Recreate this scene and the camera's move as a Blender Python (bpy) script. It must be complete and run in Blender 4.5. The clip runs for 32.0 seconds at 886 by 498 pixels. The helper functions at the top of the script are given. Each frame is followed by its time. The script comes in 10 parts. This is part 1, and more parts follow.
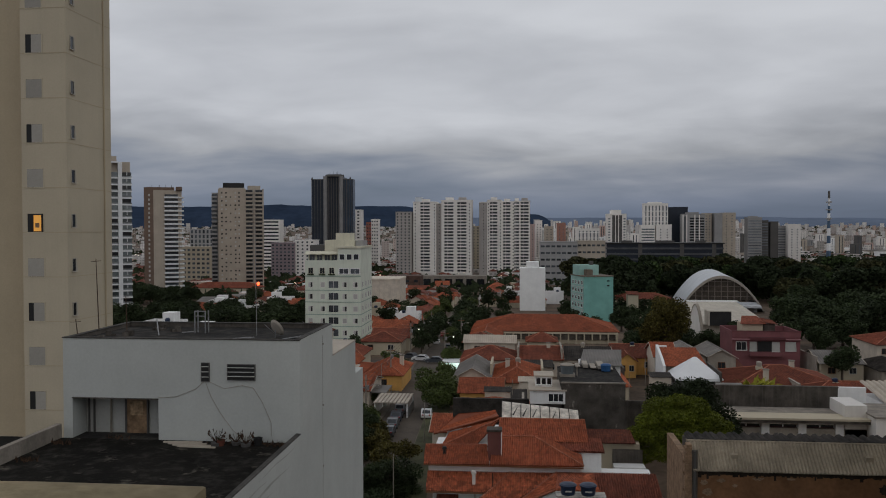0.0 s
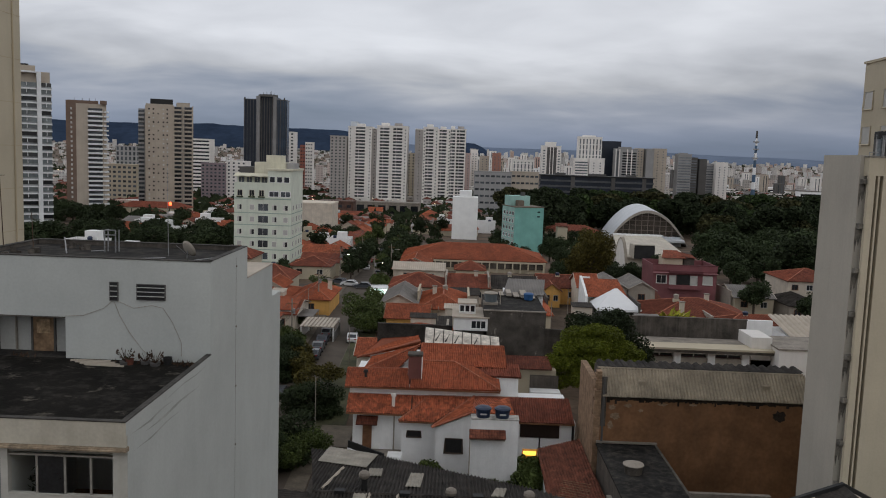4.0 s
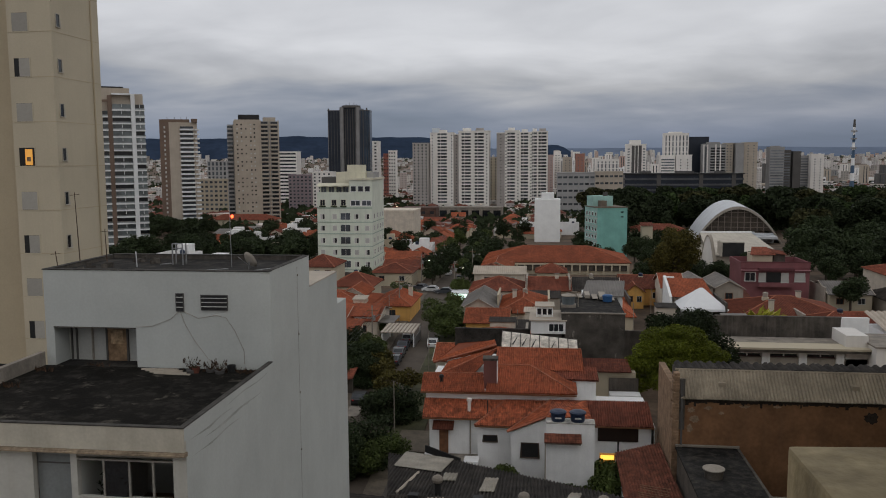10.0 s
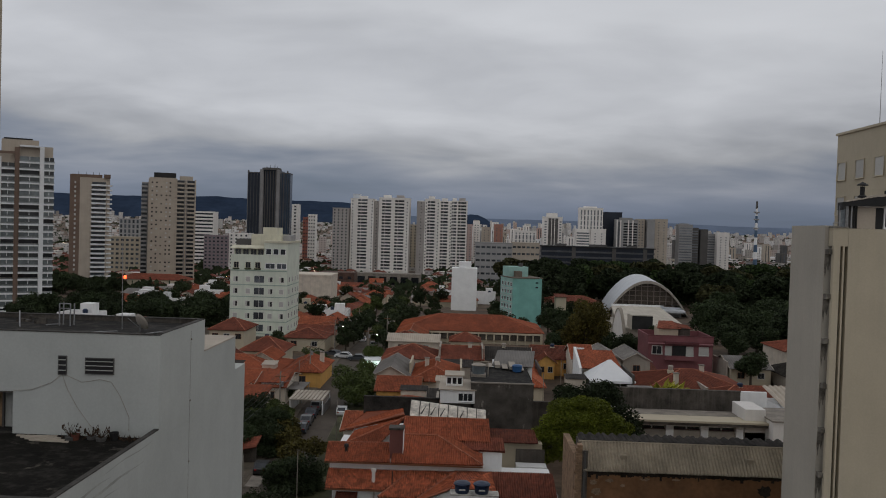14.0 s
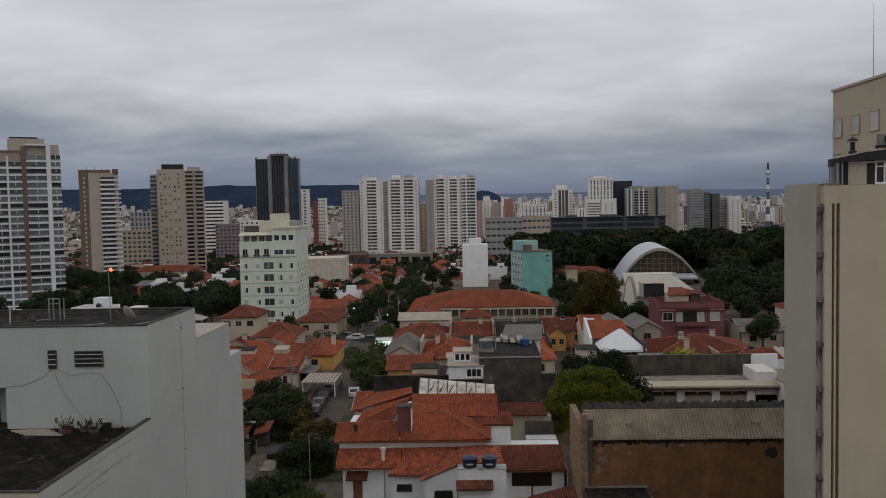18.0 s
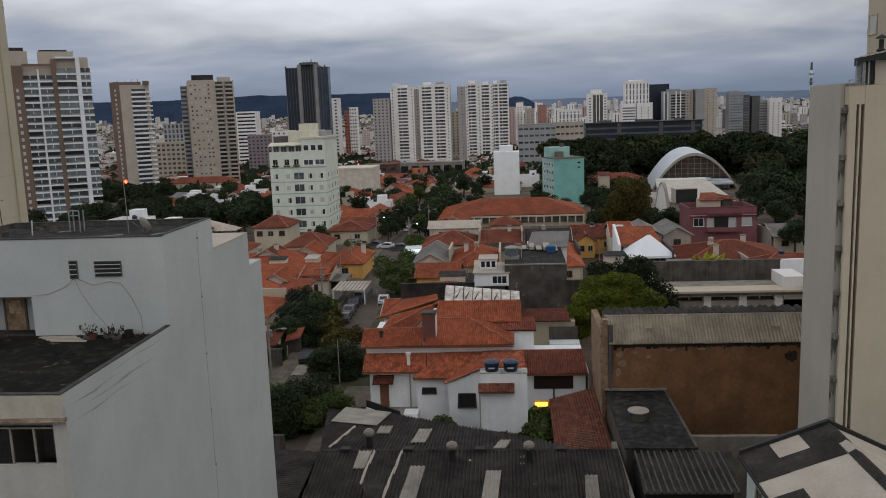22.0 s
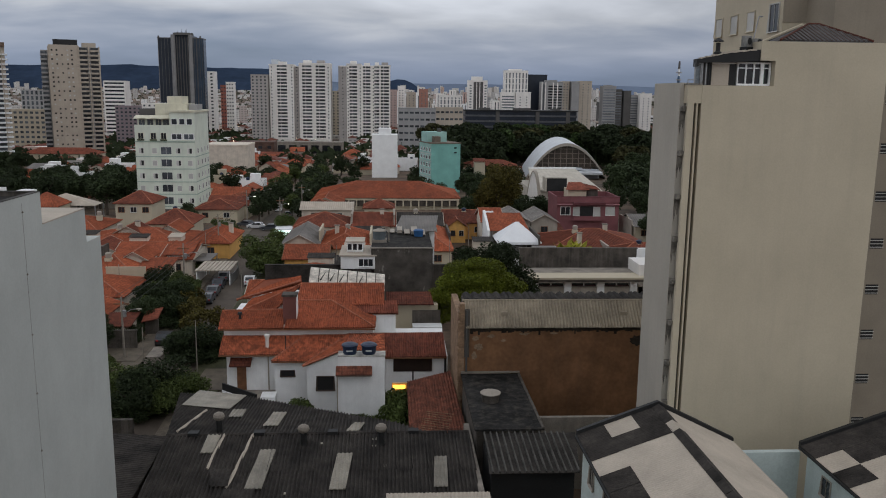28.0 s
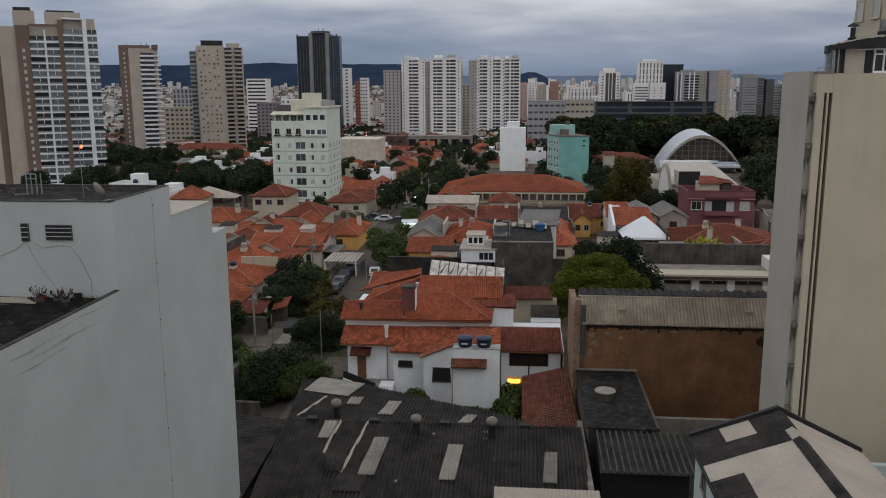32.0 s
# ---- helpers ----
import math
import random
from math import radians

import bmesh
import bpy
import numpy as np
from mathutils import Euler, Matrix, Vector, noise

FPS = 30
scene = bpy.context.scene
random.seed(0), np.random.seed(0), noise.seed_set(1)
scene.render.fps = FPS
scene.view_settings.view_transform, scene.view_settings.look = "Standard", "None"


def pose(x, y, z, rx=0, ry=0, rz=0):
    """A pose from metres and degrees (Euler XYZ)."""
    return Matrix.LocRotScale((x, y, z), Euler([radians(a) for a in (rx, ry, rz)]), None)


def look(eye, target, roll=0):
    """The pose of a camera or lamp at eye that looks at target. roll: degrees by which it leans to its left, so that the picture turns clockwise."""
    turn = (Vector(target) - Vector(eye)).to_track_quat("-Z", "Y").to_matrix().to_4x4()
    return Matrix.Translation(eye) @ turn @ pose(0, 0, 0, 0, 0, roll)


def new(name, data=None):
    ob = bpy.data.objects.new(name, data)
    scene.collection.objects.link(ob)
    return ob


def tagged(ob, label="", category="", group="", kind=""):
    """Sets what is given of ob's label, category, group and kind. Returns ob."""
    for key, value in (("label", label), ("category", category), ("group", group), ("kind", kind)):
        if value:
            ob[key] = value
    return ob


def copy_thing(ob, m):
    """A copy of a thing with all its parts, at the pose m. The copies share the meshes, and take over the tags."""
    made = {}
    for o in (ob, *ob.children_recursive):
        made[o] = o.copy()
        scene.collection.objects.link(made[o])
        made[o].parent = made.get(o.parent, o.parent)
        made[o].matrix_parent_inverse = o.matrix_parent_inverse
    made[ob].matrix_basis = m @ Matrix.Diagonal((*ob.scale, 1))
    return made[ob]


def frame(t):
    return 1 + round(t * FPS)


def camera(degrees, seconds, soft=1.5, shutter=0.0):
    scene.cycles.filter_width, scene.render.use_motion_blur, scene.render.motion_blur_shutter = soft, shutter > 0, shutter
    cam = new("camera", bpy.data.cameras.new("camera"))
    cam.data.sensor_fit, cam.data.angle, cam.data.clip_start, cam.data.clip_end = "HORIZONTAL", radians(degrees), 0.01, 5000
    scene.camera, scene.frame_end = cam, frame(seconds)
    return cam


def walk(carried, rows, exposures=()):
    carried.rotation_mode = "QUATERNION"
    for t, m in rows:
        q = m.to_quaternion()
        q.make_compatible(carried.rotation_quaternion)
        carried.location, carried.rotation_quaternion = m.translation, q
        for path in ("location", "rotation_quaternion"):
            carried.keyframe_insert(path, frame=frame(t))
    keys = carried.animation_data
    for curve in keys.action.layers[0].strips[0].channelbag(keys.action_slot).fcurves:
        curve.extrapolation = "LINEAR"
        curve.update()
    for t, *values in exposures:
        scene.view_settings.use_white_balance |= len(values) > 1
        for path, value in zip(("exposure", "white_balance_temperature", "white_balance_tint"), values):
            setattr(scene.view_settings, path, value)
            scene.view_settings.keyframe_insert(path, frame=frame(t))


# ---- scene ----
cam = camera(56.36, 32.0, soft=1.0)
PATH = [
    (0.0, (-4.984, 0.282, 27.410), (-9.818, 50.033, 26.204), -0.08),
    (0.5, (-4.938, 0.296, 27.402), (-8.020, 50.163, 25.445), 0.19),
    (1.0, (-4.813, 0.223, 27.403), (-7.783, 50.026, 24.119), 0.36),
    (1.5, (-4.705, 0.166, 27.398), (-7.857, 49.822, 22.465), 0.27),
    (2.0, (-4.574, 0.102, 27.410), (-7.508, 49.738, 22.154), 0.35),
    (2.5, (-4.412, 0.055, 27.430), (-6.061, 49.734, 22.025), 1.21),
    (3.0, (-4.273, 0.023, 27.433), (-4.966, 49.723, 22.009), 2.06),
    (3.5, (-4.171, 0.014, 27.443), (-5.019, 49.708, 21.991), 2.01),
    (5.5, (-3.668, -0.068, 27.445), (-4.042, 49.586, 21.585), 2.11),
    (6.0, (-3.566, -0.079, 27.441), (-3.919, 49.564, 21.495), 4.16),
    (6.5, (-3.401, -0.099, 27.461), (-6.874, 49.407, 21.375), 4.89),
    (7.0, (-3.214, -0.100, 27.459), (-6.703, 49.380, 21.168), 5.18),
    (7.5, (-3.031, -0.049, 27.448), (-6.906, 49.383, 21.005), 5.44),
    (8.0, (-2.920, 0.063, 27.449), (-7.906, 49.330, 20.523), 1.05),
    (8.5, (-2.884, 0.107, 27.446), (-8.052, 49.371, 20.638), -0.13),
    (9.0, (-2.857, 0.115, 27.465), (-8.399, 49.543, 22.349), -0.25),
    (9.5, (-2.734, 0.064, 27.471), (-8.538, 49.455, 22.294), -0.18),
    (10.0, (-2.591, 0.028, 27.479), (-8.589, 49.380, 22.144), -0.31),
    (10.5, (-2.497, -0.009, 27.479), (-8.375, 49.350, 22.081), -0.48),
    (11.0, (-2.450, -0.014, 27.478), (-8.607, 49.297, 21.960), -0.62),
    (11.5, (-2.430, -0.007, 27.488), (-8.413, 49.350, 22.182), -0.21),
    (12.0, (-2.365, 0.005, 27.492), (-7.875, 49.435, 22.367), 0.98),
    (12.5, (-2.230, 0.018, 27.507), (-6.336, 49.651, 23.072), 1.62),
    (13.0, (-2.047, 0.038, 27.549), (-4.222, 49.938, 25.260), 2.29),
    (13.5, (-1.883, 0.038, 27.555), (-3.101, 50.002, 26.083), 1.98),
    (14.0, (-1.716, 0.020, 27.569), (-2.924, 49.989, 26.315), 1.73),
    (14.5, (-1.526, -0.022, 27.574), (-2.534, 49.960, 26.674), 0.87),
    (16.5, (-0.718, 0.045, 27.501), (-1.868, 50.008, 25.967), -0.01),
    (17.0, (-0.568, 0.079, 27.525), (-1.618, 50.026, 25.478), -1.35),
    (17.5, (-0.449, 0.074, 27.528), (-1.762, 50.015, 25.482), 1.52),
    (18.0, (-0.308, 0.077, 27.521), (-2.275, 49.971, 24.924), -1.15),
    (18.5, (-0.160, 0.042, 27.505), (-4.155, 49.669, 22.898), -1.91),
    (19.0, (-0.000, -0.000, 27.500), (-4.234, 49.383, 20.910), -1.60),
    (19.5, (0.129, -0.009, 27.489), (-4.242, 49.283, 20.335), -1.40),
    (20.0, (0.224, 0.014, 27.497), (-3.934, 49.311, 20.257), -0.35),
    (20.5, (0.322, 0.062, 27.508), (-3.937, 49.331, 20.127), -0.52),
    (21.0, (0.510, 0.058, 27.523), (-3.603, 49.295, 19.857), -1.18),
    (21.5, (0.687, -0.016, 27.518), (-3.663, 49.183, 19.736), -1.21),
    (22.0, (0.868, -0.064, 27.495), (-3.263, 49.112, 19.457), -2.07),
    (22.5, (1.068, -0.065, 27.507), (-1.673, 49.171, 19.245), 1.18),
    (23.0, (1.248, -0.067, 27.527), (-0.875, 49.211, 19.333), 1.95),
    (23.5, (1.422, -0.120, 27.534), (-0.334, 49.191, 19.451), 1.85),
    (24.0, (1.540, -0.180, 27.519), (-0.045, 49.119, 19.327), 1.86),
    (24.5, (1.657, -0.137, 27.515), (0.406, 49.244, 19.769), 1.22),
    (26.5, (2.171, -0.041, 27.501), (-2.121, 49.246, 20.263), -1.95),
    (27.0, (2.299, -0.113, 27.478), (4.782, 49.142, 19.248), -1.39),
    (27.5, (2.453, -0.118, 27.468), (8.251, 48.765, 18.705), -0.92),
    (28.0, (2.520, -0.011, 27.494), (5.648, 49.046, 18.352), 0.73),
    (28.5, (2.660, 0.041, 27.510), (2.070, 49.156, 18.166), -0.86),
    (29.0, (2.857, 0.015, 27.535), (1.705, 49.114, 18.159), -0.49),
    (29.5, (3.031, -0.067, 27.517), (1.555, 49.010, 18.066), -0.55),
    (30.0, (3.122, -0.097, 27.503), (1.873, 48.989, 18.064), -0.59),
    (30.5, (3.224, 0.003, 27.523), (1.710, 49.064, 17.999), 0.92),
    (31.0, (3.361, 0.051, 27.538), (-0.225, 48.951, 17.741), -0.02),
    (31.5, (3.550, 0.019, 27.542), (-0.314, 48.921, 17.864), -0.07),
    (32.0, (3.674, -0.070, 27.571), (-0.975, 48.785, 18.002), -0.23),
]
EXPOSURES = [(0, -0.45, 6500, 10), (1, -0.15, 6500, 10), (2, 0.05, 6500, 10), (3, 0.02, 6500, 10), (6, -0.05, 6550, 10), (7, 0.05, 6600, 10), (9, -0.08, 6650, 10), (11, -0.22, 6650, 10), (12, -0.27, 6600, 10), (14, -0.44, 6550, 10), (16.5, -0.26, 6550, 10), (18, -0.26, 6550, 10), (19, 0.08, 6500, 10), (23, 0.08, 6400, 10), (32, 0.05, 6300, 10)]
walk(cam, [(t, look(eye, target, roll)) for t, eye, target, roll in PATH], EXPOSURES)

# ---- world and light ----
GROUND = -4.0
world = bpy.data.worlds.new("overcast_sky")
scene.world = world
world.use_nodes = True
wn, wl = world.node_tree.nodes, world.node_tree.links
wn.clear()


def wnode(kind, **values):
    n = wn.new(kind)
    for k, v in values.items():
        n.inputs[k.replace("_", " ")].default_value = v
    return n


def wmath(op, a, b=None, clamp=False):
    n = wn.new("ShaderNodeMath")
    n.operation, n.use_clamp = op, clamp
    for i, v in enumerate((a, b)):
        if v is None:
            continue
        if isinstance(v, (int, float)):
            n.inputs[i].default_value = v
        else:
            wl.new(v, n.inputs[i])
    return n.outputs[0]


coord = wn.new("ShaderNodeTexCoord")
sep = wn.new("ShaderNodeSeparateXYZ")
wl.new(coord.outputs["Generated"], sep.inputs[0])
up = wmath("MAXIMUM", sep.outputs[2], 0.0)
lift = wmath("ADD", up, 0.17)
flat = wn.new("ShaderNodeCombineXYZ")
wl.new(wmath("DIVIDE", sep.outputs[0], lift), flat.inputs[0])
wl.new(wmath("DIVIDE", sep.outputs[1], lift), flat.inputs[1])
# broad cloud masses, finer rolls, and a veil that thickens towards the horizon
broad = wnode("ShaderNodeTexNoise", Scale=0.55, Detail=4.0, Roughness=0.5, Distortion=0.35)
fine = wnode("ShaderNodeTexNoise", Scale=1.9, Detail=5.0, Roughness=0.5, Distortion=0.3)
shift = wn.new("ShaderNodeMapping")
shift.inputs["Location"].default_value = (2.3, 0.7, 0.0)
shift.inputs["Scale"].default_value = (0.8, 1.0, 1.0)
wl.new(flat.outputs[0], shift.inputs[0])
wl.new(shift.outputs[0], broad.inputs["Vector"])
wl.new(shift.outputs[0], fine.inputs["Vector"])
mass = wmath("ADD", wmath("MULTIPLY", broad.outputs[0], 0.66), wmath("MULTIPLY", fine.outputs[0], 0.34))
wave = wmath("SUBTRACT", mass, 0.5)
# the clouds' undersides lower and raise the height at which the veil is read
height = wmath("ADD", up, wmath("MULTIPLY", wave, wmath("MULTIPLY", wmath("MINIMUM", up, 0.10), 2.8)))
low = wn.new("ShaderNodeValToRGB")
for e, (p, c) in zip((low.color_ramp.elements[0], low.color_ramp.elements[1]), ((0.0, (0.108, 0.148, 0.232, 1)), (1.0, (0.54, 0.55, 0.575, 1)))):
    e.position, e.color = p, c
for p, c in ((0.022, (0.120, 0.160, 0.252, 1)), (0.045, (0.160, 0.192, 0.282, 1)), (0.065, (0.238, 0.258, 0.334, 1)), (0.09, (0.385, 0.388, 0.425, 1)), (0.14, (0.58, 0.585, 0.62, 1)), (0.24, (0.74, 0.75, 0.78, 1)), (0.40, (0.62, 0.635, 0.665, 1))):
    low.color_ramp.elements.new(p).color = c
wl.new(height, low.inputs[0])
puff = wmath("ADD", wmath("MULTIPLY", wave, 1.15), 1.0)
tint = wn.new("ShaderNodeVectorMath")
tint.operation = "SCALE"
wl.new(low.outputs[0], tint.inputs[0])
wl.new(puff, tint.inputs["Scale"])
clouds = tint.outputs[0]
# the sky behind is nearly as light
back = wn.new("ShaderNodeMapRange")
back.inputs["From Min"].default_value, back.inputs["From Max"].default_value = 0.2, -0.9
back.inputs["To Min"].default_value, back.inputs["To Max"].default_value = 1.0, 0.95
wl.new(sep.outputs[1], back.inputs["Value"])
gain = wn.new("ShaderNodeVectorMath")
gain.operation = "SCALE"
wl.new(clouds, gain.inputs[0])
side = wn.new("ShaderNodeMapRange")
side.inputs["From Min"].default_value, side.inputs["From Max"].default_value = -0.6, 0.6
side.inputs["To Min"].default_value, side.inputs["To Max"].default_value = 1.12, 0.90
wl.new(sep.outputs[0], side.inputs["Value"])
wl.new(wmath("MULTIPLY", back.outputs[0], side.outputs[0]), gain.inputs["Scale"])
air = wn.new("ShaderNodeTexSky")
air.sky_type, air.sun_disc = "NISHITA", False
air.sun_elevation, air.sun_rotation = radians(30), radians(160)
air_bg = wnode("ShaderNodeBackground", Strength=0.012)
wl.new(air.outputs[0], air_bg.inputs[0])
cloud_bg = wnode("ShaderNodeBackground", Strength=1.0)
wl.new(gain.outputs[0], cloud_bg.inputs[0])
both = wn.new("ShaderNodeAddShader")
wl.new(air_bg.outputs[0], both.inputs[0])
wl.new(cloud_bg.outputs[0], both.inputs[1])
wout = wn.new("ShaderNodeOutputWorld")
wl.new(both.outputs[0], wout.inputs[0])

sun = new("sun", bpy.data.lights.new("sun", "SUN"))
sun.data.energy, sun.data.angle, sun.data.color = 0.29, radians(50), (1.0, 0.97, 0.93)
sun.matrix_world = look((60, -20, 100), (0, 40, 0))

# ---- materials ----


def mat(name, col, rough=0.85, var=0.25, scale=0.4, bump=0.15, fine=9.0, metal=0.0, streak=0.0, rand=0.0, island=0.0, dirt=(0.10, 0.09, 0.08), spec=0.3):
    m = bpy.data.materials.new(name)
    m.use_nodes = True
    nt = m.node_tree
    n, l = nt.nodes, nt.links
    b = n["Principled BSDF"]
    b.inputs["Roughness"].default_value, b.inputs["Metallic"].default_value = rough, metal
    b.inputs["Specular IOR Level"].default_value = spec
    tc = n.new("ShaderNodeTexCoord")
    a = n.new("ShaderNodeTexNoise")
    a.inputs["Scale"].default_value, a.inputs["Detail"].default_value, a.inputs["Roughness"].default_value = scale, 4, 0.6
    l.new(tc.outputs["Object"], a.inputs["Vector"])
    f = n.new("ShaderNodeTexNoise")
    f.inputs["Scale"].default_value, f.inputs["Detail"].default_value = fine, 3
    l.new(tc.outputs["Object"], f.inputs["Vector"])

    def mapped(sock, lo, hi, to_lo, to_hi):
        r = n.new("ShaderNodeMapRange")
        for k, v in zip(("From Min", "From Max", "To Min", "To Max"), (lo, hi, to_lo, to_hi)):
            r.inputs[k].default_value = v
        l.new(sock, r.inputs["Value"])
        return r.outputs[0]

    def mul(p, q):
        k = n.new("ShaderNodeMath")
        k.operation = "MULTIPLY"
        l.new(p, k.inputs[0])
        l.new(q, k.inputs[1])
        return k.outputs[0]

    value = mul(mapped(a.outputs[0], 0.3, 0.7, 1 - var, 1 + var), mapped(f.outputs[0], 0.3, 0.7, 1 - var * 0.4, 1 + var * 0.4))
    if rand:
        o = n.new("ShaderNodeObjectInfo")
        value = mul(value, mapped(o.outputs["Random"], 0, 1, 1 - rand, 1 + rand))
    if island:
        g = n.new("ShaderNodeNewGeometry")
        value = mul(value, mapped(g.outputs["Random Per Island"], 0, 1, 1 - island, 1 + island))
    s = n.new("ShaderNodeVectorMath")
    s.operation = "SCALE"
    s.inputs[0].default_value = col
    l.new(value, s.inputs["Scale"])
    out = s.outputs[0]
    if streak:
        mp = n.new("ShaderNodeMapping")
        mp.inputs["Scale"].default_value = (1.6, 1.6, 0.09)
        l.new(tc.outputs["Object"], mp.inputs[0])
        t = n.new("ShaderNodeTexNoise")
        t.inputs["Scale"].default_value, t.inputs["Detail"].default_value, t.inputs["Roughness"].default_value = 1.0, 6, 0.65
        l.new(mp.outputs[0], t.inputs["Vector"])
        x = n.new("ShaderNodeMix")
        x.data_type = "RGBA"
        x.inputs[7].default_value = (*dirt, 1)
        l.new(mapped(t.outputs[0], 0.48, 0.78, 0, streak), x.inputs[0])
        l.new(out, x.inputs[6])
        out = x.outputs[2]
    l.new(out, b.inputs["Base Color"])
    if bump:
        p = n.new("ShaderNodeBump")
        p.inputs["Strength"].default_value, p.inputs["Distance"].default_value = bump, 0.03
        l.new(f.outputs[0], p.inputs["Height"])
        l.new(p.outputs[0], b.inputs["Normal"])
    return m


def flaked(name, col, pale, scale=0.9, share=0.60):
    """Blackened render from which pale flakes and runs show through."""
    m = mat(name, col, rough=0.95, var=0.5, scale=0.4, bump=0.4, streak=0.4, dirt=(0.09, 0.082, 0.072), spec=0.1)
    n, l = m.node_tree.nodes, m.node_tree.links
    b = n["Principled BSDF"]
    tc = n.new("ShaderNodeTexCoord")
    mp = n.new("ShaderNodeMapping")
    mp.inputs["Scale"].default_value = (1.0, 1.0, 0.55)
    l.new(tc.outputs["Object"], mp.inputs[0])
    t = n.new("ShaderNodeTexNoise")
    t.inputs["Scale"].default_value, t.inputs["Detail"].default_value, t.inputs["Roughness"].default_value = scale, 8, 0.72
    l.new(mp.outputs[0], t.inputs["Vector"])
    r = n.new("ShaderNodeMapRange")
    for k, v in zip(("From Min", "From Max", "To Min", "To Max"), (share, share + 0.09, 0.0, 0.85)):
        r.inputs[k].default_value = v
    l.new(t.outputs[0], r.inputs["Value"])
    x = n.new("ShaderNodeMix")
    x.data_type = "RGBA"
    x.inputs[7].default_value = (*pale, 1)
    l.new(r.outputs[0], x.inputs[0])
    l.new(b.inputs["Base Color"].links[0].from_socket, x.inputs[6])
    l.new(x.outputs[2], b.inputs["Base Color"])
    return m


def glow(name, col, strength):
    m = bpy.data.materials.new(name)
    m.use_nodes = True
    b = m.node_tree.nodes["Principled BSDF"]
    b.inputs["Base Color"].default_value = (*col, 1)
    b.inputs["Emission Color"].default_value, b.inputs["Emission Strength"].default_value = (*col, 1), strength
    return m


def rows_on_slope(m, pitch, depth, shade):
    """Courses across the slope, in metres along the UV's second axis."""
    n, l = m.node_tree.nodes, m.node_tree.links
    b = n["Principled BSDF"]
    uv = n.new("ShaderNodeUVMap")
    sp = n.new("ShaderNodeSeparateXYZ")
    l.new(uv.outputs[0], sp.inputs[0])
    k = n.new("ShaderNodeMath")
    k.operation = "DIVIDE"
    k.inputs[1].default_value = pitch
    l.new(sp.outputs[1], k.inputs[0])
    fr = n.new("ShaderNodeMath")
    fr.operation = "FRACT"
    l.new(k.outputs[0], fr.inputs[0])
    r = n.new("ShaderNodeMapRange")
    for key, v in zip(("From Min", "From Max", "To Min", "To Max"), (0.0, 0.22, 1 - shade, 1.0)):
        r.inputs[key].default_value = v
    l.new(fr.outputs[0], r.inputs["Value"])
    src = b.inputs["Base Color"].links[0].from_socket
    s = n.new("ShaderNodeVectorMath")
    s.operation = "SCALE"
    l.new(src, s.inputs[0])
    l.new(r.outputs[0], s.inputs["Scale"])
    # single tiles differ: a cell pattern on the same courses
    w = n.new("ShaderNodeTexWhiteNoise")
    w.noise_dimensions = "2D"
    c = n.new("ShaderNodeVectorMath")
    c.operation = "DIVIDE"
    c.inputs[1].default_value = (0.24, pitch, 1)
    l.new(uv.outputs[0], c.inputs[0])
    fl = n.new("ShaderNodeVectorMath")
    fl.operation = "FLOOR"
    l.new(c.outputs[0], fl.inputs[0])
    l.new(fl.outputs[0], w.inputs["Vector"])
    r2 = n.new("ShaderNodeMapRange")
    r2.inputs["To Min"].default_value, r2.inputs["To Max"].default_value = 1 - shade * 0.6, 1 + shade * 0.35
    l.new(w.outputs["Value"], r2.inputs["Value"])
    s2 = n.new("ShaderNodeVectorMath")
    s2.operation = "SCALE"
    l.new(s.outputs[0], s2.inputs[0])
    l.new(r2.outputs[0], s2.inputs["Scale"])
    l.new(s2.outputs[0], b.inputs["Base Color"])
    bp = n.new("ShaderNodeBump")
    bp.inputs["Strength"].default_value, bp.inputs["Distance"].default_value = depth, 0.05
    l.new(fr.outputs[0], bp.inputs["Height"])
    l.new(bp.outputs[0], b.inputs["Normal"])
    return m


M_WHITE = mat("white_render", (0.475, 0.49, 0.465), var=0.08, scale=0.25, streak=0.10, dirt=(0.30, 0.30, 0.28))
M_WHITE2 = mat("white_paint", (0.84, 0.84, 0.83), var=0.07, scale=0.5, streak=0.13, dirt=(0.26, 0.25, 0.22))
M_HOUSE = mat("warm_offwhite_house_paint", (0.60, 0.53, 0.44), var=0.15, scale=0.5, streak=0.3, dirt=(0.24, 0.20, 0.16), rand=0.12)
M_COPING = mat("blackened_coping", (0.050, 0.046, 0.041), var=0.45, scale=1.2, streak=0.3, dirt=(0.16, 0.15, 0.13))
M_GREYWALL = mat("grey_render", (0.36, 0.32, 0.27), var=0.15, streak=0.3)
M_CREAM = mat("cream_render", (0.45, 0.375, 0.26), var=0.08, scale=0.2, streak=0.18, dirt=(0.35, 0.30, 0.23))
M_CREAM2 = mat("pale_cream_render", (0.50, 0.437, 0.325), var=0.08, scale=0.2, streak=0.16, dirt=(0.30, 0.27, 0.22))
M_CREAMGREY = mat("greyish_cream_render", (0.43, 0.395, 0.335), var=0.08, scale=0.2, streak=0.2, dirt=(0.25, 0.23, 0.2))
M_LEDGE = mat("cream_ledge_plaster", (0.47, 0.385, 0.235), var=0.34, scale=5.5, bump=0.16, fine=45.0, streak=0.0)
M_DARKROOF = mat("black_roof_membrane", (0.026, 0.025, 0.024), rough=0.95, var=0.5, scale=0.5, bump=0.6, fine=7.0, spec=0.1, streak=0.6, dirt=(0.13, 0.115, 0.095))
M_DIRTY = mat("dirty_concrete", (0.080, 0.069, 0.058), var=0.55, scale=0.5, bump=0.4, streak=0.55, dirt=(0.20, 0.18, 0.155))
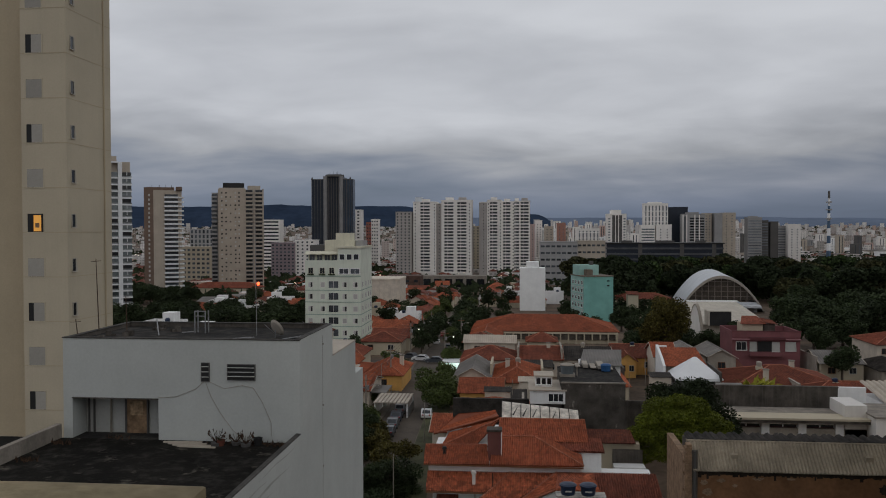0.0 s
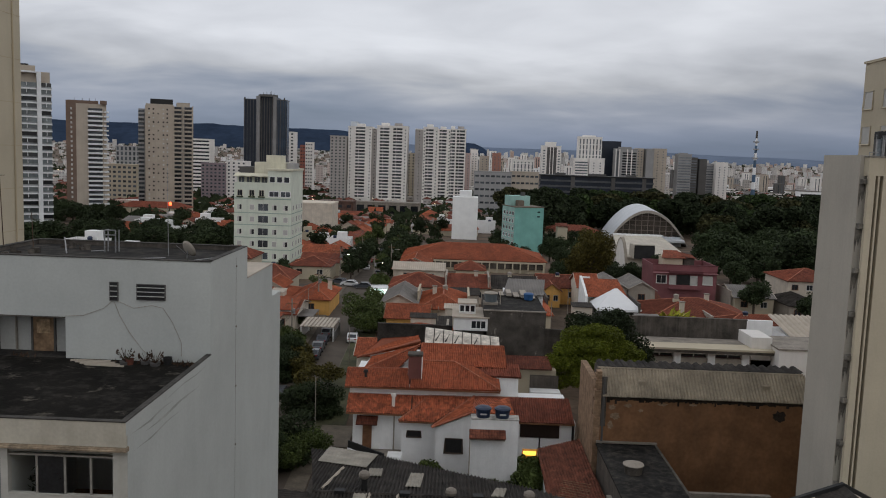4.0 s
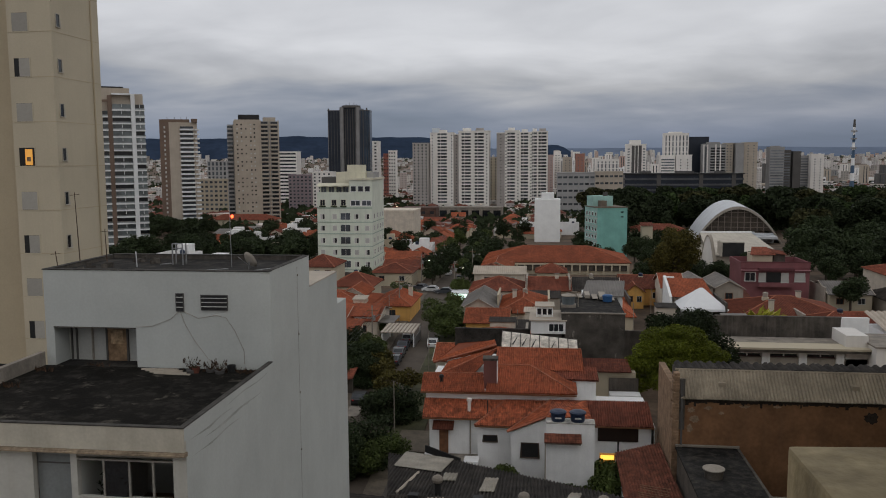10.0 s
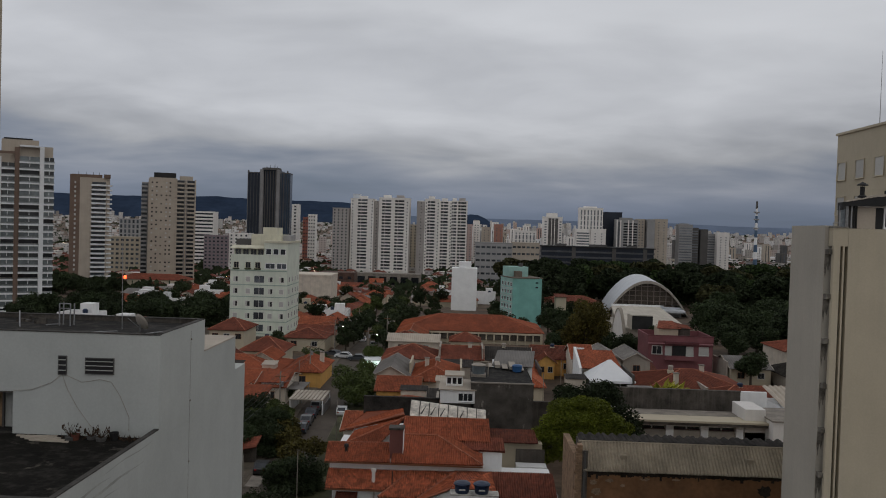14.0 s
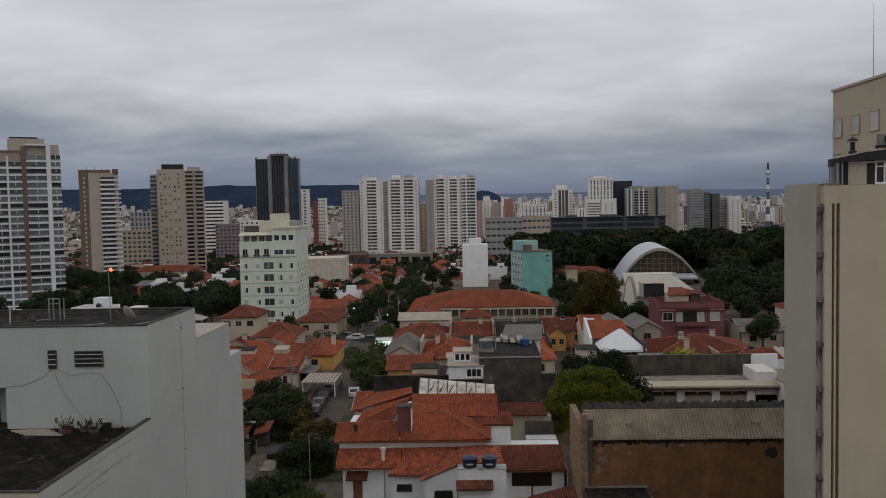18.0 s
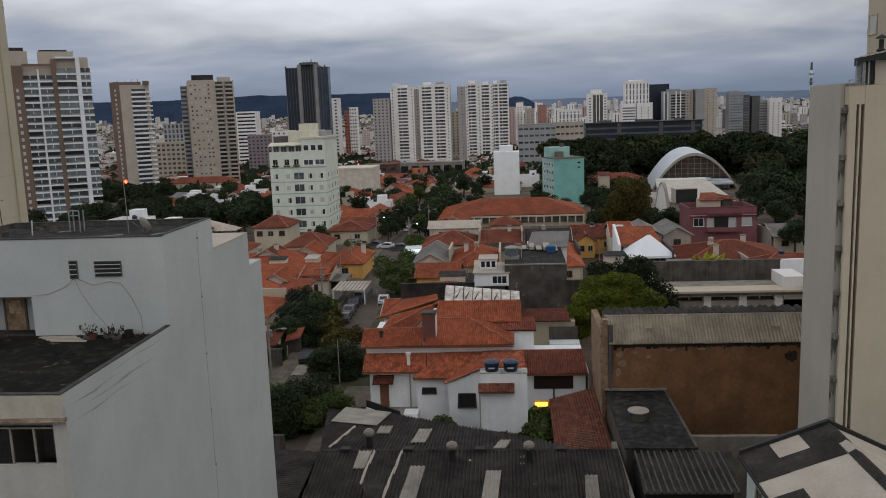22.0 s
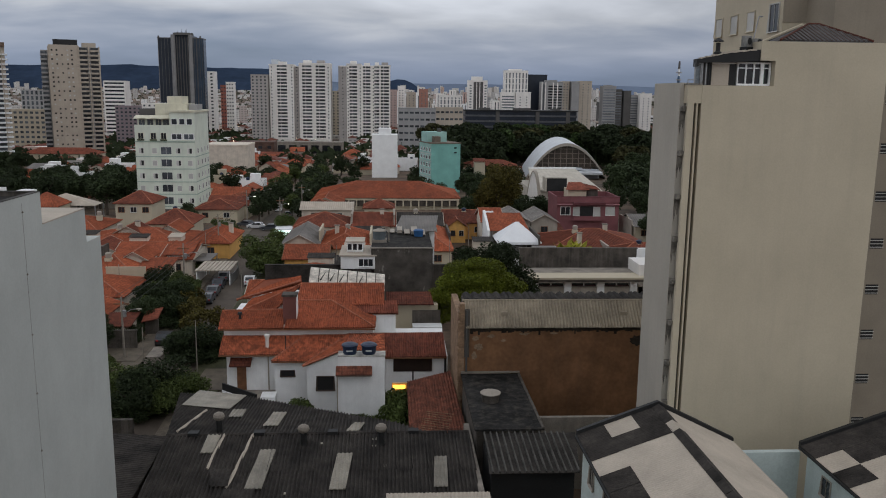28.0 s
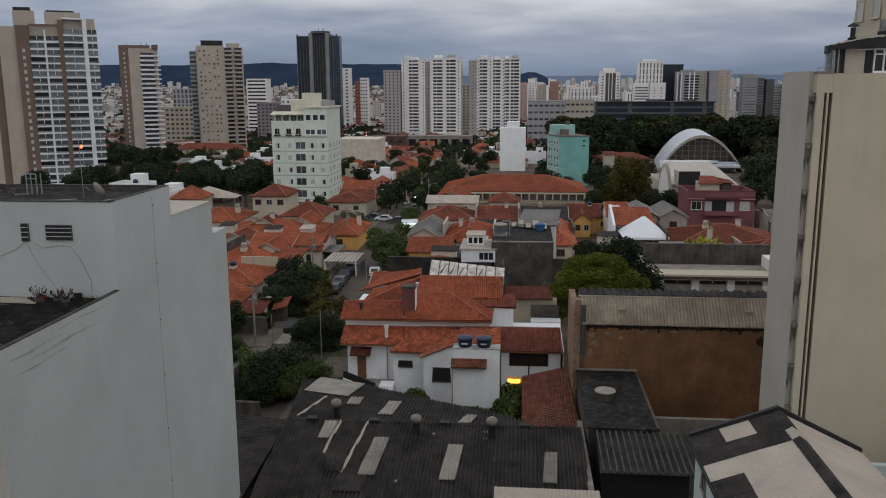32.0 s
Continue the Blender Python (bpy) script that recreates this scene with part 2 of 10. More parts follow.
M_CONC = mat("grey_concrete", (0.25, 0.22, 0.185), var=0.3, scale=0.6, bump=0.3, streak=0.35)
M_ASPHALT = mat("asphalt", (0.080, 0.064, 0.050), var=0.3, scale=0.3, bump=0.3, fine=14)
M_PAVE = mat("pavement_concrete", (0.13, 0.108, 0.082), var=0.35, scale=0.6, bump=0.3)
M_EARTH = mat("city_ground", (0.115, 0.080, 0.054), var=0.6, scale=0.08, bump=0.3, fine=1.0)
M_GLASS = mat("dark_window_glass", (0.025, 0.028, 0.032), rough=0.12, var=0.4, scale=0.5, bump=0.0, rand=0.5, spec=0.5)
M_PANEFAR = mat("grey_window_glass", (0.07, 0.078, 0.088), rough=0.25, var=0.5, scale=0.3, bump=0.0, rand=0.6, spec=0.5)
M_TILE = rows_on_slope(mat("clay_roof_tile", (0.325, 0.088, 0.040), var=0.26, scale=0.25, bump=0.0, fine=4.0, rand=0.22), 0.38, 0.7, 0.5)
M_TILEBROWN = rows_on_slope(mat("weathered_roof_tile", (0.185, 0.055, 0.032), var=0.28, scale=0.3, bump=0.0, fine=4.0, rand=0.3), 0.38, 0.7, 0.5)
M_TILEOLD = rows_on_slope(mat("old_pan_tile", (0.385, 0.108, 0.050), var=0.5, scale=1.6, bump=0.0, fine=7.0), 0.34, 0.8, 0.66)
M_TILEGREY = rows_on_slope(mat("greyish_brown_tile", (0.125, 0.092, 0.078), var=0.3, scale=0.4, bump=0.0, fine=4.0), 0.38, 0.7, 0.4)
M_RIDGE = mat("ridge_tile", (0.33, 0.12, 0.07), var=0.4, scale=1.5, bump=0.4)
M_FIBRE = mat("dark_fibre_cement", (0.036, 0.031, 0.027), rough=0.95, var=0.6, scale=0.6, bump=0.3, fine=5.0)
M_FIBREPALE = mat("pale_fibre_cement", (0.31, 0.262, 0.195), rough=0.92, var=0.28, scale=0.5, bump=0.3, fine=5.0)
M_SHEETLIGHT = mat("translucent_roof_sheet", (0.27, 0.245, 0.20), rough=0.6, var=0.3, scale=0.6, bump=0.2, rand=0.25)
M_SHEETWHITE = mat("white_roof_sheet", (0.44, 0.38, 0.31), rough=0.7, var=0.16, scale=0.4, bump=0.15)
M_METALROOF = mat("grey_metal_roof", (0.165, 0.15, 0.135), rough=0.55, var=0.3, scale=0.3, bump=0.1, metal=0.2, rand=0.2)
M_BROWNWALL = mat("bare_brown_render", (0.225, 0.115, 0.056), var=0.30, scale=0.35, bump=0.5, fine=3.0, streak=0.25, dirt=(0.12, 0.08, 0.055))
M_BRICKEDGE = mat("bare_orange_brick", (0.27, 0.175, 0.108), var=0.35, scale=1.2, bump=0.6, fine=6)
M_YELLOW = mat("ochre_paint", (0.66, 0.37, 0.11), var=0.12, scale=0.5, streak=0.2)
M_PINK = mat("dusky_pink_paint", (0.20, 0.076, 0.082), var=0.15, scale=0.5, streak=0.25)
M_TEAL = mat("teal_paint", (0.20, 0.44, 0.39), var=0.14, scale=0.25, streak=0.3, dirt=(0.16, 0.30, 0.27))
M_MINT = mat("pale_mint_render", (0.66, 0.70, 0.60), var=0.08, scale=0.3, streak=0.22, dirt=(0.28, 0.30, 0.27))
M_MINTBAND = mat("green_floor_band", (0.34, 0.43, 0.36), var=0.12)
M_BEIGE = mat("beige_facade", (0.44, 0.38, 0.31), var=0.10, scale=0.15, streak=0.15)
M_BROWNCLAD = mat("brown_cladding", (0.17, 0.118, 0.09), var=0.12, scale=0.15)
M_BALC = mat("white_balcony", (0.72, 0.73, 0.73), var=0.10, scale=0.3)
M_RAILGLASS = mat("blue_grey_rail_glass", (0.20, 0.215, 0.215), rough=0.3, var=0.3, scale=0.3, bump=0.0, rand=0.3, spec=0.5)
M_OFFWHITE = mat("offwhite_facade", (0.80, 0.765, 0.72), var=0.08, scale=0.1, streak=0.12, rand=0.08)
M_GREYTOWER = mat("grey_facade", (0.30, 0.295, 0.29), var=0.12, scale=0.1, rand=0.1)
M_YELLOWISH = mat("sandy_facade", (0.40, 0.345, 0.26), var=0.1, scale=0.1)
M_BLACKGLASS = mat("black_curtain_glass", (0.020, 0.026, 0.038), rough=0.3, var=0.3, scale=0.05, bump=0.0, spec=0.3)
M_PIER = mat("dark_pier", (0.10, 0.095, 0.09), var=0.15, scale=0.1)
M_BLACK = mat("black_paint", (0.02, 0.02, 0.02), rough=0.6, var=0.3)
M_STEEL = mat("galvanised_steel", (0.32, 0.32, 0.32), rough=0.45, var=0.25, scale=3, metal=0.7)
M_RUST = mat("rusty_steel", (0.10, 0.065, 0.045), rough=0.85, var=0.4, scale=20, metal=0.3, bump=0.4, fine=60)
M_WOOD = mat("brown_wood", (0.19, 0.09, 0.045), rough=0.7, var=0.3, scale=2, bump=0.3, fine=12)
M_DOOR = mat("worn_wooden_door", (0.24, 0.155, 0.09), rough=0.8, var=0.4, scale=2.5, bump=0.3)
M_SHUTTER = mat("pale_shutter", (0.50, 0.49, 0.46), rough=0.7, var=0.12, rand=0.12)
M_TANK = mat("blue_plastic", (0.011, 0.024, 0.058), rough=0.45, var=0.25, scale=2, bump=0.05, spec=0.5)
M_VAULT = mat("white_vault", (0.56, 0.58, 0.60), rough=0.5, var=0.10, scale=0.2)
M_FABRIC = mat("white_fabric", (0.80, 0.81, 0.82), rough=0.7, var=0.05, scale=0.5)
M_LEAF = mat("green_leaves", (0.066, 0.088, 0.024), rough=0.7, var=0.35, scale=0.5, bump=0.0, island=0.35, rand=0.2, spec=0.2)
M_LEAFLIGHT = mat("yellow_green_leaves", (0.105, 0.125, 0.012), rough=0.7, var=0.5, scale=0.35, bump=0.0, island=0.35, spec=0.2)
M_LEAFDARK = mat("dark_leaves", (0.033, 0.046, 0.020), rough=0.75, var=0.4, scale=0.4, bump=0.0, island=0.3, rand=0.3, spec=0.15)
M_LEAFRUST = mat("rusty_leaves", (0.075, 0.064, 0.016), rough=0.75, var=0.35, scale=0.5, bump=0.0, island=0.5, spec=0.15)
M_WEED = mat("dry_reddish_weeds", (0.055, 0.032, 0.019), rough=0.9, var=0.4, scale=2.0, bump=0.0, island=0.5)
M_BARK = mat("bark", (0.075, 0.058, 0.045), var=0.4, scale=2, bump=0.6)
M_GRASS = mat("rough_grass", (0.055, 0.055, 0.026), var=0.6, scale=0.35, bump=0.5, fine=5)
# the hill's blue is distance haze put into the base colour
M_HILL = mat("haze_blue_wooded_hill", (0.030, 0.045, 0.075), rough=1.0, var=0.25, scale=0.004, bump=0.0, fine=0.03, spec=0.0)
M_LAMP = glow("white_lamp", (1.0, 0.93, 0.78), 9.0)
M_WARM = glow("warm_lamp", (1.0, 0.55, 0.08), 1.7)
M_RED = glow("red_lamp", (1.0, 0.10, 0.03), 5.0)
M_COLD = glow("cold_lamp", (0.75, 1.0, 0.88), 1.6)

# ---- building blocks ----


class Mesh:
    """Collects faces for one mesh."""

    def __init__(self):
        self.v, self.f, self.m, self.uv = [], [], [], []

    def face(self, pts, m=0, uv=None):
        i = len(self.v)
        self.v.extend([tuple(p) for p in pts])
        self.f.append(tuple(range(i, i + len(pts))))
        self.m.append(m)
        self.uv.append(uv or [(0.0, 0.0)] * len(pts))
        return self

    def box(self, x0, x1, y0, y1, z0, z1, m=0):
        i = len(self.v)
        self.v.extend([(x, y, z) for z in (z0, z1) for x, y in ((x0, y0), (x1, y0), (x1, y1), (x0, y1))])
        for q in ((3, 2, 1, 0), (4, 5, 6, 7), (0, 1, 5, 4), (1, 2, 6, 5), (2, 3, 7, 6), (3, 0, 4, 7)):
            self.f.append(tuple(i + k for k in q))
            self.m.append(m)
            self.uv.append([(self.v[i + k][0] + self.v[i + k][1], self.v[i + k][2]) for k in q])
        return self

    def prism(self, pts, axis, a, b, m=0):
        """Extrudes a flat outline along an axis, from a to b."""
        k = "xyz".index(axis)

        def put(p, d):
            q = list(p)
            q.insert(k, d)
            return tuple(q)

        n = len(pts)
        self.face([put(p, a) for p in pts], m)
        self.face([put(p, b) for p in reversed(pts)], m)
        for i in range(n):
            p, q = pts[i], pts[(i + 1) % n]
            self.face([put(q, a), put(p, a), put(p, b), put(q, b)], m)
        return self

    def tube(self, p, q, r0, r1=None, n=6, m=0, caps=True):
        p, q = Vector(p), Vector(q)
        r1 = r0 if r1 is None else r1
        d = (q - p).normalized()
        a = d.orthogonal().normalized()
        b = d.cross(a)
        i = len(self.v)
        for c, r in ((p, r0), (q, r1)):
            for k in range(n):
                t = math.tau * k / n
                self.v.append(tuple(c + (a * math.cos(t) + b * math.sin(t)) * r))
        for k in range(n):
            self.f.append((i + k, i + (k + 1) % n, i + n + (k + 1) % n, i + n + k))
            self.m.append(m)
            self.uv.append([(0, 0)] * 4)
        if caps:
            for ring in (tuple(reversed(range(i, i + n))), tuple(range(i + n, i + 2 * n))):
                self.f.append(ring)
                self.m.append(m)
                self.uv.append([(0, 0)] * n)
        return self

    def lathe(self, cx, cy, prof, n=16, m=0):
        """A turned shape from (radius, height) pairs."""
        for (r0, z0), (r1, z1) in zip(prof, prof[1:]):
            for k in range(n):
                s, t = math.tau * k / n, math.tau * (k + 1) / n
                self.face([(cx + r0 * math.cos(s), cy + r0 * math.sin(s), z0), (cx + r0 * math.cos(t), cy + r0 * math.sin(t), z0),
                           (cx + r1 * math.cos(t), cy + r1 * math.sin(t), z1), (cx + r1 * math.cos(s), cy + r1 * math.sin(s), z1)], m)
        return self

    def sheet(self, pts, pitch, amp, thick=0.0, m=0):
        """A ribbed sheet over a flat convex outline; the ribs run up the slope."""
        P = [Vector(p) for p in pts]
        nrm = Vector((0, 0, 0))
        for i in range(len(P)):
            nrm += (P[i] - P[0]).cross(P[(i + 1) % len(P)] - P[0])
        nrm.normalize()
        if nrm.z < 0:
            nrm = -nrm
        e = nrm.cross(Vector((0, 0, 1)))
        e = Vector((1, 0, 0)) if e.length < 1e-4 else e.normalized()
        s = nrm.cross(e).normalized()
        if s.z < 0:
            s, e = -s, -e
        uv = [((p - P[0]).dot(e), (p - P[0]).dot(s)) for p in P]
        lo, hi = min(u for u, _ in uv), max(u for u, _ in uv)
        steps = max(2, int((hi - lo) / pitch * 4))

        def span(u):
            vs = []
            for i in range(len(uv)):
                (a, b), (c, d) = uv[i], uv[(i + 1) % len(uv)]
                if min(a, c) - 1e-6 <= u <= max(a, c) + 1e-6:
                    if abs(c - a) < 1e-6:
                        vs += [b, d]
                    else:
                        vs.append(b + (d - b) * min(1, max(0, (u - a) / (c - a))))
            return min(vs), max(vs)

        i0 = len(self.v)
        us = []
        for k in range(steps + 1):
            u = lo + (hi - lo) * k / steps
            a, b = span(u)
            h = amp * (0.0, 0.8, 1.0, 0.3)[k % 4]
            us.append((u, a, b))
            for v in (a, b):
                self.v.append(tuple(P[0] + e * u + s * v + nrm * h))
        for k in range(steps):
            (u0, a0, b0), (u1, a1, b1) = us[k], us[k + 1]
            i = i0 + 2 * k
            self.f.append((i, i + 2, i + 3, i + 1))
            self.m.append(m)
            self.uv.append([(u0, a0), (u1, a1), (u1, b1), (u0, b0)])
        if thick:
            low = [p - Vector((0, 0, thick)) for p in P]
            self.face([tuple(p) for p in low], m)
            for i in range(len(P)):
                j = (i + 1) % len(P)
                self.face([tuple(P[i]), tuple(P[j]), tuple(low[j]), tuple(low[i])], m)
        return self

    def data(self, name, mats, smooth=False):
        me = bpy.data.meshes.new(name)
        me.from_pydata(self.v, [], self.f)
        for k in mats if isinstance(mats, (list, tuple)) else [mats]:
            me.materials.append(k)
        me.polygons.foreach_set("material_index", self.m)
        lay = me.uv_layers.new(name="UVMap")
        lay.data.foreach_set("uv", [c for poly in self.uv for pt in poly for c in pt])
        if smooth:
            me.polygons.foreach_set("use_smooth", [True] * len(self.f))
        me.update()
        return me


def thing(name, label, category, at=(0, 0, 0), turn=0.0, group="", kind=""):
    ob = tagged(new(name), label, category, group, kind)
    ob.empty_display_size = 0.3
    ob.matrix_basis = pose(*at, 0, 0, turn)
    return ob


def part(name, mesh, mats, parent=None, label="", at=None, turn=0.0, smooth=False):
    ob = new(name, mesh.data(name, mats, smooth) if isinstance(mesh, Mesh) else mesh)
    ob.parent = parent
    if at is not None:
        ob.matrix_basis = pose(*at, 0, 0, turn)
    return tagged(ob, label)


def solo(name, mesh, mats, label, category, at=(0, 0, 0), turn=0.0, group="", kind="", smooth=False):
    ob = new(name, mesh.data(name, mats, smooth))
    ob.matrix_basis = pose(*at, 0, 0, turn)
    return tagged(ob, label, category, group, kind)


CACHE = {}


def window_mesh(w, h, frame_mat, glass_mat, bars=1, sill=True, deep=0.07):
    """A window that faces -y, centred on its foot."""
    key = (round(w, 2), round(h, 2), frame_mat.name, glass_mat.name, bars, sill, deep)
    if key not in CACHE:
        b = Mesh()
        t = max(0.05, 0.06 * w)
        s = 2.0 if sill else 1.0
        # rings of four corners: against the wall, the frame's front, its inner edge, and the pane
        rings = [[(-w / 2 - t, 0.02, -t), (w / 2 + t, 0.02, -t), (w / 2 + t, 0.02, h + t), (-w / 2 - t, 0.02, h + t)],
                 [(-w / 2 - t * s, -deep * s, -t), (w / 2 + t * s, -deep * s, -t), (w / 2 + t, -deep, h + t), (-w / 2 - t, -deep, h + t)],
                 [(-w / 2, -deep, 0), (w / 2, -deep, 0), (w / 2, -deep, h), (-w / 2, -deep, h)],
                 [(-w / 2, -0.012, 0), (w / 2, -0.012, 0), (w / 2, -0.012, h), (-w / 2, -0.012, h)]]
        b.v = [p for ring in rings for p in ring]
        for r in range(3):
            for k in range(4):
                b.f.append((4 * r + k, 4 * r + (k + 1) % 4, 4 * r + 4 + (k + 1) % 4, 4 * r + 4 + k))
                b.m.append(0)
                b.uv.append([(0.0, 0.0)] * 4)
        b.f.append((12, 13, 14, 15))
        b.m.append(1)
        b.uv.append([(0.0, 0.0)] * 4)
        for k in range(bars):
            x = -w / 2 + w * (k + 1) / (bars + 1)
            b.box(x - t / 3, x + t / 3, -0.045, -0.015, 0, h)
        CACHE[key] = b.data("window", [frame_mat, glass_mat])
    return CACHE[key]


def win(parent, x, y, z, w, h, turn=0.0, frame_mat=None, glass_mat=None, bars=1, sill=True, label="", deep=0.07):
    return part("window", window_mesh(w, h, frame_mat or M_WHITE2, glass_mat or M_GLASS, bars, sill, deep), None, parent, label, (x, y, z), turn)


# ---- the camera's walk was set above; the ground ----


def ground_z(x, y):
    # level at first, then falling away gently towards the far valley
    drop = 0.0
    for y0, y1, d in ((180, 300, 5.0), (260, 520, 5.0), (420, 900, 5.0)):
        t = min(1.0, max(0.0, (y - y0) / (y1 - y0)))
        drop += d * t * t * (3 - 2 * t)
    # beyond the valley the city climbs towards the ridge
    t = min(1.0, max(0.0, (y - 1500) / 2500))
    return GROUND - drop + 52 * t * t * (3 - 2 * t)


def street_x(y):
    return -23.6 - (y - 100) * 0.032


g = Mesh()
xs = [-4500, -2200, -1100, -600, -350, -200, -120, -60, 0, 60, 120, 200, 350, 600, 1100, 2200, 4500]
ys = [-300, -100, 0, 60, 120, 180, 210, 240, 270, 300, 330, 360, 395, 430, 475, 520, 620, 760, 920, 1200, 1500, 1800, 2150, 2500, 2850, 3200, 3550, 4000, 4700]
for i in range(len(xs) - 1):
    for j in range(len(ys) - 1):
        g.face([(x, y, ground_z(x, y)) for x, y in ((xs[i], ys[j]), (xs[i + 1], ys[j]), (xs[i + 1], ys[j + 1]), (xs[i], ys[j + 1]))])
solo("ground", g, M_EARTH, "dark city ground between the houses", "ground", kind="structure")


def strip(y0, y1, off0, off1, dz, step=15.0):
    b = Mesh()
    n = int((y1 - y0) / step)
    for k in range(n):
        a, c = y0 + (y1 - y0) * k / n, y0 + (y1 - y0) * (k + 1) / n
        za, zc = ground_z(0, a) + dz, ground_z(0, c) + dz
        p = [(street_x(a) + off0, a), (street_x(a) + off1, a), (street_x(c) + off1, c), (street_x(c) + off0, c)]
        b.face([(p[0][0], p[0][1], za), (p[1][0], p[1][1], za), (p[2][0], p[2][1], zc), (p[3][0], p[3][1], zc)])
        for o, q0, q1 in ((off0, p[0], p[3]), (off1, p[1], p[2])):
            b.face([(q0[0], q0[1], za), (q1[0], q1[1], zc), (q1[0], q1[1], zc - 0.2), (q0[0], q0[1], za - 0.2)])
    return b


solo("road", strip(40, 430, -3.4, 3.4, 0.03), M_ASPHALT, "worn asphalt street between the houses", "road", kind="structure")
solo("pavement", strip(40, 430, -5.6, -3.4, 0.17), M_PAVE, "grey concrete pavement along the street", "pavement", kind="structure")
solo("pavement", strip(40, 430, 3.4, 5.4, 0.17), M_PAVE, "grey concrete pavement along the street", "pavement", kind="structure")
b = Mesh()
b.box(-110, street_x(193) - 3.4, 189.5, 196.5, GROUND - 0.7, GROUND - 0.05).box(street_x(193) + 3.4, 14, 189.5, 196.5, GROUND - 0.7, GROUND - 0.05)
solo("road", b, M_ASPHALT, "asphalt side street crossing between the houses", "road", kind="structure")

# ---- the building that the camera stands on ----
b = Mesh()
b.box(-14, 14, -9, 1.16, GROUND, 26.05)
solo("wall_south", b, M_CREAM2, "plain cream building under the balcony", "building", kind="structure")
b = Mesh()
b.box(-14, 14, -4.2, -3.9, 26.06, 30.2).box(-14.3, -14, -4.2, 0.7, 26.06, 30.2).box(14, 14.3, -4.2, 0.7, 26.06, 30.2)
solo("wall_back", b, M_CREAM2, "plain cream wall behind the balcony", "wall", kind="structure")
solo("ceiling", Mesh().box(-14.3, 14.3, -4.3, 0.75, 30.21, 30.4), M_CREAM2, "plain cream slab over the balcony", "ceiling", kind="structure")


def merlon(x0, x1, far, top):
    """A parapet block with worn, rounded edges."""
    bm = bmesh.new()
    bmesh.ops.create_cube(bm, size=1.0)
    for v in bm.verts:
        v.co = Vector(((x0 + x1) / 2 + v.co.x * (x1 - x0), far - 0.21 + v.co.y * 0.42, top - 0.545 + v.co.z * 1.09))
    bmesh.ops.bevel(bm, geom=bm.edges[:], offset=0.005, segments=2, affect="EDGES", profile=0.6)
    bmesh.ops.subdivide_edges(bm, edges=bm.edges[:], cuts=7, use_grid_fill=True)
    for v in bm.verts:
        v.co += Vector((0, 0, 1)) * (0.004 * noise.noise(v.co * 6) + 0.002 * noise.noise(v.co * 17)) + Vector((0, 1, 0)) * 0.004 * noise.noise(v.co * 9)
    me = bpy.data.meshes.new("parapet_block")
    bm.to_mesh(me)
    bm.free()
    me.materials.append(M_LEDGE)
    ob = new("parapet_block", me)
    return tagged(ob, "weathered cream plaster block on the balcony parapet", "parapet", "parapet blocks")


merlon(-6.9, -5.34, 1.18, 27.12)
merlon(-2.298, -1.42, 1.03, 27.138)

# chain and cord that hang in front of the parapet's gap
chain = thing("chain", "rusty steel link chain hanging from the balcony slab", "chain", (-0.765, 0.262, 27.2))


def link_mesh(turned):
    """One oval link as a closed ring of wire."""
    b = Mesh()
    n, w = 18, 6
    for k in range(n):
        t = math.tau * k / n
        c, s = math.cos(t), math.sin(t)
        up = 0.0064 * (1 if s > 0.01 else -1 if s < -0.01 else 0)
        for j in range(w):
            a = math.tau * j / w
            r = 0.0040 + 0.0012 * math.cos(a)
            p = (r * c, 0.0012 * math.sin(a), up + r * s)
            b.v.append((p[1], p[0], p[2]) if turned else p)
    for k in range(n):
        for j in range(w):
            f = (k * w + j, k * w + (j + 1) % w, (k + 1) % n * w + (j + 1) % w, (k + 1) % n * w + j)
            b.f.append(f if turned else f[::-1])
            b.m.append(0)
            b.uv.append([(0, 0)] * 4)
    return b.data("link", [M_RUST], True)


LINKS = [link_mesh(False), link_mesh(True)]
for k in range(172):
    part("link", LINKS[k % 2], None, chain, at=(0.0008 * math.sin(k * 0.9), 0, 0.004 + 0.0175 * k))
b = Mesh()
line = [(-1.25, 0.32, 27.15), (-0.97, 0.305, 27.42), (-0.83, 0.30, 27.57), (-0.60, 0.29, 27.85), (-0.25, 0.27, 28.5), (0.1, 0.26, 29.4), (0.3, 0.25, 30.2)]
for p, q in zip(line, line[1:]):
    b.tube(p, q, 0.0018, n=6, caps=False)
solo("cord", b, M_GREYWALL, "thin grey cord slung from the balcony slab", "cord")

# ---- white building with the roof terrace ----
LX0, LX1 = -25.4, -14.6
lb = thing("terrace_building", "white rendered building with a black roof terrace", "building", (-20, 37, GROUND))


def lpart(name, b, m, label="", parent=None):
    ob = part(name, b, m, parent or lb, label)
    if parent is None:
        ob.location = (20, -37, -GROUND)
    return ob


M_FRONT = mat("warm_white_render", (0.485, 0.475, 0.43), var=0.10, scale=0.4, streak=0.25, dirt=(0.33, 0.29, 0.22))
b = Mesh()
b.box(LX0 - 6, LX1, 31.0, 35.2, GROUND, 18.05).box(LX1 - 0.3, LX1, 26.052, 31.0, GROUND, 18.05)
lpart("wall", b, M_WHITE)
lpart("room_slab", Mesh().box(LX0 - 6, LX1 - 0.3, 26.3, 31.0, 17.65, 18.05), M_WHITE, "slab over the front room")
lpart("room_slab", Mesh().box(LX0 - 6, LX1 - 0.3, 26.3, 31.0, GROUND, 14.0), M_WOOD, "brown floor of the front room")
lpart("partition", Mesh().box(-18.80, -18.62, 26.3, 31.0, 14.0, 17.65), M_WHITE, "pale partition behind the front")
b = Mesh()
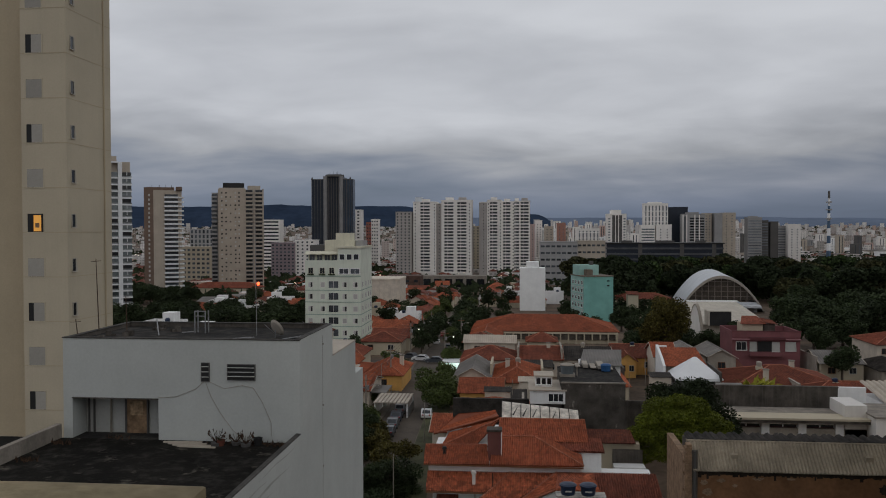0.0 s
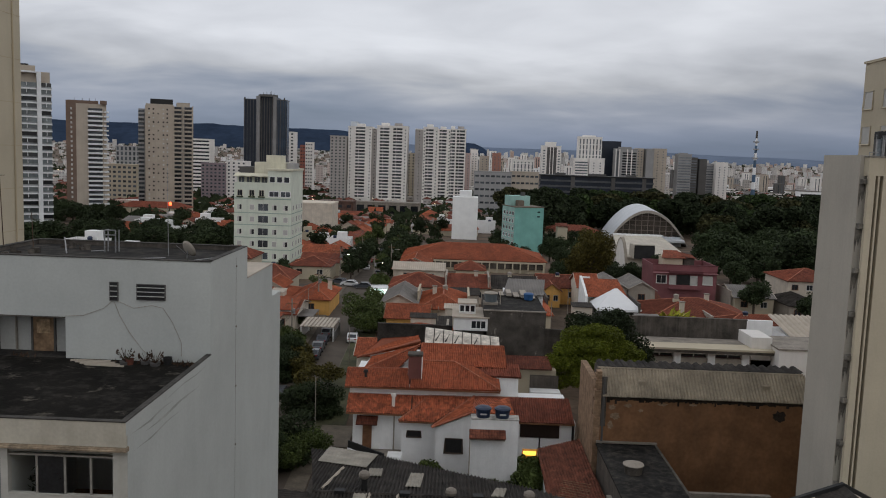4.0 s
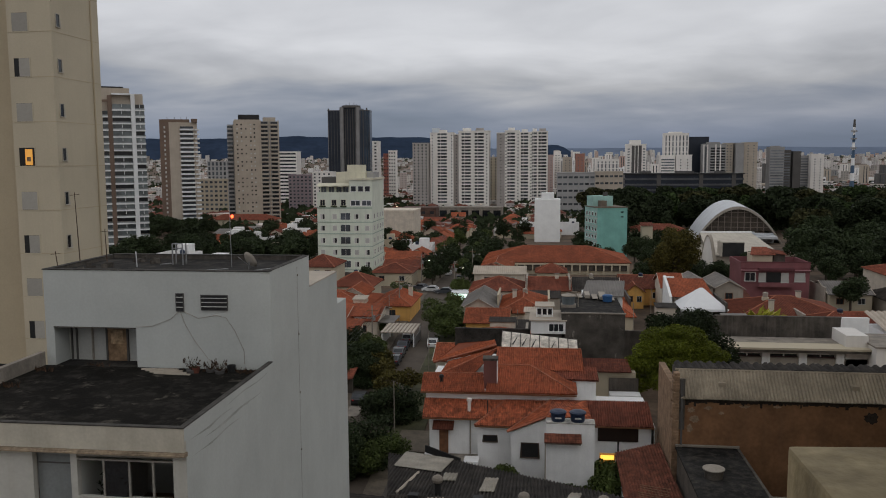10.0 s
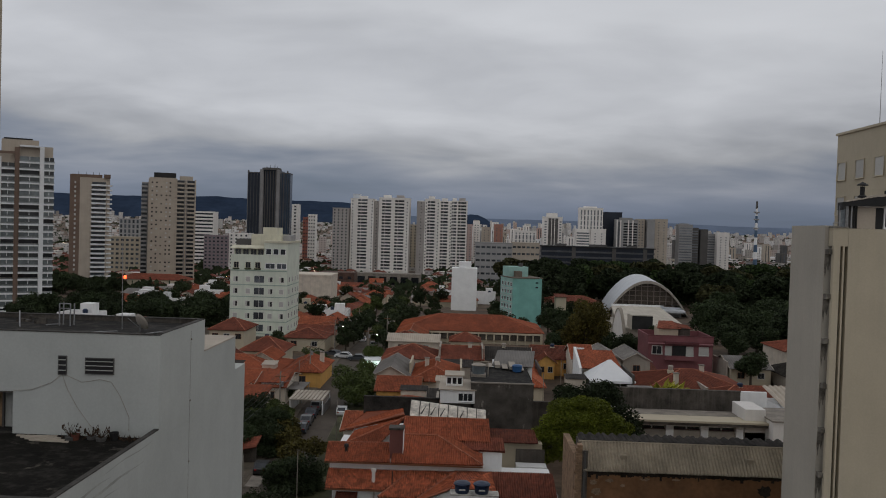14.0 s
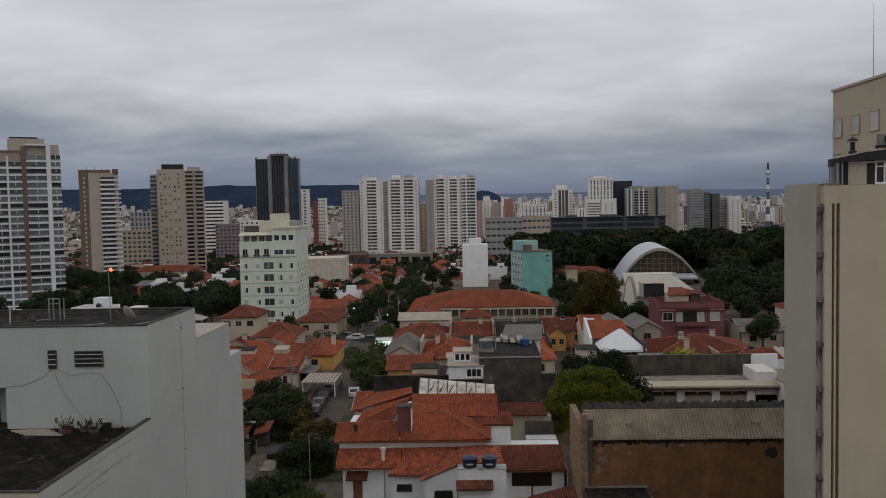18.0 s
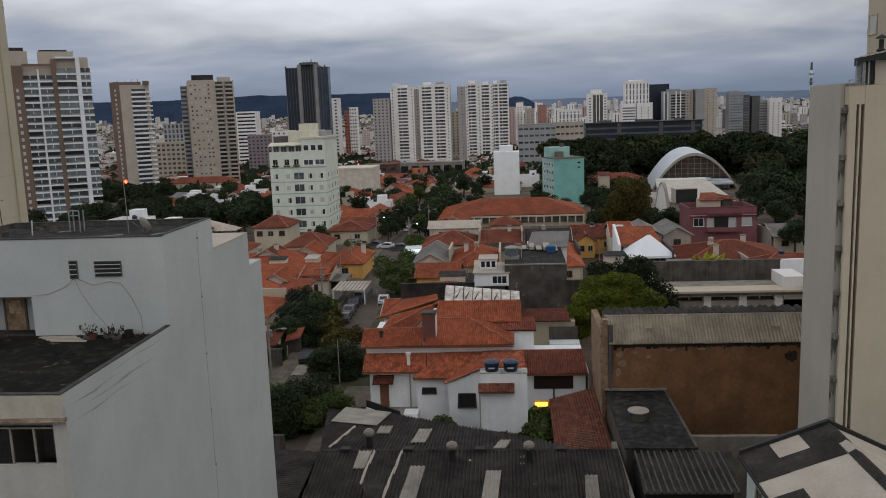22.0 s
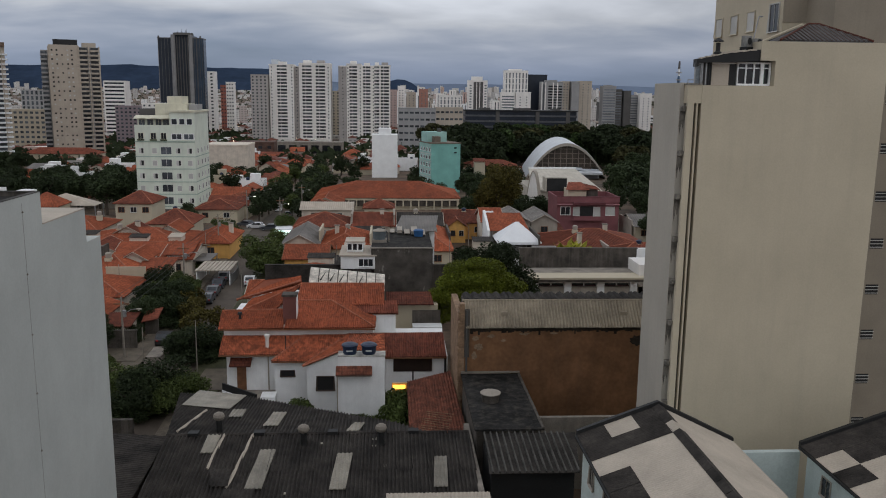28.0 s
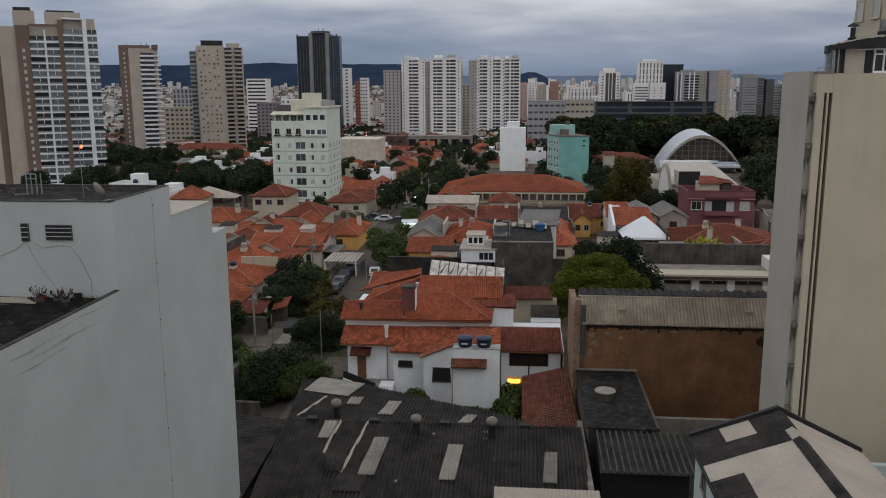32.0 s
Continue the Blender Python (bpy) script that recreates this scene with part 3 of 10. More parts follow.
b.box(LX0 - 6, -20.25, 26.048, 26.3, GROUND, 18.05).box(-20.25, -18.84, 26.048, 26.3, 17.44, 18.05).box(-20.25, -18.84, 26.048, 26.3, GROUND, 14.0)
b.box(-18.84, -18.6, 26.048, 26.3, GROUND, 18.05).box(-18.6, -15.1, 26.048, 26.3, GROUND, 15.88).box(-18.6, -15.1, 26.048, 26.3, 17.44, 18.05).box(-15.1, LX1 - 0.012, 26.048, 26.3, GROUND, 18.05)
lpart("front_wall", b, M_FRONT, "warmer white front with a wide window")
b = Mesh()
b.box(LX0, LX1, 37.4, 41.3, 18.05, 22.35).box(-21.0, LX1, 35.2, 37.4, 18.05, 22.35).box(LX0, -21.0, 35.2, 37.4, 19.95, 22.35)
b.box(LX0, LX1, 35.2, 41.3, GROUND, 18.045)
lpart("wall", b, M_WHITE, "white upper block over the terrace")
b = Mesh()
b.box(LX0, LX1, 41.3, 47.0, GROUND, 21.0).box(LX0, LX1, 47.0, 49.2, GROUND, 19.1)
lpart("wall", b, M_WHITE, "stepped white rear block")
b = Mesh()
b.box(LX0, LX1, 35.2, 35.45, 22.35, 22.58)
lpart("roof_kerb", b, M_WHITE)
lpart("roof_kerb", Mesh().box(LX1 - 0.12, LX1, 35.45, 41.3, 22.35, 22.62), M_WHITE)
lpart("roof_kerb", Mesh().box(LX1 - 0.25, LX1 - 0.124, 35.45, 41.05, 22.35, 22.61), M_DIRTY)
lpart("roof_kerb", Mesh().box(LX0, LX0 + 0.25, 35.45, 41.3, 22.35, 22.58), M_DIRTY)
lpart("roof_kerb", Mesh().box(LX0 + 0.25, LX1 - 0.124, 41.05, 41.3, 22.35, 22.62), M_DIRTY)
lpart("coping", Mesh().box(LX1 - 0.26, LX1 + 0.015, 35.43, 41.3, 22.622, 22.65), M_COPING, "blackened roof coping")
b = Mesh()
b.box(LX0 - 0.03, LX1 - 0.02, 35.17, 35.42, 22.585, 22.63).box(LX0, LX0 + 0.27, 35.42, 41.3, 22.585, 22.63).box(LX0 + 0.27, LX1 - 0.26, 41.02, 41.32, 22.625, 22.66)
lpart("coping", b, M_COPING, "blackened roof coping")
lpart("roof", Mesh().box(LX0 + 0.25, LX1 - 0.25, 35.45, 41.05, 22.36, 22.42), M_DARKROOF, "black weathered roof")
lpart("roof", Mesh().box(LX0, LX1 + 0.02, 41.32, 47.0, 21.0, 21.06), M_SHEETWHITE, "pale rear roof")
M_TERRACE = flaked("mossy_black_terrace", (0.0095, 0.0085, 0.007), (0.125, 0.112, 0.092), 0.7, 0.585)
lpart("terrace_floor", Mesh().box(LX0 - 5.8, LX1 - 0.22, 26.3, 35.2, 18.05, 18.12), M_TERRACE, "black mossy terrace floor")
b = Mesh()
b.box(LX1 - 0.22, LX1, 25.93, 35.2, 18.05, 18.5)
lpart("parapet", b, M_WHITE)
b = Mesh()
b.box(LX1 - 0.20, LX1 + 0.01, 25.87, 35.2, 18.5, 18.545).box(LX0 - 6, LX1 - 0.20, 25.88, 26.10, 18.5, 18.54)
lpart("coping", b, M_COPING, "blackened parapet coping")
b = Mesh()
b.box(LX0 - 6, LX1 - 0.22, 25.9, 26.1, 18.05, 18.5).box(LX0 - 6, LX1 - 0.004, 25.9, 26.045, 17.66, 18.05).box(LX1 - 0.22, LX1 - 0.004, 25.9, 25.93, 18.05, 18.5)
M_PARAPET = mat("stained_cream_parapet", (0.50, 0.465, 0.385), var=0.13, scale=0.7, streak=0.4, dirt=(0.31, 0.27, 0.21))
lpart("parapet", b, M_PARAPET, "stained cream terrace parapet")
M_CORNICE = mat("rust_stained_cornice", (0.30, 0.235, 0.165), var=0.45, scale=2.2, streak=0.4, dirt=(0.16, 0.10, 0.06))
b = Mesh()
b.prism([(25.74, 17.545), (26.045, 17.50), (26.045, 17.655), (25.80, 17.64), (25.80, 17.60), (25.74, 17.59)], "x", LX0 - 6, LX1 + 0.05)
lpart("cornice", b, M_CORNICE, "rust-stained stepped cornice under the terrace")
# left kerb of the terrace, towards the tall block
lpart("parapet", Mesh().box(LX0 - 0.35, LX0 - 0.1, 30.2, 35.2, 18.1, 18.75), M_CONC, "low grey kerb wall")
# glazing below the cornice
M_BARGREY = mat("dull_grey_window_bar", (0.27, 0.255, 0.225), rough=0.6, var=0.25, scale=3.0, bump=0.1)
glz = lpart("window", Mesh().box(-18.6, -15.1, 26.10, 26.18, 17.34, 17.438), M_BARGREY, "wide dark terrace-room window with thin grey bars")
for x in (-17.66, -16.72, -15.86):
    part("mullion", Mesh().box(x - 0.035, x + 0.035, 26.10, 26.17, 15.884, 17.20), M_BARGREY, glz)
part("transom", Mesh().box(-18.6, -15.1, 26.09, 26.18, 17.20, 17.26), M_BARGREY, glz)
part("pane", Mesh().box(-17.62, -16.76, 26.13, 26.145, 15.884, 17.20), M_GLASS, glz)
part("window_sill", Mesh().box(-18.6, -15.1, 26.03, 26.20, 15.882, 15.91), M_FRONT, glz)
rc = random.Random(19)
pl = thing("indoor_plant", "dark leafy plant behind the window", "plant", (-17.9, 26.9, 15.2))
b = Mesh()
for k in range(60):
    p = Vector((rc.uniform(-0.35, 0.35), rc.uniform(-0.2, 0.2), rc.uniform(0.2, 1.25)))
    a = Vector((rc.uniform(-1, 1), rc.uniform(-1, 1), rc.uniform(-0.6, 0.6))).normalized() * 0.13
    c = a.cross(Vector((0.2, 0.3, 1))).normalized() * 0.05
    b.face([p - a, p + c, p + a, p - c])
part("leaves", b, M_LEAFDARK, pl)
part("pot_stand", Mesh().lathe(0, 0, [(0.0, -1.2), (0.18, -1.2), (0.22, 0.2), (0.0, 0.2)], 12), M_PIER, pl)
sh = lpart("blind", Mesh().box(-20.25, -18.84, 26.34, 26.38, 15.35, 17.65), mat("blue_grey_blind", (0.22, 0.235, 0.235), rough=0.7, var=0.15, streak=0.2), "blue-grey roller blind behind the front opening")
part("blind_rail", Mesh().box(-20.2, -18.86, 26.31, 26.335, 16.95, 17.0), M_PIER, sh)
lpart("balustrade", Mesh().box(-20.25, -18.84, 26.32, 26.40, 14.0, 15.33), mat("dull_brown_panel", (0.20, 0.145, 0.11), rough=0.8, var=0.25, scale=1.5), "brown lower panel of the opening")
# recess with the door
lpart("recess_wall", Mesh().box(LX0 + 0.2, -21.05, 37.25, 37.395, 18.12, 19.95), M_GREYWALL)
lpart("jamb", Mesh().box(LX0, -24.98, 35.2, 37.4, 18.05, 19.95), M_WHITE)
lpart("recess_floor", Mesh().box(-24.98, -21.0, 35.2, 37.25, 18.05, 18.125), M_DARKROOF)
# the overhang's shadow line is put in as a dark strip
lpart("lintel_shade", Mesh().box(-25.0, -21.0, 35.19, 35.3, 19.9, 19.955), M_DIRTY, "shadow line painted along the recess head")
d = lpart("door", Mesh().box(-22.97, -22.02, 36.25, 36.31, 18.13, 19.93), M_DOOR, "worn brown wooden door with a faded panel")
part("door_panel", Mesh().box(-22.8, -22.2, 36.235, 36.25, 18.95, 19.6), mat("faded_door_panel", (0.36, 0.25, 0.15), rough=0.8, var=0.5, scale=5), d, "faded upper panel")
part("door_frame", Mesh().box(-23.05, -22.97, 36.2, 36.32, 18.13, 19.94).box(-22.02, -21.94, 36.2, 36.32, 18.13, 19.94), M_PIER, d)
M_PANEL = mat("greyish_recess_panel", (0.40, 0.40, 0.375), var=0.12, scale=0.6, streak=0.35, dirt=(0.2, 0.19, 0.16))
lpart("side_panel", Mesh().box(-21.94, -21.02, 36.3, 36.5, 18.12, 19.95), M_PANEL)
lpart("side_panel", Mesh().box(-24.96, -23.05, 36.34, 36.5, 18.12, 19.95), M_PANEL)
for x in (-24.8, -24.55, -23.75):
    lpart("pipe", Mesh().tube((x, 36.28, 18.12), (x, 36.28, 19.95), 0.05), M_PIER if x < -24 else M_CONC, "dark downpipe by the door")
for x0, x1, z0, z1 in ((-19.0, -18.68, 20.78, 21.55), (-17.82, -16.62, 20.85, 21.5)):
    b = Mesh()
    b.box(x0, x1, 35.15, 35.21, z0, z1, 1)
    b.box(x0 - 0.03, x0, 35.14, 35.22, z0 - 0.03, z1 + 0.03).box(x1, x1 + 0.03, 35.14, 35.22, z0 - 0.03, z1 + 0.03)
    b.box(x0, x1, 35.14, 35.22, z1, z1 + 0.03).box(x0, x1, 35.14, 35.22, z0 - 0.03, z0)
    w = lpart("louvre_window", b, [M_PIER, M_BLACK], "small dark louvred opening")
    for k in range(3):
        z = z0 + (z1 - z0) * (k + 0.7) / 3.4
        part("slat", Mesh().box(x0, x1, 35.11, 35.15, z, z + 0.03), M_SHUTTER, w)
# stains of old cables and the cables themselves
for pts in ([(-18.9, 20.75), (-19.3, 20.4), (-20.2, 20.05), (-21.0, 20.0)], [(-18.85, 20.75), (-18.6, 20.1), (-18.2, 19.4), (-17.6, 18.6), (-17.2, 18.3)],
            [(-18.7, 20.75), (-18.0, 20.45), (-17.2, 20.6), (-16.7, 20.5), (-16.3, 19.9), (-15.9, 19.0), (-15.9, 18.4)]):
    b = Mesh()
    for p, q in zip(pts, pts[1:]):
        b.tube((p[0], 35.18, p[1]), (q[0], 35.18, q[1]), 0.011, n=5)
    lpart("cable", b, M_GREYWALL, "grey cable looping down the wall")
# run-off stains below the parapet on the side wall
M_RUNOFF = mat("runoff_stain", (0.375, 0.38, 0.35), var=0.2, scale=0.8, streak=0.35, dirt=(0.28, 0.27, 0.24))
rq = random.Random(61)
for ya, yb, z0, h in ((26.3, 30.4, 17.92, 0.10), (27.6, 33.6, 17.62, 0.13), (26.5, 31.2, 17.28, 0.08), (29.5, 34.6, 18.2, 0.06)):
    n = 24
    up_, low_ = [], []
    for i in range(n + 1):
        f = i / n
        y, thin = ya + (yb - ya) * f, math.sin(math.pi * min(1.0, max(0.02, f)))
        zc = z0 + 0.03 * math.sin(f * 9 + ya)
        up_.append((LX1 + 0.003, y, zc + h * thin * rq.uniform(0.6, 1.0) * 0.5))
        low_.append((LX1 + 0.003, y, zc - h * thin * rq.uniform(0.6, 1.3) * 0.5 - 0.002))
    b = Mesh()
    for i in range(n):
        b.face([low_[i], low_[i + 1], up_[i + 1], up_[i]])
    lpart("runoff_stain", b, M_RUNOFF, "faint grey stain along the side wall")
b = Mesh()
for k in range(6):
    b.tube((LX1 + 0.0, 39.2, 21.9 - 2.95 * k), (LX1 + 0.05, 39.2, 21.9 - 2.95 * k), 0.05, n=6)
b.tube((LX1 + 0.004, 39.2, 22.3), (LX1 + 0.004, 39.2, 4.0), 0.006, n=4)
lpart("wall_joint", b, M_CONC, "fixings down a joint of the side wall")

# loose things on the white building
mast = thing("warning_mast", "thin roof mast with a red warning lamp", "mast", (-17.45, 38, 22.42))
part("pole", Mesh().tube((0, 0, 0), (-0.06, 0, 5.2), 0.02, 0.010), M_STEEL, mast)
part("lamp", Mesh().lathe(0.1, -0.02, [(0.01, 2.36), (0.055, 2.38), (0.07, 2.45), (0.05, 2.51), (0.0, 2.53)], 10), M_RED, mast, "glowing red lamp")
for x, y, h, lean in ((-25.2, 38.0, 3.6, -0.12), (-23.9, 38.2, 1.8, -0.05), (-25.25, 36.2, 0.9, -0.1)):
    a = thing("aerial_pole", "thin leaning television aerial pole", "aerial", (x, y, 22.42), group="roof aerials")
    part("pole", Mesh().tube((0, 0, 0), (lean, 0, h), 0.028, 0.018), M_RUST, a)
    part("crossbar", Mesh().tube((lean - 0.25, 0, h - 0.15), (lean + 0.25, 0, h - 0.1), 0.012), M_RUST, a)
dish = thing("satellite_dish", "grey satellite dish leaning on the black roof", "satellite dish", (-16.35, 37.2, 22.42))
b = Mesh()
b.lathe(0, 0, [(0.42, 0.12), (0.34, 0.05), (0.2, 0.015), (0.0, 0.0)], 18)
ob = part("reflector", b, M_GREYWALL, dish, smooth=True)
ob.matrix_basis = pose(0.05, 0, 0.42, -62, 0, -35)
part("stand", Mesh().tube((0, 0.1, 0), (0.05, 0.05, 0.42), 0.03), M_STEEL, dish)
part("feed_arm", Mesh().tube((0.0, -0.05, 0.25), (-0.32, -0.42, 0.66), 0.015), M_STEEL, dish)
fr = thing("pipe_frame", "galvanised pipe frame standing on the roof", "frame", (-20.2, 38.6, 22.42))
for x in (-0.5, 0.02):
    for y in (0, 0.4):
        part("post", Mesh().tube((x, y, 0), (x, y, 1.05), 0.035), M_STEEL, fr)
for z in (1.05, 0.82):
    part("rail", Mesh().tube((-0.5, 0, z), (0.02, 0, z), 0.03), M_STEEL, fr)
random.seed(4)
for x, y, dx, dy in ((-22.0, 37.5, -0.5, 0.9), (-18.4, 36.4, 1.2, 0.5), (-15.8, 36.6, 0.9, 1.3), (-21.3, 38.5, 0.6, 0.2)):
    solo("scrap_bar", Mesh().tube((0, 0, 0.03), (dx, dy, 0.06 + (0.6 if dx < 0 else 0)), 0.03), M_STEEL, "loose steel bar lying on the black roof", "bar", (x, y, 22.42), group="roof scrap")
for x, y, s in ((-24.3, 37.0, 0.4), (-23.5, 37.4, 0.3), (-21.8, 39.2, 0.35), (-22.9, 39.6, 0.3)):
    heap = thing("rubble_heap", "small dark heap of debris on the roof", "debris", (x, y, 22.42), group="roof debris")
    for k in range(5):
        part("lump", Mesh().box(*sorted((random.uniform(-s, s), random.uniform(-s, s))), *sorted((random.uniform(-s, s), random.uniform(-s, s))), 0, random.uniform(0.06, 0.28)), M_DIRTY, heap)
for k in range(4):
    solo("roof_plank", Mesh().box(-0.85, 0.85, -0.06, 0.06, 0, 0.05), M_SHEETWHITE, "white board lying on the terrace", "board", (-19.75 + 0.3 * k, 34.85 - 0.24 * k, 18.12), 3 - 2 * k, group="terrace boards")
for x, y, n in ((-17.4, 34.8, 26), (-16.3, 34.9, 22), (-15.3, 34.7, 26), (-18.2, 34.9, 14), (-25.0, 34.2, 30), (-24.9, 31.5, 22), (-23.0, 35.3, 12)):
    b = Mesh()
    for k in range(2 * n):
        a = random.uniform(0, math.tau)
        r, h = random.uniform(0, 0.7), random.uniform(0.05, 0.24)
        px, py = r * math.cos(a), r * math.sin(a) * 0.4
        b.face([(px - 0.03, py, 0), (px + 0.03, py, 0), (px + random.uniform(-0.12, 0.12), py + random.uniform(-0.1, 0.1), h)])
    solo("weed_tuft", b, M_WEED, "tuft of dry weeds at the terrace wall", "weed", (x, y, 18.12), kind="stuff")
for x, y, s, h in ((-18.1, 34.55, 1.0, 0.55), (-17.3, 34.7, 0.8, 0.4), (-16.8, 34.5, 0.9, 0.5)):
    t = thing("dry_plant", "reddish-brown dry plant in a low tray", "plant", (x, y, 18.12), group="dry plants")
    part("tray", Mesh().lathe(0, 0, [(0.0, 0.0), (0.22 * s, 0.0), (0.26 * s, 0.14), (0.22 * s, 0.14), (0, 0.1)], 12), M_PIER, t)
    b = Mesh()
    for k in range(26):
        a, L = random.uniform(0, math.tau), random.uniform(0.4, 1.0) * h
        b.tube((0, 0, 0.1), (0.35 * math.cos(a) * s, 0.25 * math.sin(a) * s, 0.1 + L), 0.012, 0.005, 4)
        b.face([(0.3 * math.cos(a) * s, 0.2 * math.sin(a) * s, 0.06 + L), (0.42 * math.cos(a) * s, 0.25 * math.sin(a) * s, 0.1 + L), (0.36 * math.cos(a) * s, 0.3 * math.sin(a) * s, 0.18 + L)])
    part("stems", b, M_WEED, t)
t = thing("bucket", "black plastic bucket on the terrace", "bucket", (-16.35, 34.75, 18.12))
part("body", Mesh().lathe(0, 0, [(0, 0), (0.15, 0), (0.2, 0.32), (0.18, 0.32), (0.14, 0.05), (0, 0.05)], 14), M_BLACK, t, smooth=True)
pot = thing("plant_pot", "small red clay pot with a dry plant", "plant pot", (-17.9, 34.5, 18.12))
part("pot", Mesh().lathe(0, 0, [(0.0, 0.0), (0.13, 0.0), (0.18, 0.26), (0.16, 0.26), (0.14, 0.2), (0, 0.2)], 12), mat("dull_red_clay", (0.13, 0.045, 0.03), var=0.3), pot)
part("plant", Mesh().face([(-0.1, 0, 0.2), (0.12, 0, 0.2), (-0.22, 0, 0.4)]).face([(0, 0, 0.2), (0.1, 0, 0.2), (0.3, 0.05, 0.34)]), M_LEAFDARK, pot)

# ---- tall cream block on the left ----
tb = thing("apartment_tower", "tall cream apartment tower with small windows", "tower", (-38, 57, GROUND))


def tpart(name, b, m, label=""):
    ob = part(name, b, m, tb, label)
    ob.location = (38, -57, -GROUND)
    return ob


tpart("wall", Mesh().box(-39.25, -36.0, 54.1, 60.2, GROUND, 72), M_CREAM2)
# shade on the recessed bay is put into its darker cream
tpart("wall", Mesh().box(-50, -39.25, 56.6, 60.2, GROUND, 72), M_CREAM, "recessed bay with its shade in a darker cream")
tpart("roof", Mesh().box(-50.2, -35.8, 53.9, 60.4, 72.0, 72.5), M_CONC)
for k in range(26):
    z = GROUND + 3.06 * k + 0.6
    tpart("floor_joint", Mesh().box(-36.0, -35.985, 54.1, 60.2, z, z + 0.045).box(-39.25, -36.0, 54.085, 54.1, z, z + 0.045), M_CREAM)
tpart("downpipe", Mesh().tube((-35.94, 59.1, GROUND), (-35.94, 59.1, 72), 0.06), M_CREAM, "painted downpipe")
M_SHUTGREY = mat("greyish_cream_shutter", (0.36, 0.34, 0.30), rough=0.7, var=0.12, rand=0.15)
for k in range(-4, 15):
    z = 27.35 + 3.06 * k
    w = win(tb, -36.0 + 38, 54.85 - 57, z - GROUND + 0.25, 0.42, 0.85, 90, M_CREAMGREY, M_GLASS, 0, True, deep=0.05)
    ob = win(tb, -38.3 + 38, 54.1 - 57, z - GROUND - 0.1, 1.15, 1.25, 0, M_CREAM2, M_BLACK, 0, False, deep=0.03)
    if k == 0:
        part("lit_pane", Mesh().box(-0.12, 0.42, -0.05, -0.04, 0.05, 1.15), glow("window_glow", (0.9, 0.42, 0.08), 0.4), ob, "window lit warm from inside")
        part("curtain", Mesh().box(0.0, 0.3, -0.055, -0.05, 0.3, 0.62), M_DOOR, ob)
    else:
        part("shutter", Mesh().box((-0.16, -0.58, -0.2, -0.58)[k % 4], 0.57, -0.028, -0.016, 0.01, 1.24), M_SHUTGREY, ob)

# ---- cream tower on the right ----
rt = thing("cream_tower", "cream rendered tower with a blank party wall", "tower", (27, 54, GROUND))


def rpart(name, b, m, label="", parent=None):
    ob = part(name, b, m, parent or rt, label)
    if parent is None:
        ob.location = (-27, -54, -GROUND)
    return ob


rpart("wall", Mesh().box(21.66, 33.3, 50.8, 57.5, GROUND, 28.3), M_CREAM2)
# the side turned from the light has its shade in a greyer cream
rpart("wall", Mesh().box(20.5, 21.5, 51.45, 56.6, GROUND, 28.45), M_CREAMGREY, "side bay with its shade in a greyer cream")
rpart("wall", Mesh().box(26.14, 33.3, 50.8, 57.5, 28.3, 29.84), M_CREAM2, "raised stair head wall")
rpart("wall", Mesh().box(25.2, 33.3, 50.8, 57.5, 29.84, 31.0), M_CREAM2, "raised stair head wall")
for x0, x1 in ((20.80, 21.20), (21.36, 21.46)):
    rpart("fin", Mesh().box(x0, x1, 50.82, 51.1, GROUND, 27.2), M_CREAM2, "upright pale fin of the corner shaft")
M_MOULD = mat("mouldy_render", (0.17, 0.155, 0.13), var=0.6, scale=1.5, streak=0.7, dirt=(0.05, 0.046, 0.04))
# the darkness inside the slots is coloured into this backing
rpart("shaft_back", Mesh().box(20.95, 21.5, 51.15, 51.44, GROUND, 27.2), M_PIER, "dark backing coloured as the shade in the shaft slots")
rpart("shaft_head", Mesh().box(20.74, 21.655, 50.82, 51.44, 27.2, 28.3), M_CREAM2)
rpart("shaft_coping", Mesh().box(20.70, 21.655, 50.78, 51.44, 28.304, 28.40), M_MOULD, "thin stained coping on the shaft head")
for k in range(11):
    z = 26.7 - 2.75 * k
    rpart("shaft_ledge", Mesh().box(20.55, 20.94, 51.0, 51.44, z, z + 0.3), M_MOULD, "mouldy short ledge beside the shaft")
    rpart("mould_run", Mesh().prism([(20.52, z - 0.9), (20.60, z - 1.5), (20.68, z - 0.7), (20.78, z - 1.1), (20.9, z - 0.4), (20.92, z), (20.55, z)], "y", 51.438, 51.449), M_MOULD, "dark mould run under the ledge")
M_SLATE = mat("slate_tile", (0.085, 0.08, 0.08), var=0.35, scale=1.2, bump=0.3)
HL, HR = Vector((29.6, 54.0, 32.30)), Vector((30.3, 54.0, 32.30))
EL, ER, BL, BR = Vector((26.4, 50.95, 31.06)), Vector((32.3, 50.95, 31.06)), Vector((27.8, 57.2, 31.1)), Vector((32.3, 57.2, 31.06))
b = Mesh()
b.sheet([EL, ER, HR, HL], 0.3, 0.05, 0.05)
b.sheet([EL, HL, HL + Vector((0, 0.2, 0)), BL], 0.3, 0.05, 0.05)
b.sheet([ER, BR, HR + Vector((0, 0.2, 0)), HR], 0.3, 0.05, 0.05)
rpart("hip_roof", b, M_SLATE, "small slate-grey tiled hip roof")
for p, q in ((EL, HL), (ER, HR), (HL, HR)):
    rpart("hip_tiles", Mesh().tube(p + Vector((0, -0.03, 0.05)), q + Vector((0, -0.03, 0.05)), 0.075, n=7), M_TILEBROWN, "red-brown ridge tiles")
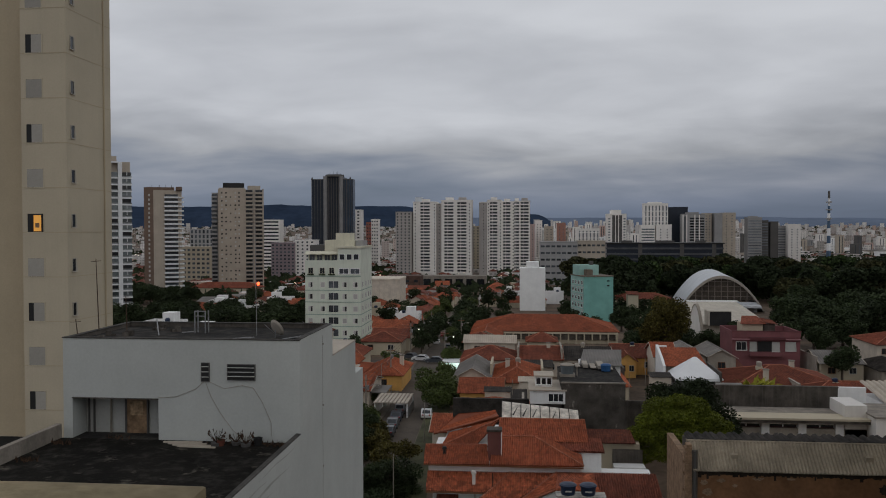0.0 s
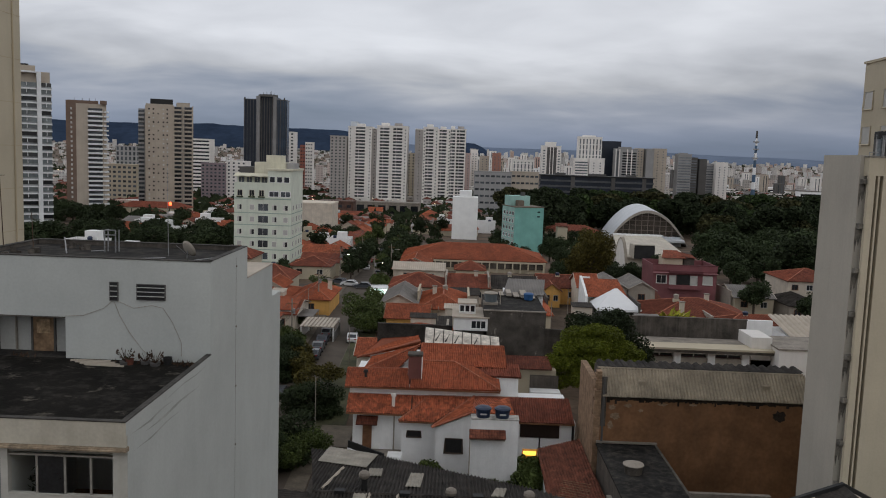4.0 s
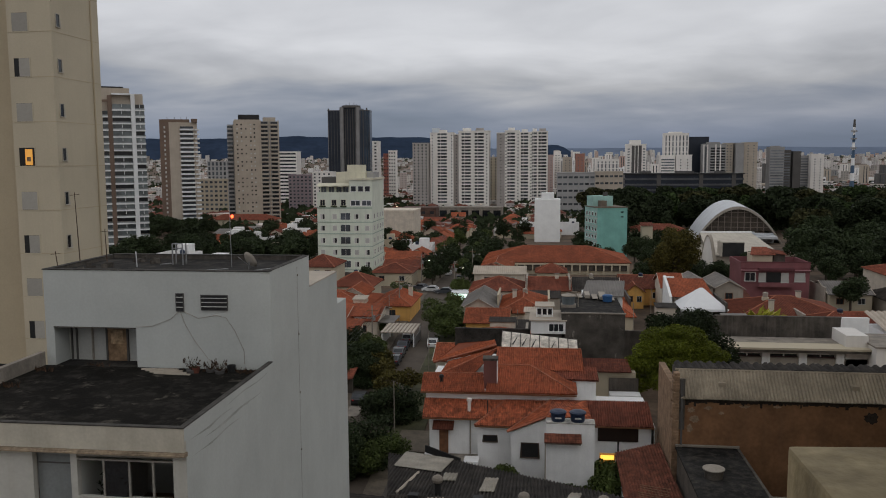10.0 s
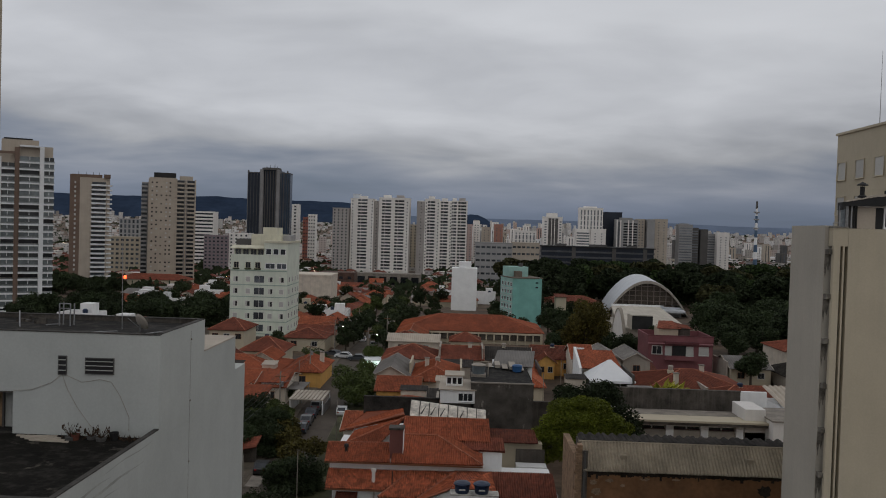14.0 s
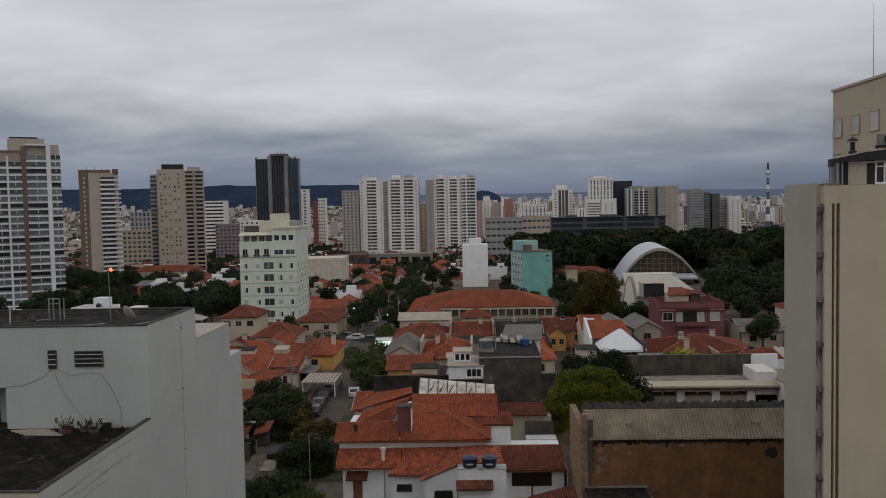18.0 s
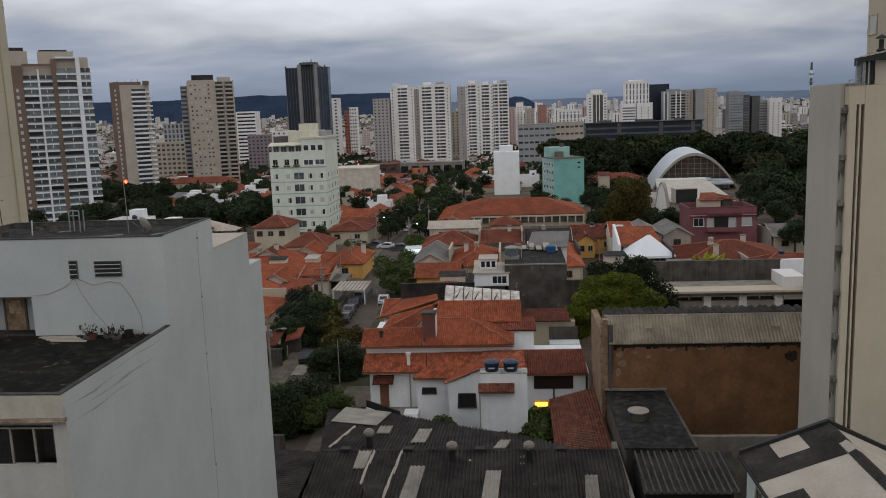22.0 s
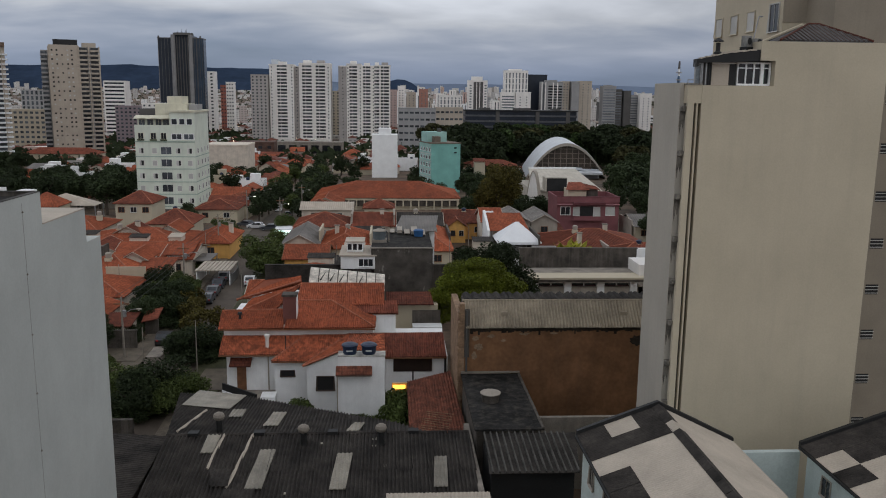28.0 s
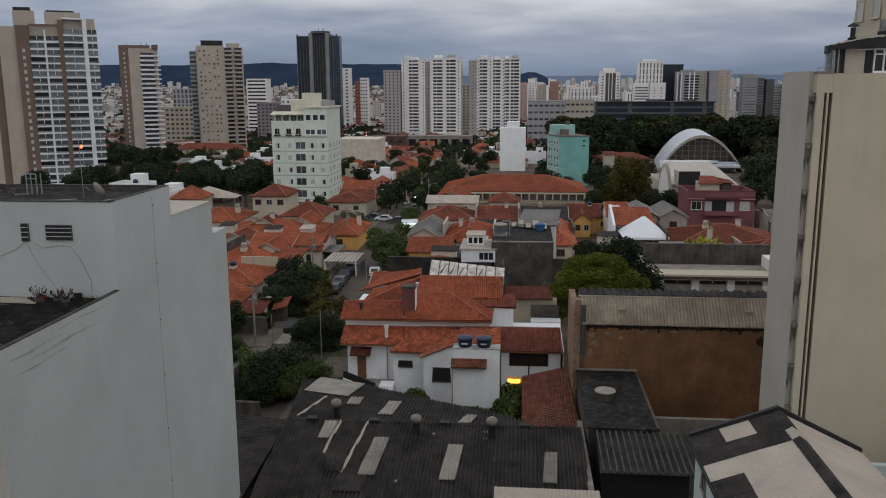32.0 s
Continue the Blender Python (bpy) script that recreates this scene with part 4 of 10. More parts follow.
rpart("verge_flashing", Mesh().tube(BL + Vector((0, 0, 0.16)), HL + Vector((-0.25, 0.2, 0.0)), 0.11, n=6), M_CREAM2, "pale mortar flashing along the rear hip")
rpart("verge_gutter", Mesh().tube(BL + Vector((-0.1, 0, 0.02)), BL + (HL - BL) * 0.45, 0.09, n=6), M_BLACK, "black gutter under the flashing")
for k in range(19):
    u = 26.7 + 0.295 * k
    t = max(0.04, min(1.0, (u - 26.4) / 3.2, (32.3 - u) / 2.0)) - 0.03
    rpart("tile_rib", Mesh().tube((u, 50.94, 31.11), (u, 50.94 + 3.05 * t, 31.11 + 1.24 * t), 0.05, n=5), M_TILEGREY)
# roof cabin
rpart("cabin", Mesh().box(21.75, 26.13, 51.5, 52.6, 28.3, 29.82), M_PIER, "dark roof cabin")
rpart("cabin_panel", Mesh().box(22.35, 23.45, 51.3, 51.49, 28.32, 29.62), M_BEIGE, "beige cabin panel")
rpart("panel_rail", Mesh().box(22.3, 24.0, 51.27, 51.49, 29.625, 29.70), M_OFFWHITE, "pale rail above the cabin panel")
rpart("cabin_door", Mesh().box(23.46, 23.92, 51.35, 51.49, 28.32, 29.62), M_BLACK, "dark cabin door")
for z0, z1 in ((29.64, 29.74), (29.36, 29.42), (28.32, 28.44)):
    rpart("window_rail", Mesh().box(23.97, 26.1, 51.3, 51.49, z0, z1), M_WHITE2, "white window rail of the cabin")
for x0, w in ((23.97, 0.07), (24.50, 0.07), (25.02, 0.07), (25.46, 0.20), (26.0, 0.10)):
    rpart("mullion", Mesh().box(x0, x0 + w, 51.29, 51.488, 28.44, 29.64), M_WHITE2, "white window bar")
rpart("mullion", Mesh().box(25.655, 25.70, 51.30, 51.488, 28.44, 29.64), mat("green_window_paint", (0.22, 0.30, 0.24), var=0.2, bump=0.05), "greenish window bar")
rpart("pane", Mesh().box(24.0, 26.1, 51.42, 51.495, 28.44, 29.64), M_GLASS)
rpart("cabin_roof", Mesh().prism([(21.22, 29.42), (21.32, 29.42), (21.4, 29.66), (25.19, 29.80), (25.19, 30.50), (23.2, 30.28), (21.22, 29.87)], "y", 50.9, 51.5), M_BLACK, "black cabin roof fascia")
rnd = random.Random(77)
x, zr = 21.45, lambda x: 29.84 + (x - 21.05) * (0.44 / 2.15 if x < 23.2 else 0) + (0.44 + (x - 23.2) * 0.11 if x >= 23.2 else 0)
while x < 24.9:
    w = rnd.uniform(0.16, 0.42)
    h0, h1 = rnd.uniform(0.02, 0.10), rnd.uniform(0.02, 0.10)
    rpart("roof_flashing", Mesh().prism([(x, zr(x) - 0.05 * rnd.random()), (x + w, zr(x + w) - 0.05 * rnd.random()), (x + w, zr(x + w) + h1), (x, zr(x) + h0)], "y", 50.86, 51.3), M_SHEETWHITE, "torn white flashing on the cabin roof")
    x += w * rnd.uniform(0.95, 1.25)
for x in (21.25, 21.62, 21.72, 21.95, 22.12, 22.25):
    rpart("cabin_post", Mesh().box(x - 0.035, x + 0.035, 51.17, 51.23, 28.32, 29.7), M_STEEL if x < 22 else M_BLACK)
rpart("cabin_screen", Mesh().box(21.30, 21.58, 51.25, 51.28, 28.32, 29.5), mat("hazy_glazing", (0.20, 0.23, 0.25), rough=0.3, var=0.4, scale=1.5, bump=0.05), "hazy glass screen of the cabin")
rpart("rail", Mesh().tube((20.75, 51.0, 28.62), (21.3, 51.0, 28.62), 0.025), M_STEEL)
rpart("rail", Mesh().tube((20.78, 51.0, 28.38), (20.78, 51.0, 28.62), 0.025), M_STEEL)
vent = thing("roof_vent", "black cowled chimney pipe on the cabin roof", "chimney", (22.92, 52, 30.22))
part("pipe", Mesh().tube((0, 0, -0.12), (0, 0, 0.72), 0.14, n=10), M_BLACK, vent)
part("collar", Mesh().lathe(0, 0, [(0.26, 0.0), (0.26, 0.12), (0.14, 0.2)], 12), M_BLACK, vent)
part("cowl", Mesh().lathe(0, 0, [(0.34, 0.78), (0.28, 0.86), (0.0, 1.02)], 12), M_BLACK, vent)
M_ACGREY = mat("weathered_grey_enamel", (0.23, 0.225, 0.21), var=0.35, scale=2.5, streak=0.5)
for x, h, turn in ((24.85, 0.78, 38), (25.5, 0.62, 32)):
    ac = thing("air_unit", "grey air-conditioning unit on the cabin roof", "air conditioner", (x, 52.3, 30.62), turn, group="roof air units")
    part("case", Mesh().box(-0.3, 0.3, -0.2, 0.2, 0.1, h), M_ACGREY, ac)
    part("grille", Mesh().lathe(0, 0, [(0.22, 0), (0.22, 0.02), (0.0, 0.02)], 14), M_BLACK, ac).matrix_basis = pose(0, -0.2, 0.1 + h * 0.45, 90, 0, 0)
    part("foot", Mesh().box(-0.36, 0.36, -0.25, 0.25, -0.12, 0.1), M_BLACK, ac)
ant = thing("roof_pipe", "thin bent grey pipe beside the air units", "pipe", (25.35, 52.5, 30.5))
part("shaft", Mesh().tube((-0.1, 0, 0), (0.25, 0, 2.1), 0.035, n=6), M_STEEL, ant)
part("bend", Mesh().tube((0.25, 0, 2.1), (0.5, 0, 2.12), 0.05, n=6), M_STEEL, ant)

# ---- taller block behind it ----
M_DULLBROWN = mat("dull_brown_render", (0.27, 0.232, 0.18), var=0.12, scale=0.25, streak=0.25, dirt=(0.16, 0.14, 0.11))
bb = thing("apartment_block", "tall cream apartment block with small shuttered windows", "building", (38, 66, GROUND))
for x0, x1, y0, y1, z1, m in ((31.6, 62, 62, 75.3, 36.9, M_CREAM2), (33.4, 62, 58, 61.99, 36.85, M_DULLBROWN)):
    part("wall", Mesh().box(x0 - 38, x1 - 38, y0 - 66, y1 - 66, 0, z1 - GROUND), m, bb)
part("south_wall", Mesh().box(31.6 - 38, 62 - 38, 61.96 - 66, 61.995 - 66, 33.15 - GROUND, 36.85 - GROUND), M_DULLBROWN, bb, "darker beige south wall")
part("roof_edge", Mesh().box(31.45 - 38, 62.1 - 38, 61.9 - 66, 75.4 - 66, 36.9 - GROUND, 37.1 - GROUND), M_CREAM2, bb)
part("roof_tank_room", Mesh().box(33.3 - 38, 40 - 38, 63.5 - 66, 69 - 66, 37.1 - GROUND, 38.6 - GROUND), M_BEIGE, bb)
for k in range(12):
    for y in (74.2, 70.9, 67.6):
        win(bb, 31.6 - 38, y - 66, 32.9 - 3.05 * k - GROUND, 1.45, 1.5, -90, M_CREAM2, M_SHUTTER, 0, True)
    win(bb, 31.6 - 38, 63.4 - 66, 32.6 - 3.05 * k - GROUND, 1.5, 2.0, -90, M_SHUTTER, M_GLASS, 1, True)
    o = Mesh().box(0, 0.95, -0.03, 0.02, 0, 0.75, 1)
    for j in range(3):
        o.box(-0.04, 0.99, -0.06, -0.03, 0.08 + 0.25 * j, 0.13 + 0.25 * j)
    part("louvre", o, [M_SHUTTER, M_BLACK], bb, "dark louvred opening", (37.8 - 38, 58 - 66, 27.2 - 3.48 * k - GROUND))
am = thing("roof_antenna", "thin grey whip antenna on the roof", "antenna", (32.0, 68.7, 37.1))
part("pole", Mesh().tube((0, 0, 0), (0, 0, 6.0), 0.035, 0.012), M_STEEL, am)

M_PALECYAN = mat("pale_cyan_paint", (0.50, 0.56, 0.535), var=0.15, scale=0.4, streak=0.25, dirt=(0.28, 0.33, 0.31))
# ---- patched roofs in front of the cream tower ----


def patched_roof(name, x0, xr, x1, y0, y1, ze0, zr, ze1, zb, seed, label):
    """A gabled house; the ridge runs along y. Sheets of two colours lie on it."""
    rnd = random.Random(seed)
    h = thing(name, label, "house", ((x0 + x1) / 2, (y0 + y1) / 2, zb))
    cx, cy = (x0 + x1) / 2, (y0 + y1) / 2

    def put(n, b, m, label=""):
        ob = part(n, b, m, h, label)
        ob.location = (-cx, -cy, -zb)
        return ob

    b = Mesh()
    i = 0.35
    b.prism([(x0 + i, zb), (x1 - i, zb), (x1 - i, ze1 - 0.25), (xr, zr - 0.2), (x0 + i, ze0 - 0.25)], "y", y0, y1 - 0.25)
    put("wall", b, M_PALECYAN)
    rows = int((y1 - y0) / 1.83)
    for side in (0, 1):
        xe, ze = (x0, ze0) if side == 0 else (x1, ze1)
        L = math.hypot(xr - xe, zr - ze)
        cols = max(2, round(L / 1.75))
        for r in range(rows):
            for c in range(cols):
                a, d = c / cols, (c + 1) / cols
                dark = PATCH[seed % 2][side][(rows - 1 - r) % 9][c % 3] == "d"
                ya, yb = y1 - (rows - r) * 1.83, y1 - (rows - r - 1) * 1.83 + 0.05
                lift = 0.02 * ((r + c) % 2) if dark else 0.012
                P = [(xe + (xr - xe) * t, yy, ze + (zr - ze) * t + lift) for t, yy in ((a, ya), (a, yb), (d, yb), (d, ya))]
                s = Mesh()
                s.sheet(P, 0.18, 0.035 if dark else 0.012, 0.02)
                put("roof_sheet", s, M_FIBRE if dark else M_SHEETWHITE)
    for k in range(int((y1 - y0) / 1.2)):
        b = Mesh()
        b.prism([(xr - 0.36, zr - 0.09), (xr + 0.36, zr - 0.09), (xr, zr + 0.14)], "y", y1 - 1.2 * (k + 1), y1 - 1.2 * k - 0.03)
        put("ridge_cap", b, M_SHEETWHITE if k == 2 else M_FIBRE)
    b = Mesh()
    for xe, ze in ((x0, ze0), (x1, ze1)):
        b.prism([(xe, ze - 0.12), (xr, zr - 0.08), (xr, zr + 0.28), (xe, ze + 0.24)], "y", y1 - 0.02, y1 + 0.24)
    put("verge_flashing", b, M_BLACK, "thick black verge flashing")
    put("gutter", Mesh().box(x0 - 0.12, x0 + 0.05, y0, y1, ze0 - 0.16, ze0 - 0.03), M_BLACK)
    for k in range(3):
        yy = y1 - 2.6 - 3.1 * k
        win(h, x0 + i - cx, yy - cy, ze0 - 2.0 - zb, 0.9, 1.1, -90, M_GREYWALL, M_GLASS, 1, True)
    return h


PATCH = ((("dld", "ddd", "lll", "dll", "dll", "lll", "lll", "dll", "lll"), ("lll", "lll", "lll", "lll", "lll", "lll", "lll", "dll", "lll")),
         (("ddd", "ldd", "dll", "lll", "lll", "lll", "lll", "ddl", "lll"), ("dll", "lld", "ldd", "lll", "lll", "lll", "dll", "lll", "lll")))
patched_roof("patched_house", 13.4, 18.15, 22.85, 27.0, 45.1, 8.0, 9.75, 7.45, GROUND, 2, "white house with a roof of patched dark and pale sheets")
patched_roof("patched_house", 27.0, 33.2, 38.6, 27.0, 45.1, 7.1, 9.25, 7.1, GROUND, 3, "white house with a roof of patched dark and pale sheets")
solo("yard_wall", Mesh().box(22.6, 27.3, 45.6, 46.0, GROUND, 6.5), M_PALECYAN, "pale green yard wall between the houses", "wall", kind="structure")

# ---- long dark shed in front ----
sh = thing("workshop_shed", "long shed with a dark corrugated fibre-cement roof", "shed", (-3, 58, GROUND))


def spart(name, b, m, label=""):
    ob = part(name, b, m, sh, label)
    ob.location = (3, -58, -GROUND)
    return ob


spart("wall", Mesh().box(-13.4, 8.2, 49.4, 58.6, GROUND, 0.8), M_DIRTY)
spart("wall", Mesh().prism([(-15.4, 58.6), (4.6, 58.6), (-4.2, 66.0), (-10.5, 70.6), (-15.8, 72.0)], "z", GROUND, 0.1), M_DIRTY)
RZ = 2.5


def shed_z(y):
    return RZ - abs(y - 58.5) * 0.145


def rear_edge(x):
    """How far back the roof reaches; the edge runs at a slant."""
    line = ((-16.7, 73.2), (-10.3, 71.4), (-3.9, 66.6), (2.7, 61.9), (5.2, 58.7))
    for (xa, ya), (xb, yb) in zip(line, line[1:]):
        if x <= xb:
            return ya + (yb - ya) * (x - xa) / (xb - xa)
    return 58.7


NU = 20
for r in range(3):
    for k in range(NU):
        xa, xb = -14.0 + 22.4 * k / NU, -14.0 + 22.4 * (k + 1) / NU
        tilt = 0.02 * ((k + r) % 2)
        if r < 2:
            ya, yb = ((53.6, 58.5), (48.6, 53.75))[r]
            lean = 0.02 * (58.5 - ya)
            P = [(xa + lean, ya), (xb + lean, ya), (xb, yb), (xa, yb)]
        else:
            if xb > 5.2:
                continue
            sa, sb = 2.7 * (1 - k / 16), 2.7 * (1 - (k + 1) / 16)
            P = [(xa, 58.5), (xb, 58.5), (xb - sb, rear_edge(xb - sb)), (xa - sa, rear_edge(xa - sa))]
        P = [(x, y, shed_z(y) + tilt + (0.02 if r == 0 else 0)) for x, y in P]
        spart("roof_sheet", Mesh().sheet(P, 0.29, 0.16, 0.02), M_FIBRE)


def patch(m, label, *pts):
    spart("light_sheet", Mesh().sheet([(x, y, shed_z(y) + 0.19) for x, y in pts], 0.29, 0.07, 0.02), m, label)


PALE = "pale translucent roof sheet"
patch(M_SHEETLIGHT, PALE, (-11.0, 55.95), (-10.15, 55.95), (-9.95, 58.3), (-10.95, 58.3))
patch(M_SHEETLIGHT, PALE, (-7.2, 51.6), (-6.05, 51.6), (-5.7, 56.25), (-6.8, 56.25))
patch(M_SHEETLIGHT, PALE, (-1.6, 51.4), (-0.5, 51.4), (-0.2, 55.65), (-1.3, 55.65))
patch(M_SHEETLIGHT, PALE, (5.4, 51.5), (6.35, 51.5), (6.5, 55.1), (5.6, 55.1))
patch(M_SHEETLIGHT, PALE, (-10.45, 63.5), (-9.4, 63.5), (-9.45, 66.0), (-10.6, 66.0))
patch(M_SHEETLIGHT, PALE, (-7.3, 60.6), (-6.15, 60.6), (-6.0, 64.9), (-7.1, 64.9))
patch(M_SHEETLIGHT, PALE, (-0.85, 58.8), (0.1, 58.8), (0.5, 61.2), (-0.35, 61.2))
patch(M_FIBRE, "newer black roof sheet", (-9.5, 51.9), (-8.3, 51.9), (-8.4, 53.9), (-9.9, 53.9))
patch(M_FIBRE, "newer black roof sheet", (-8.5, 49.7), (-6.6, 49.7), (-6.5, 51.55), (-8.5, 51.55))
for (xa, ya), (xb, yb) in (((-12.8, 66.2), (-13.45, 59.5)), ((-9.8, 58.5), (-10.15, 54.1)), ((-7.65, 58.5), (-8.4, 51.9))):
    spart("flashing_strip", Mesh().tube((xa, ya, shed_z(ya) + 0.1), (xb, yb, shed_z(yb) + 0.1), 0.13, n=5), M_SHEETWHITE, "pale sealing strip")
for k in range(14):
    xa = -14.0 + 22.4 * k / 14
    spart("ridge_cap", Mesh().tube((xa, 58.5, RZ + 0.06), (xa + 1.55, 58.5, RZ + 0.06), 0.16, n=6), M_FIBRE)
for x in (-12.0, -7.2, -1.8, 4.2):
    spart("ridge_vent", Mesh().box(x - 0.38, x + 0.38, 58.2, 58.8, RZ + 0.1, RZ + 0.34), M_BLACK, "small black ridge vent")
spart("sheet_cover", Mesh().sheet([(-15.2, 67.9, 1.35), (-10.9, 66.2, 1.6), (-10.35, 71.2, 0.9), (-15.1, 73.6, 0.55)], 0.36, 0.03, 0.03), M_SHEETLIGHT, "pale sheet over the corner of the roof")
random.seed(15)
for k in range(9):
    x, y = random.uniform(-10, 3), random.uniform(50.5, 57.5)
    spart("repair_patch", Mesh().box(x, x + random.uniform(0.12, 0.35), y, y + random.uniform(0.15, 0.5), shed_z(y) + 0.11, shed_z(y) + 0.14), M_SHEETLIGHT)
spart("step_wall", Mesh().box(-13.5, -10.2, 48.4, 49.6, GROUND, 0.9), M_BLACK)
for x, y in ((-10.3, 59.3), (-3.8, 57.0), (1.8, 57.0)):
    z = shed_z(y)
    v = thing("roof_ventilator", "round weathered roof ventilator on a dark pipe", "ventilator", (x, y, z), group="shed ventilators")
    part("pipe", Mesh().tube((0, 0, -0.1), (0, 0, 1.15), 0.24, n=10), M_BLACK, v)
    part("hood", Mesh().lathe(0, 0, [(0.24, 1.05), (0.38, 1.17), (0.43, 1.35), (0.37, 1.52), (0.18, 1.64), (0.0, 1.68)], 14), M_CONC, v, smooth=True)
spart("gable_board", Mesh().box(8.35, 8.75, 49.5, 62.5, -0.2, 1.6), M_CONC, "grey side wall along the shed")
b = Mesh().sheet([(2.2, 46.5, 1.6), (9.0, 46.5, 1.6), (9.0, 50.2, 1.9), (2.2, 50.2, 1.9)], 0.25, 0.05, 0.03)
solo("lean_to_roof", b, M_SHEETWHITE, "pale corrugated lean-to roof", "roof")
solo("lean_to_base", Mesh().box(2.4, 8.9, 46.7, 49.3, GROUND, 1.55), M_DIRTY, "dark lean-to wall below the sheds", "wall", kind="structure")
b = Mesh().sheet([(-22.5, 47, 0.2), (-14.4, 47, 1.0), (-14.9, 62, 1.0), (-22.5, 65, 0.2)], 0.36, 0.07, 0.03)
low = thing("low_shed", "low shed with a dark corrugated roof", "shed", (-18, 55, GROUND))
ob = part("roof", b, M_FIBRE, low)
ob.location = (18, -55, -GROUND)
ob = part("wall", Mesh().box(-22.2, -15.1, 47.3, 61.5, GROUND, 0.15), M_DIRTY, low)
ob.location = (18, -55, -GROUND)

# flat dark roof, slatted roof and the red roof below the brown wall
fl = thing("flat_roof_annex", "low annex with a blackened flat roof", "annex", (11.3, 64, GROUND))
ob = part("wall", Mesh().box(8.9, 13.8, 58.0, 70.2, GROUND, 2.9), M_DIRTY, fl)
ob.location = (-11.3, -64, -GROUND)
ob = part("roof", Mesh().prism([(8.75, 2.9), (14.0, 2.9), (14.0, 3.05), (8.75, 3.05)], "y", 57.8, 70.3), M_DARKROOF, fl)
ob.location = (-11.3, -64, -GROUND)
ob = part("kerb", Mesh().box(13.8, 14.0, 57.8, 70.3, 3.05, 3.15), M_DIRTY, fl)
ob.location = (-11.3, -64, -GROUND)
ob = part("kerb", Mesh().box(8.75, 14.0, 70.05, 70.3, 3.152, 3.3), M_CONC, fl)
ob.location = (-11.3, -64, -GROUND)
wt = thing("water_tank", "old round water tank with a pale lid", "water tank", (10.6, 63.6, 3.05))
wt.scale = (1.0, 1.0, 0.85)
part("tank", Mesh().lathe(0, 0, [(0.0, 0.0), (0.68, 0.0), (0.78, 0.8), (0.8, 0.82)], 18), M_DIRTY, wt, smooth=True)
part("lid", Mesh().lathe(0, 0, [(0.84, 0.8), (0.84, 0.88), (0.4, 1.0), (0, 1.02)], 18), M_GREYWALL, wt)
M_RIB = mat("dark_grey_rib", (0.075, 0.070, 0.062), var=0.4, scale=0.8, streak=0.4)
sl = thing("slatted_roof", "black corrugated canopy roof with raised ribs", "canopy", (13, 57, GROUND))
ob = part("roof", Mesh().sheet([(9.2, 52.0, 2.3), (15.4, 52.0, 2.3), (16.3, 57.75, 2.75), (9.5, 57.75, 2.75)], 0.5, 0.02, 0.04), M_FIBRE, sl)
ob.location = (-13, -57, -GROUND)
for k in range(14):
    x = 9.45 + 0.455 * k
    ob = part("rib", Mesh().prism([(x - 0.08, 0.0), (x + 0.08, 0.0), (x + 0.05, 0.14), (x - 0.05, 0.14)], "y", 0, 5.75), M_RIB, sl)
    ob.matrix_basis = pose(-13, 52.0 - 57, 2.33 - GROUND, 4.45, 0, 0)
# black wall colour stands for the shaded void under the canopy
ob = part("wall", Mesh().box(9.4, 15.2, 52.7, 57.6, GROUND, 2.2), M_BLACK, sl)
ob.location = (-13, -57, -GROUND)
solo("yard_wall", Mesh().box(14.0, 21, 62.0, 62.4, GROUND, 2.2), M_CONC, "grey yard wall under the brown wall", "wall", kind="structure")
M_TILEWORN = rows_on_slope(mat("worn_mottled_tile", (0.185, 0.064, 0.039), var=0.5, scale=1.1, bump=0.0, fine=6.0), 0.34, 0.8, 0.5)
rr = thing("red_lean_to", "low lean-to with a weathered red tile roof", "lean-to", (6.1, 68, GROUND))
ob = part("roof", Mesh().sheet([(4.0, 61.8, 0.2), (8.8, 62.6, 0.2), (8.2, 76, 1.35), (4.0, 73.5, 1.1)], 0.26, 0.12, 0.05), M_TILEWORN, rr)
ob.location = (-6.1, -68, -GROUND)
ob = part("wall", Mesh().box(4.2, 8.0, 62.0, 73, GROUND, 0.1), M_WHITE2, rr)
ob.location = (-6.1, -68, -GROUND)
for k in range(9):
    solo("lath", Mesh().tube((-1.3, 0, 0), (1.2, 0.2, 0.02), 0.024, n=5), M_DOOR, "pale roof lath lying on the tiles", "lath", (5.9 + 0.1 * k, 63.4 + 0.42 * k, 0.50 + 0.033 * k), -34 + 5 * (k % 3), group="laths")

# ---- brown wall building ----
br = thing("brown_warehouse", "warehouse with a bare brown rendered wall and pale corrugated roof", "warehouse", (17, 80, GROUND))


def bpart(name, b, m, label=""):
    ob = part(name, b, m, br, label)
    ob.location = (-17, -80, -GROUND)
    return ob


bpart("wall", Mesh().box(9.0, 27, 70.4, 79, GROUND, 7.3), M_BROWNWALL)
bpart("wall", Mesh().box(9.0, 27, 72.3, 74.5, 7.3, 9.2), M_DIRTY)
b = Mesh()
random.seed(8)
for k in range(56):
    z = GROUND + 0.24 * k
    e = random.uniform(0, 0.05) + (0.12 if random.random() < 0.12 else 0)
    b.box(8.42 + e, 9.0, 70.3 + e * 0.5, 71.2, z, z + 0.232)
b.box(8.44, 9.0, 71.2, 79, GROUND, 8.3)
bpart("pier", b, M_BRICKEDGE, "crumbling orange brick corner pier")
bpart("inner_wall", Mesh().box(9.0, 9.45, 70.25, 70.4, 4.6, 9.0), M_DIRTY, "dark strip by the corner")
bpart("downpipe", Mesh().tube((9.2, 70.2, 2.0), (9.2, 70.2, 8.9), 0.09, n=8), M_PIER, "dark downpipe")
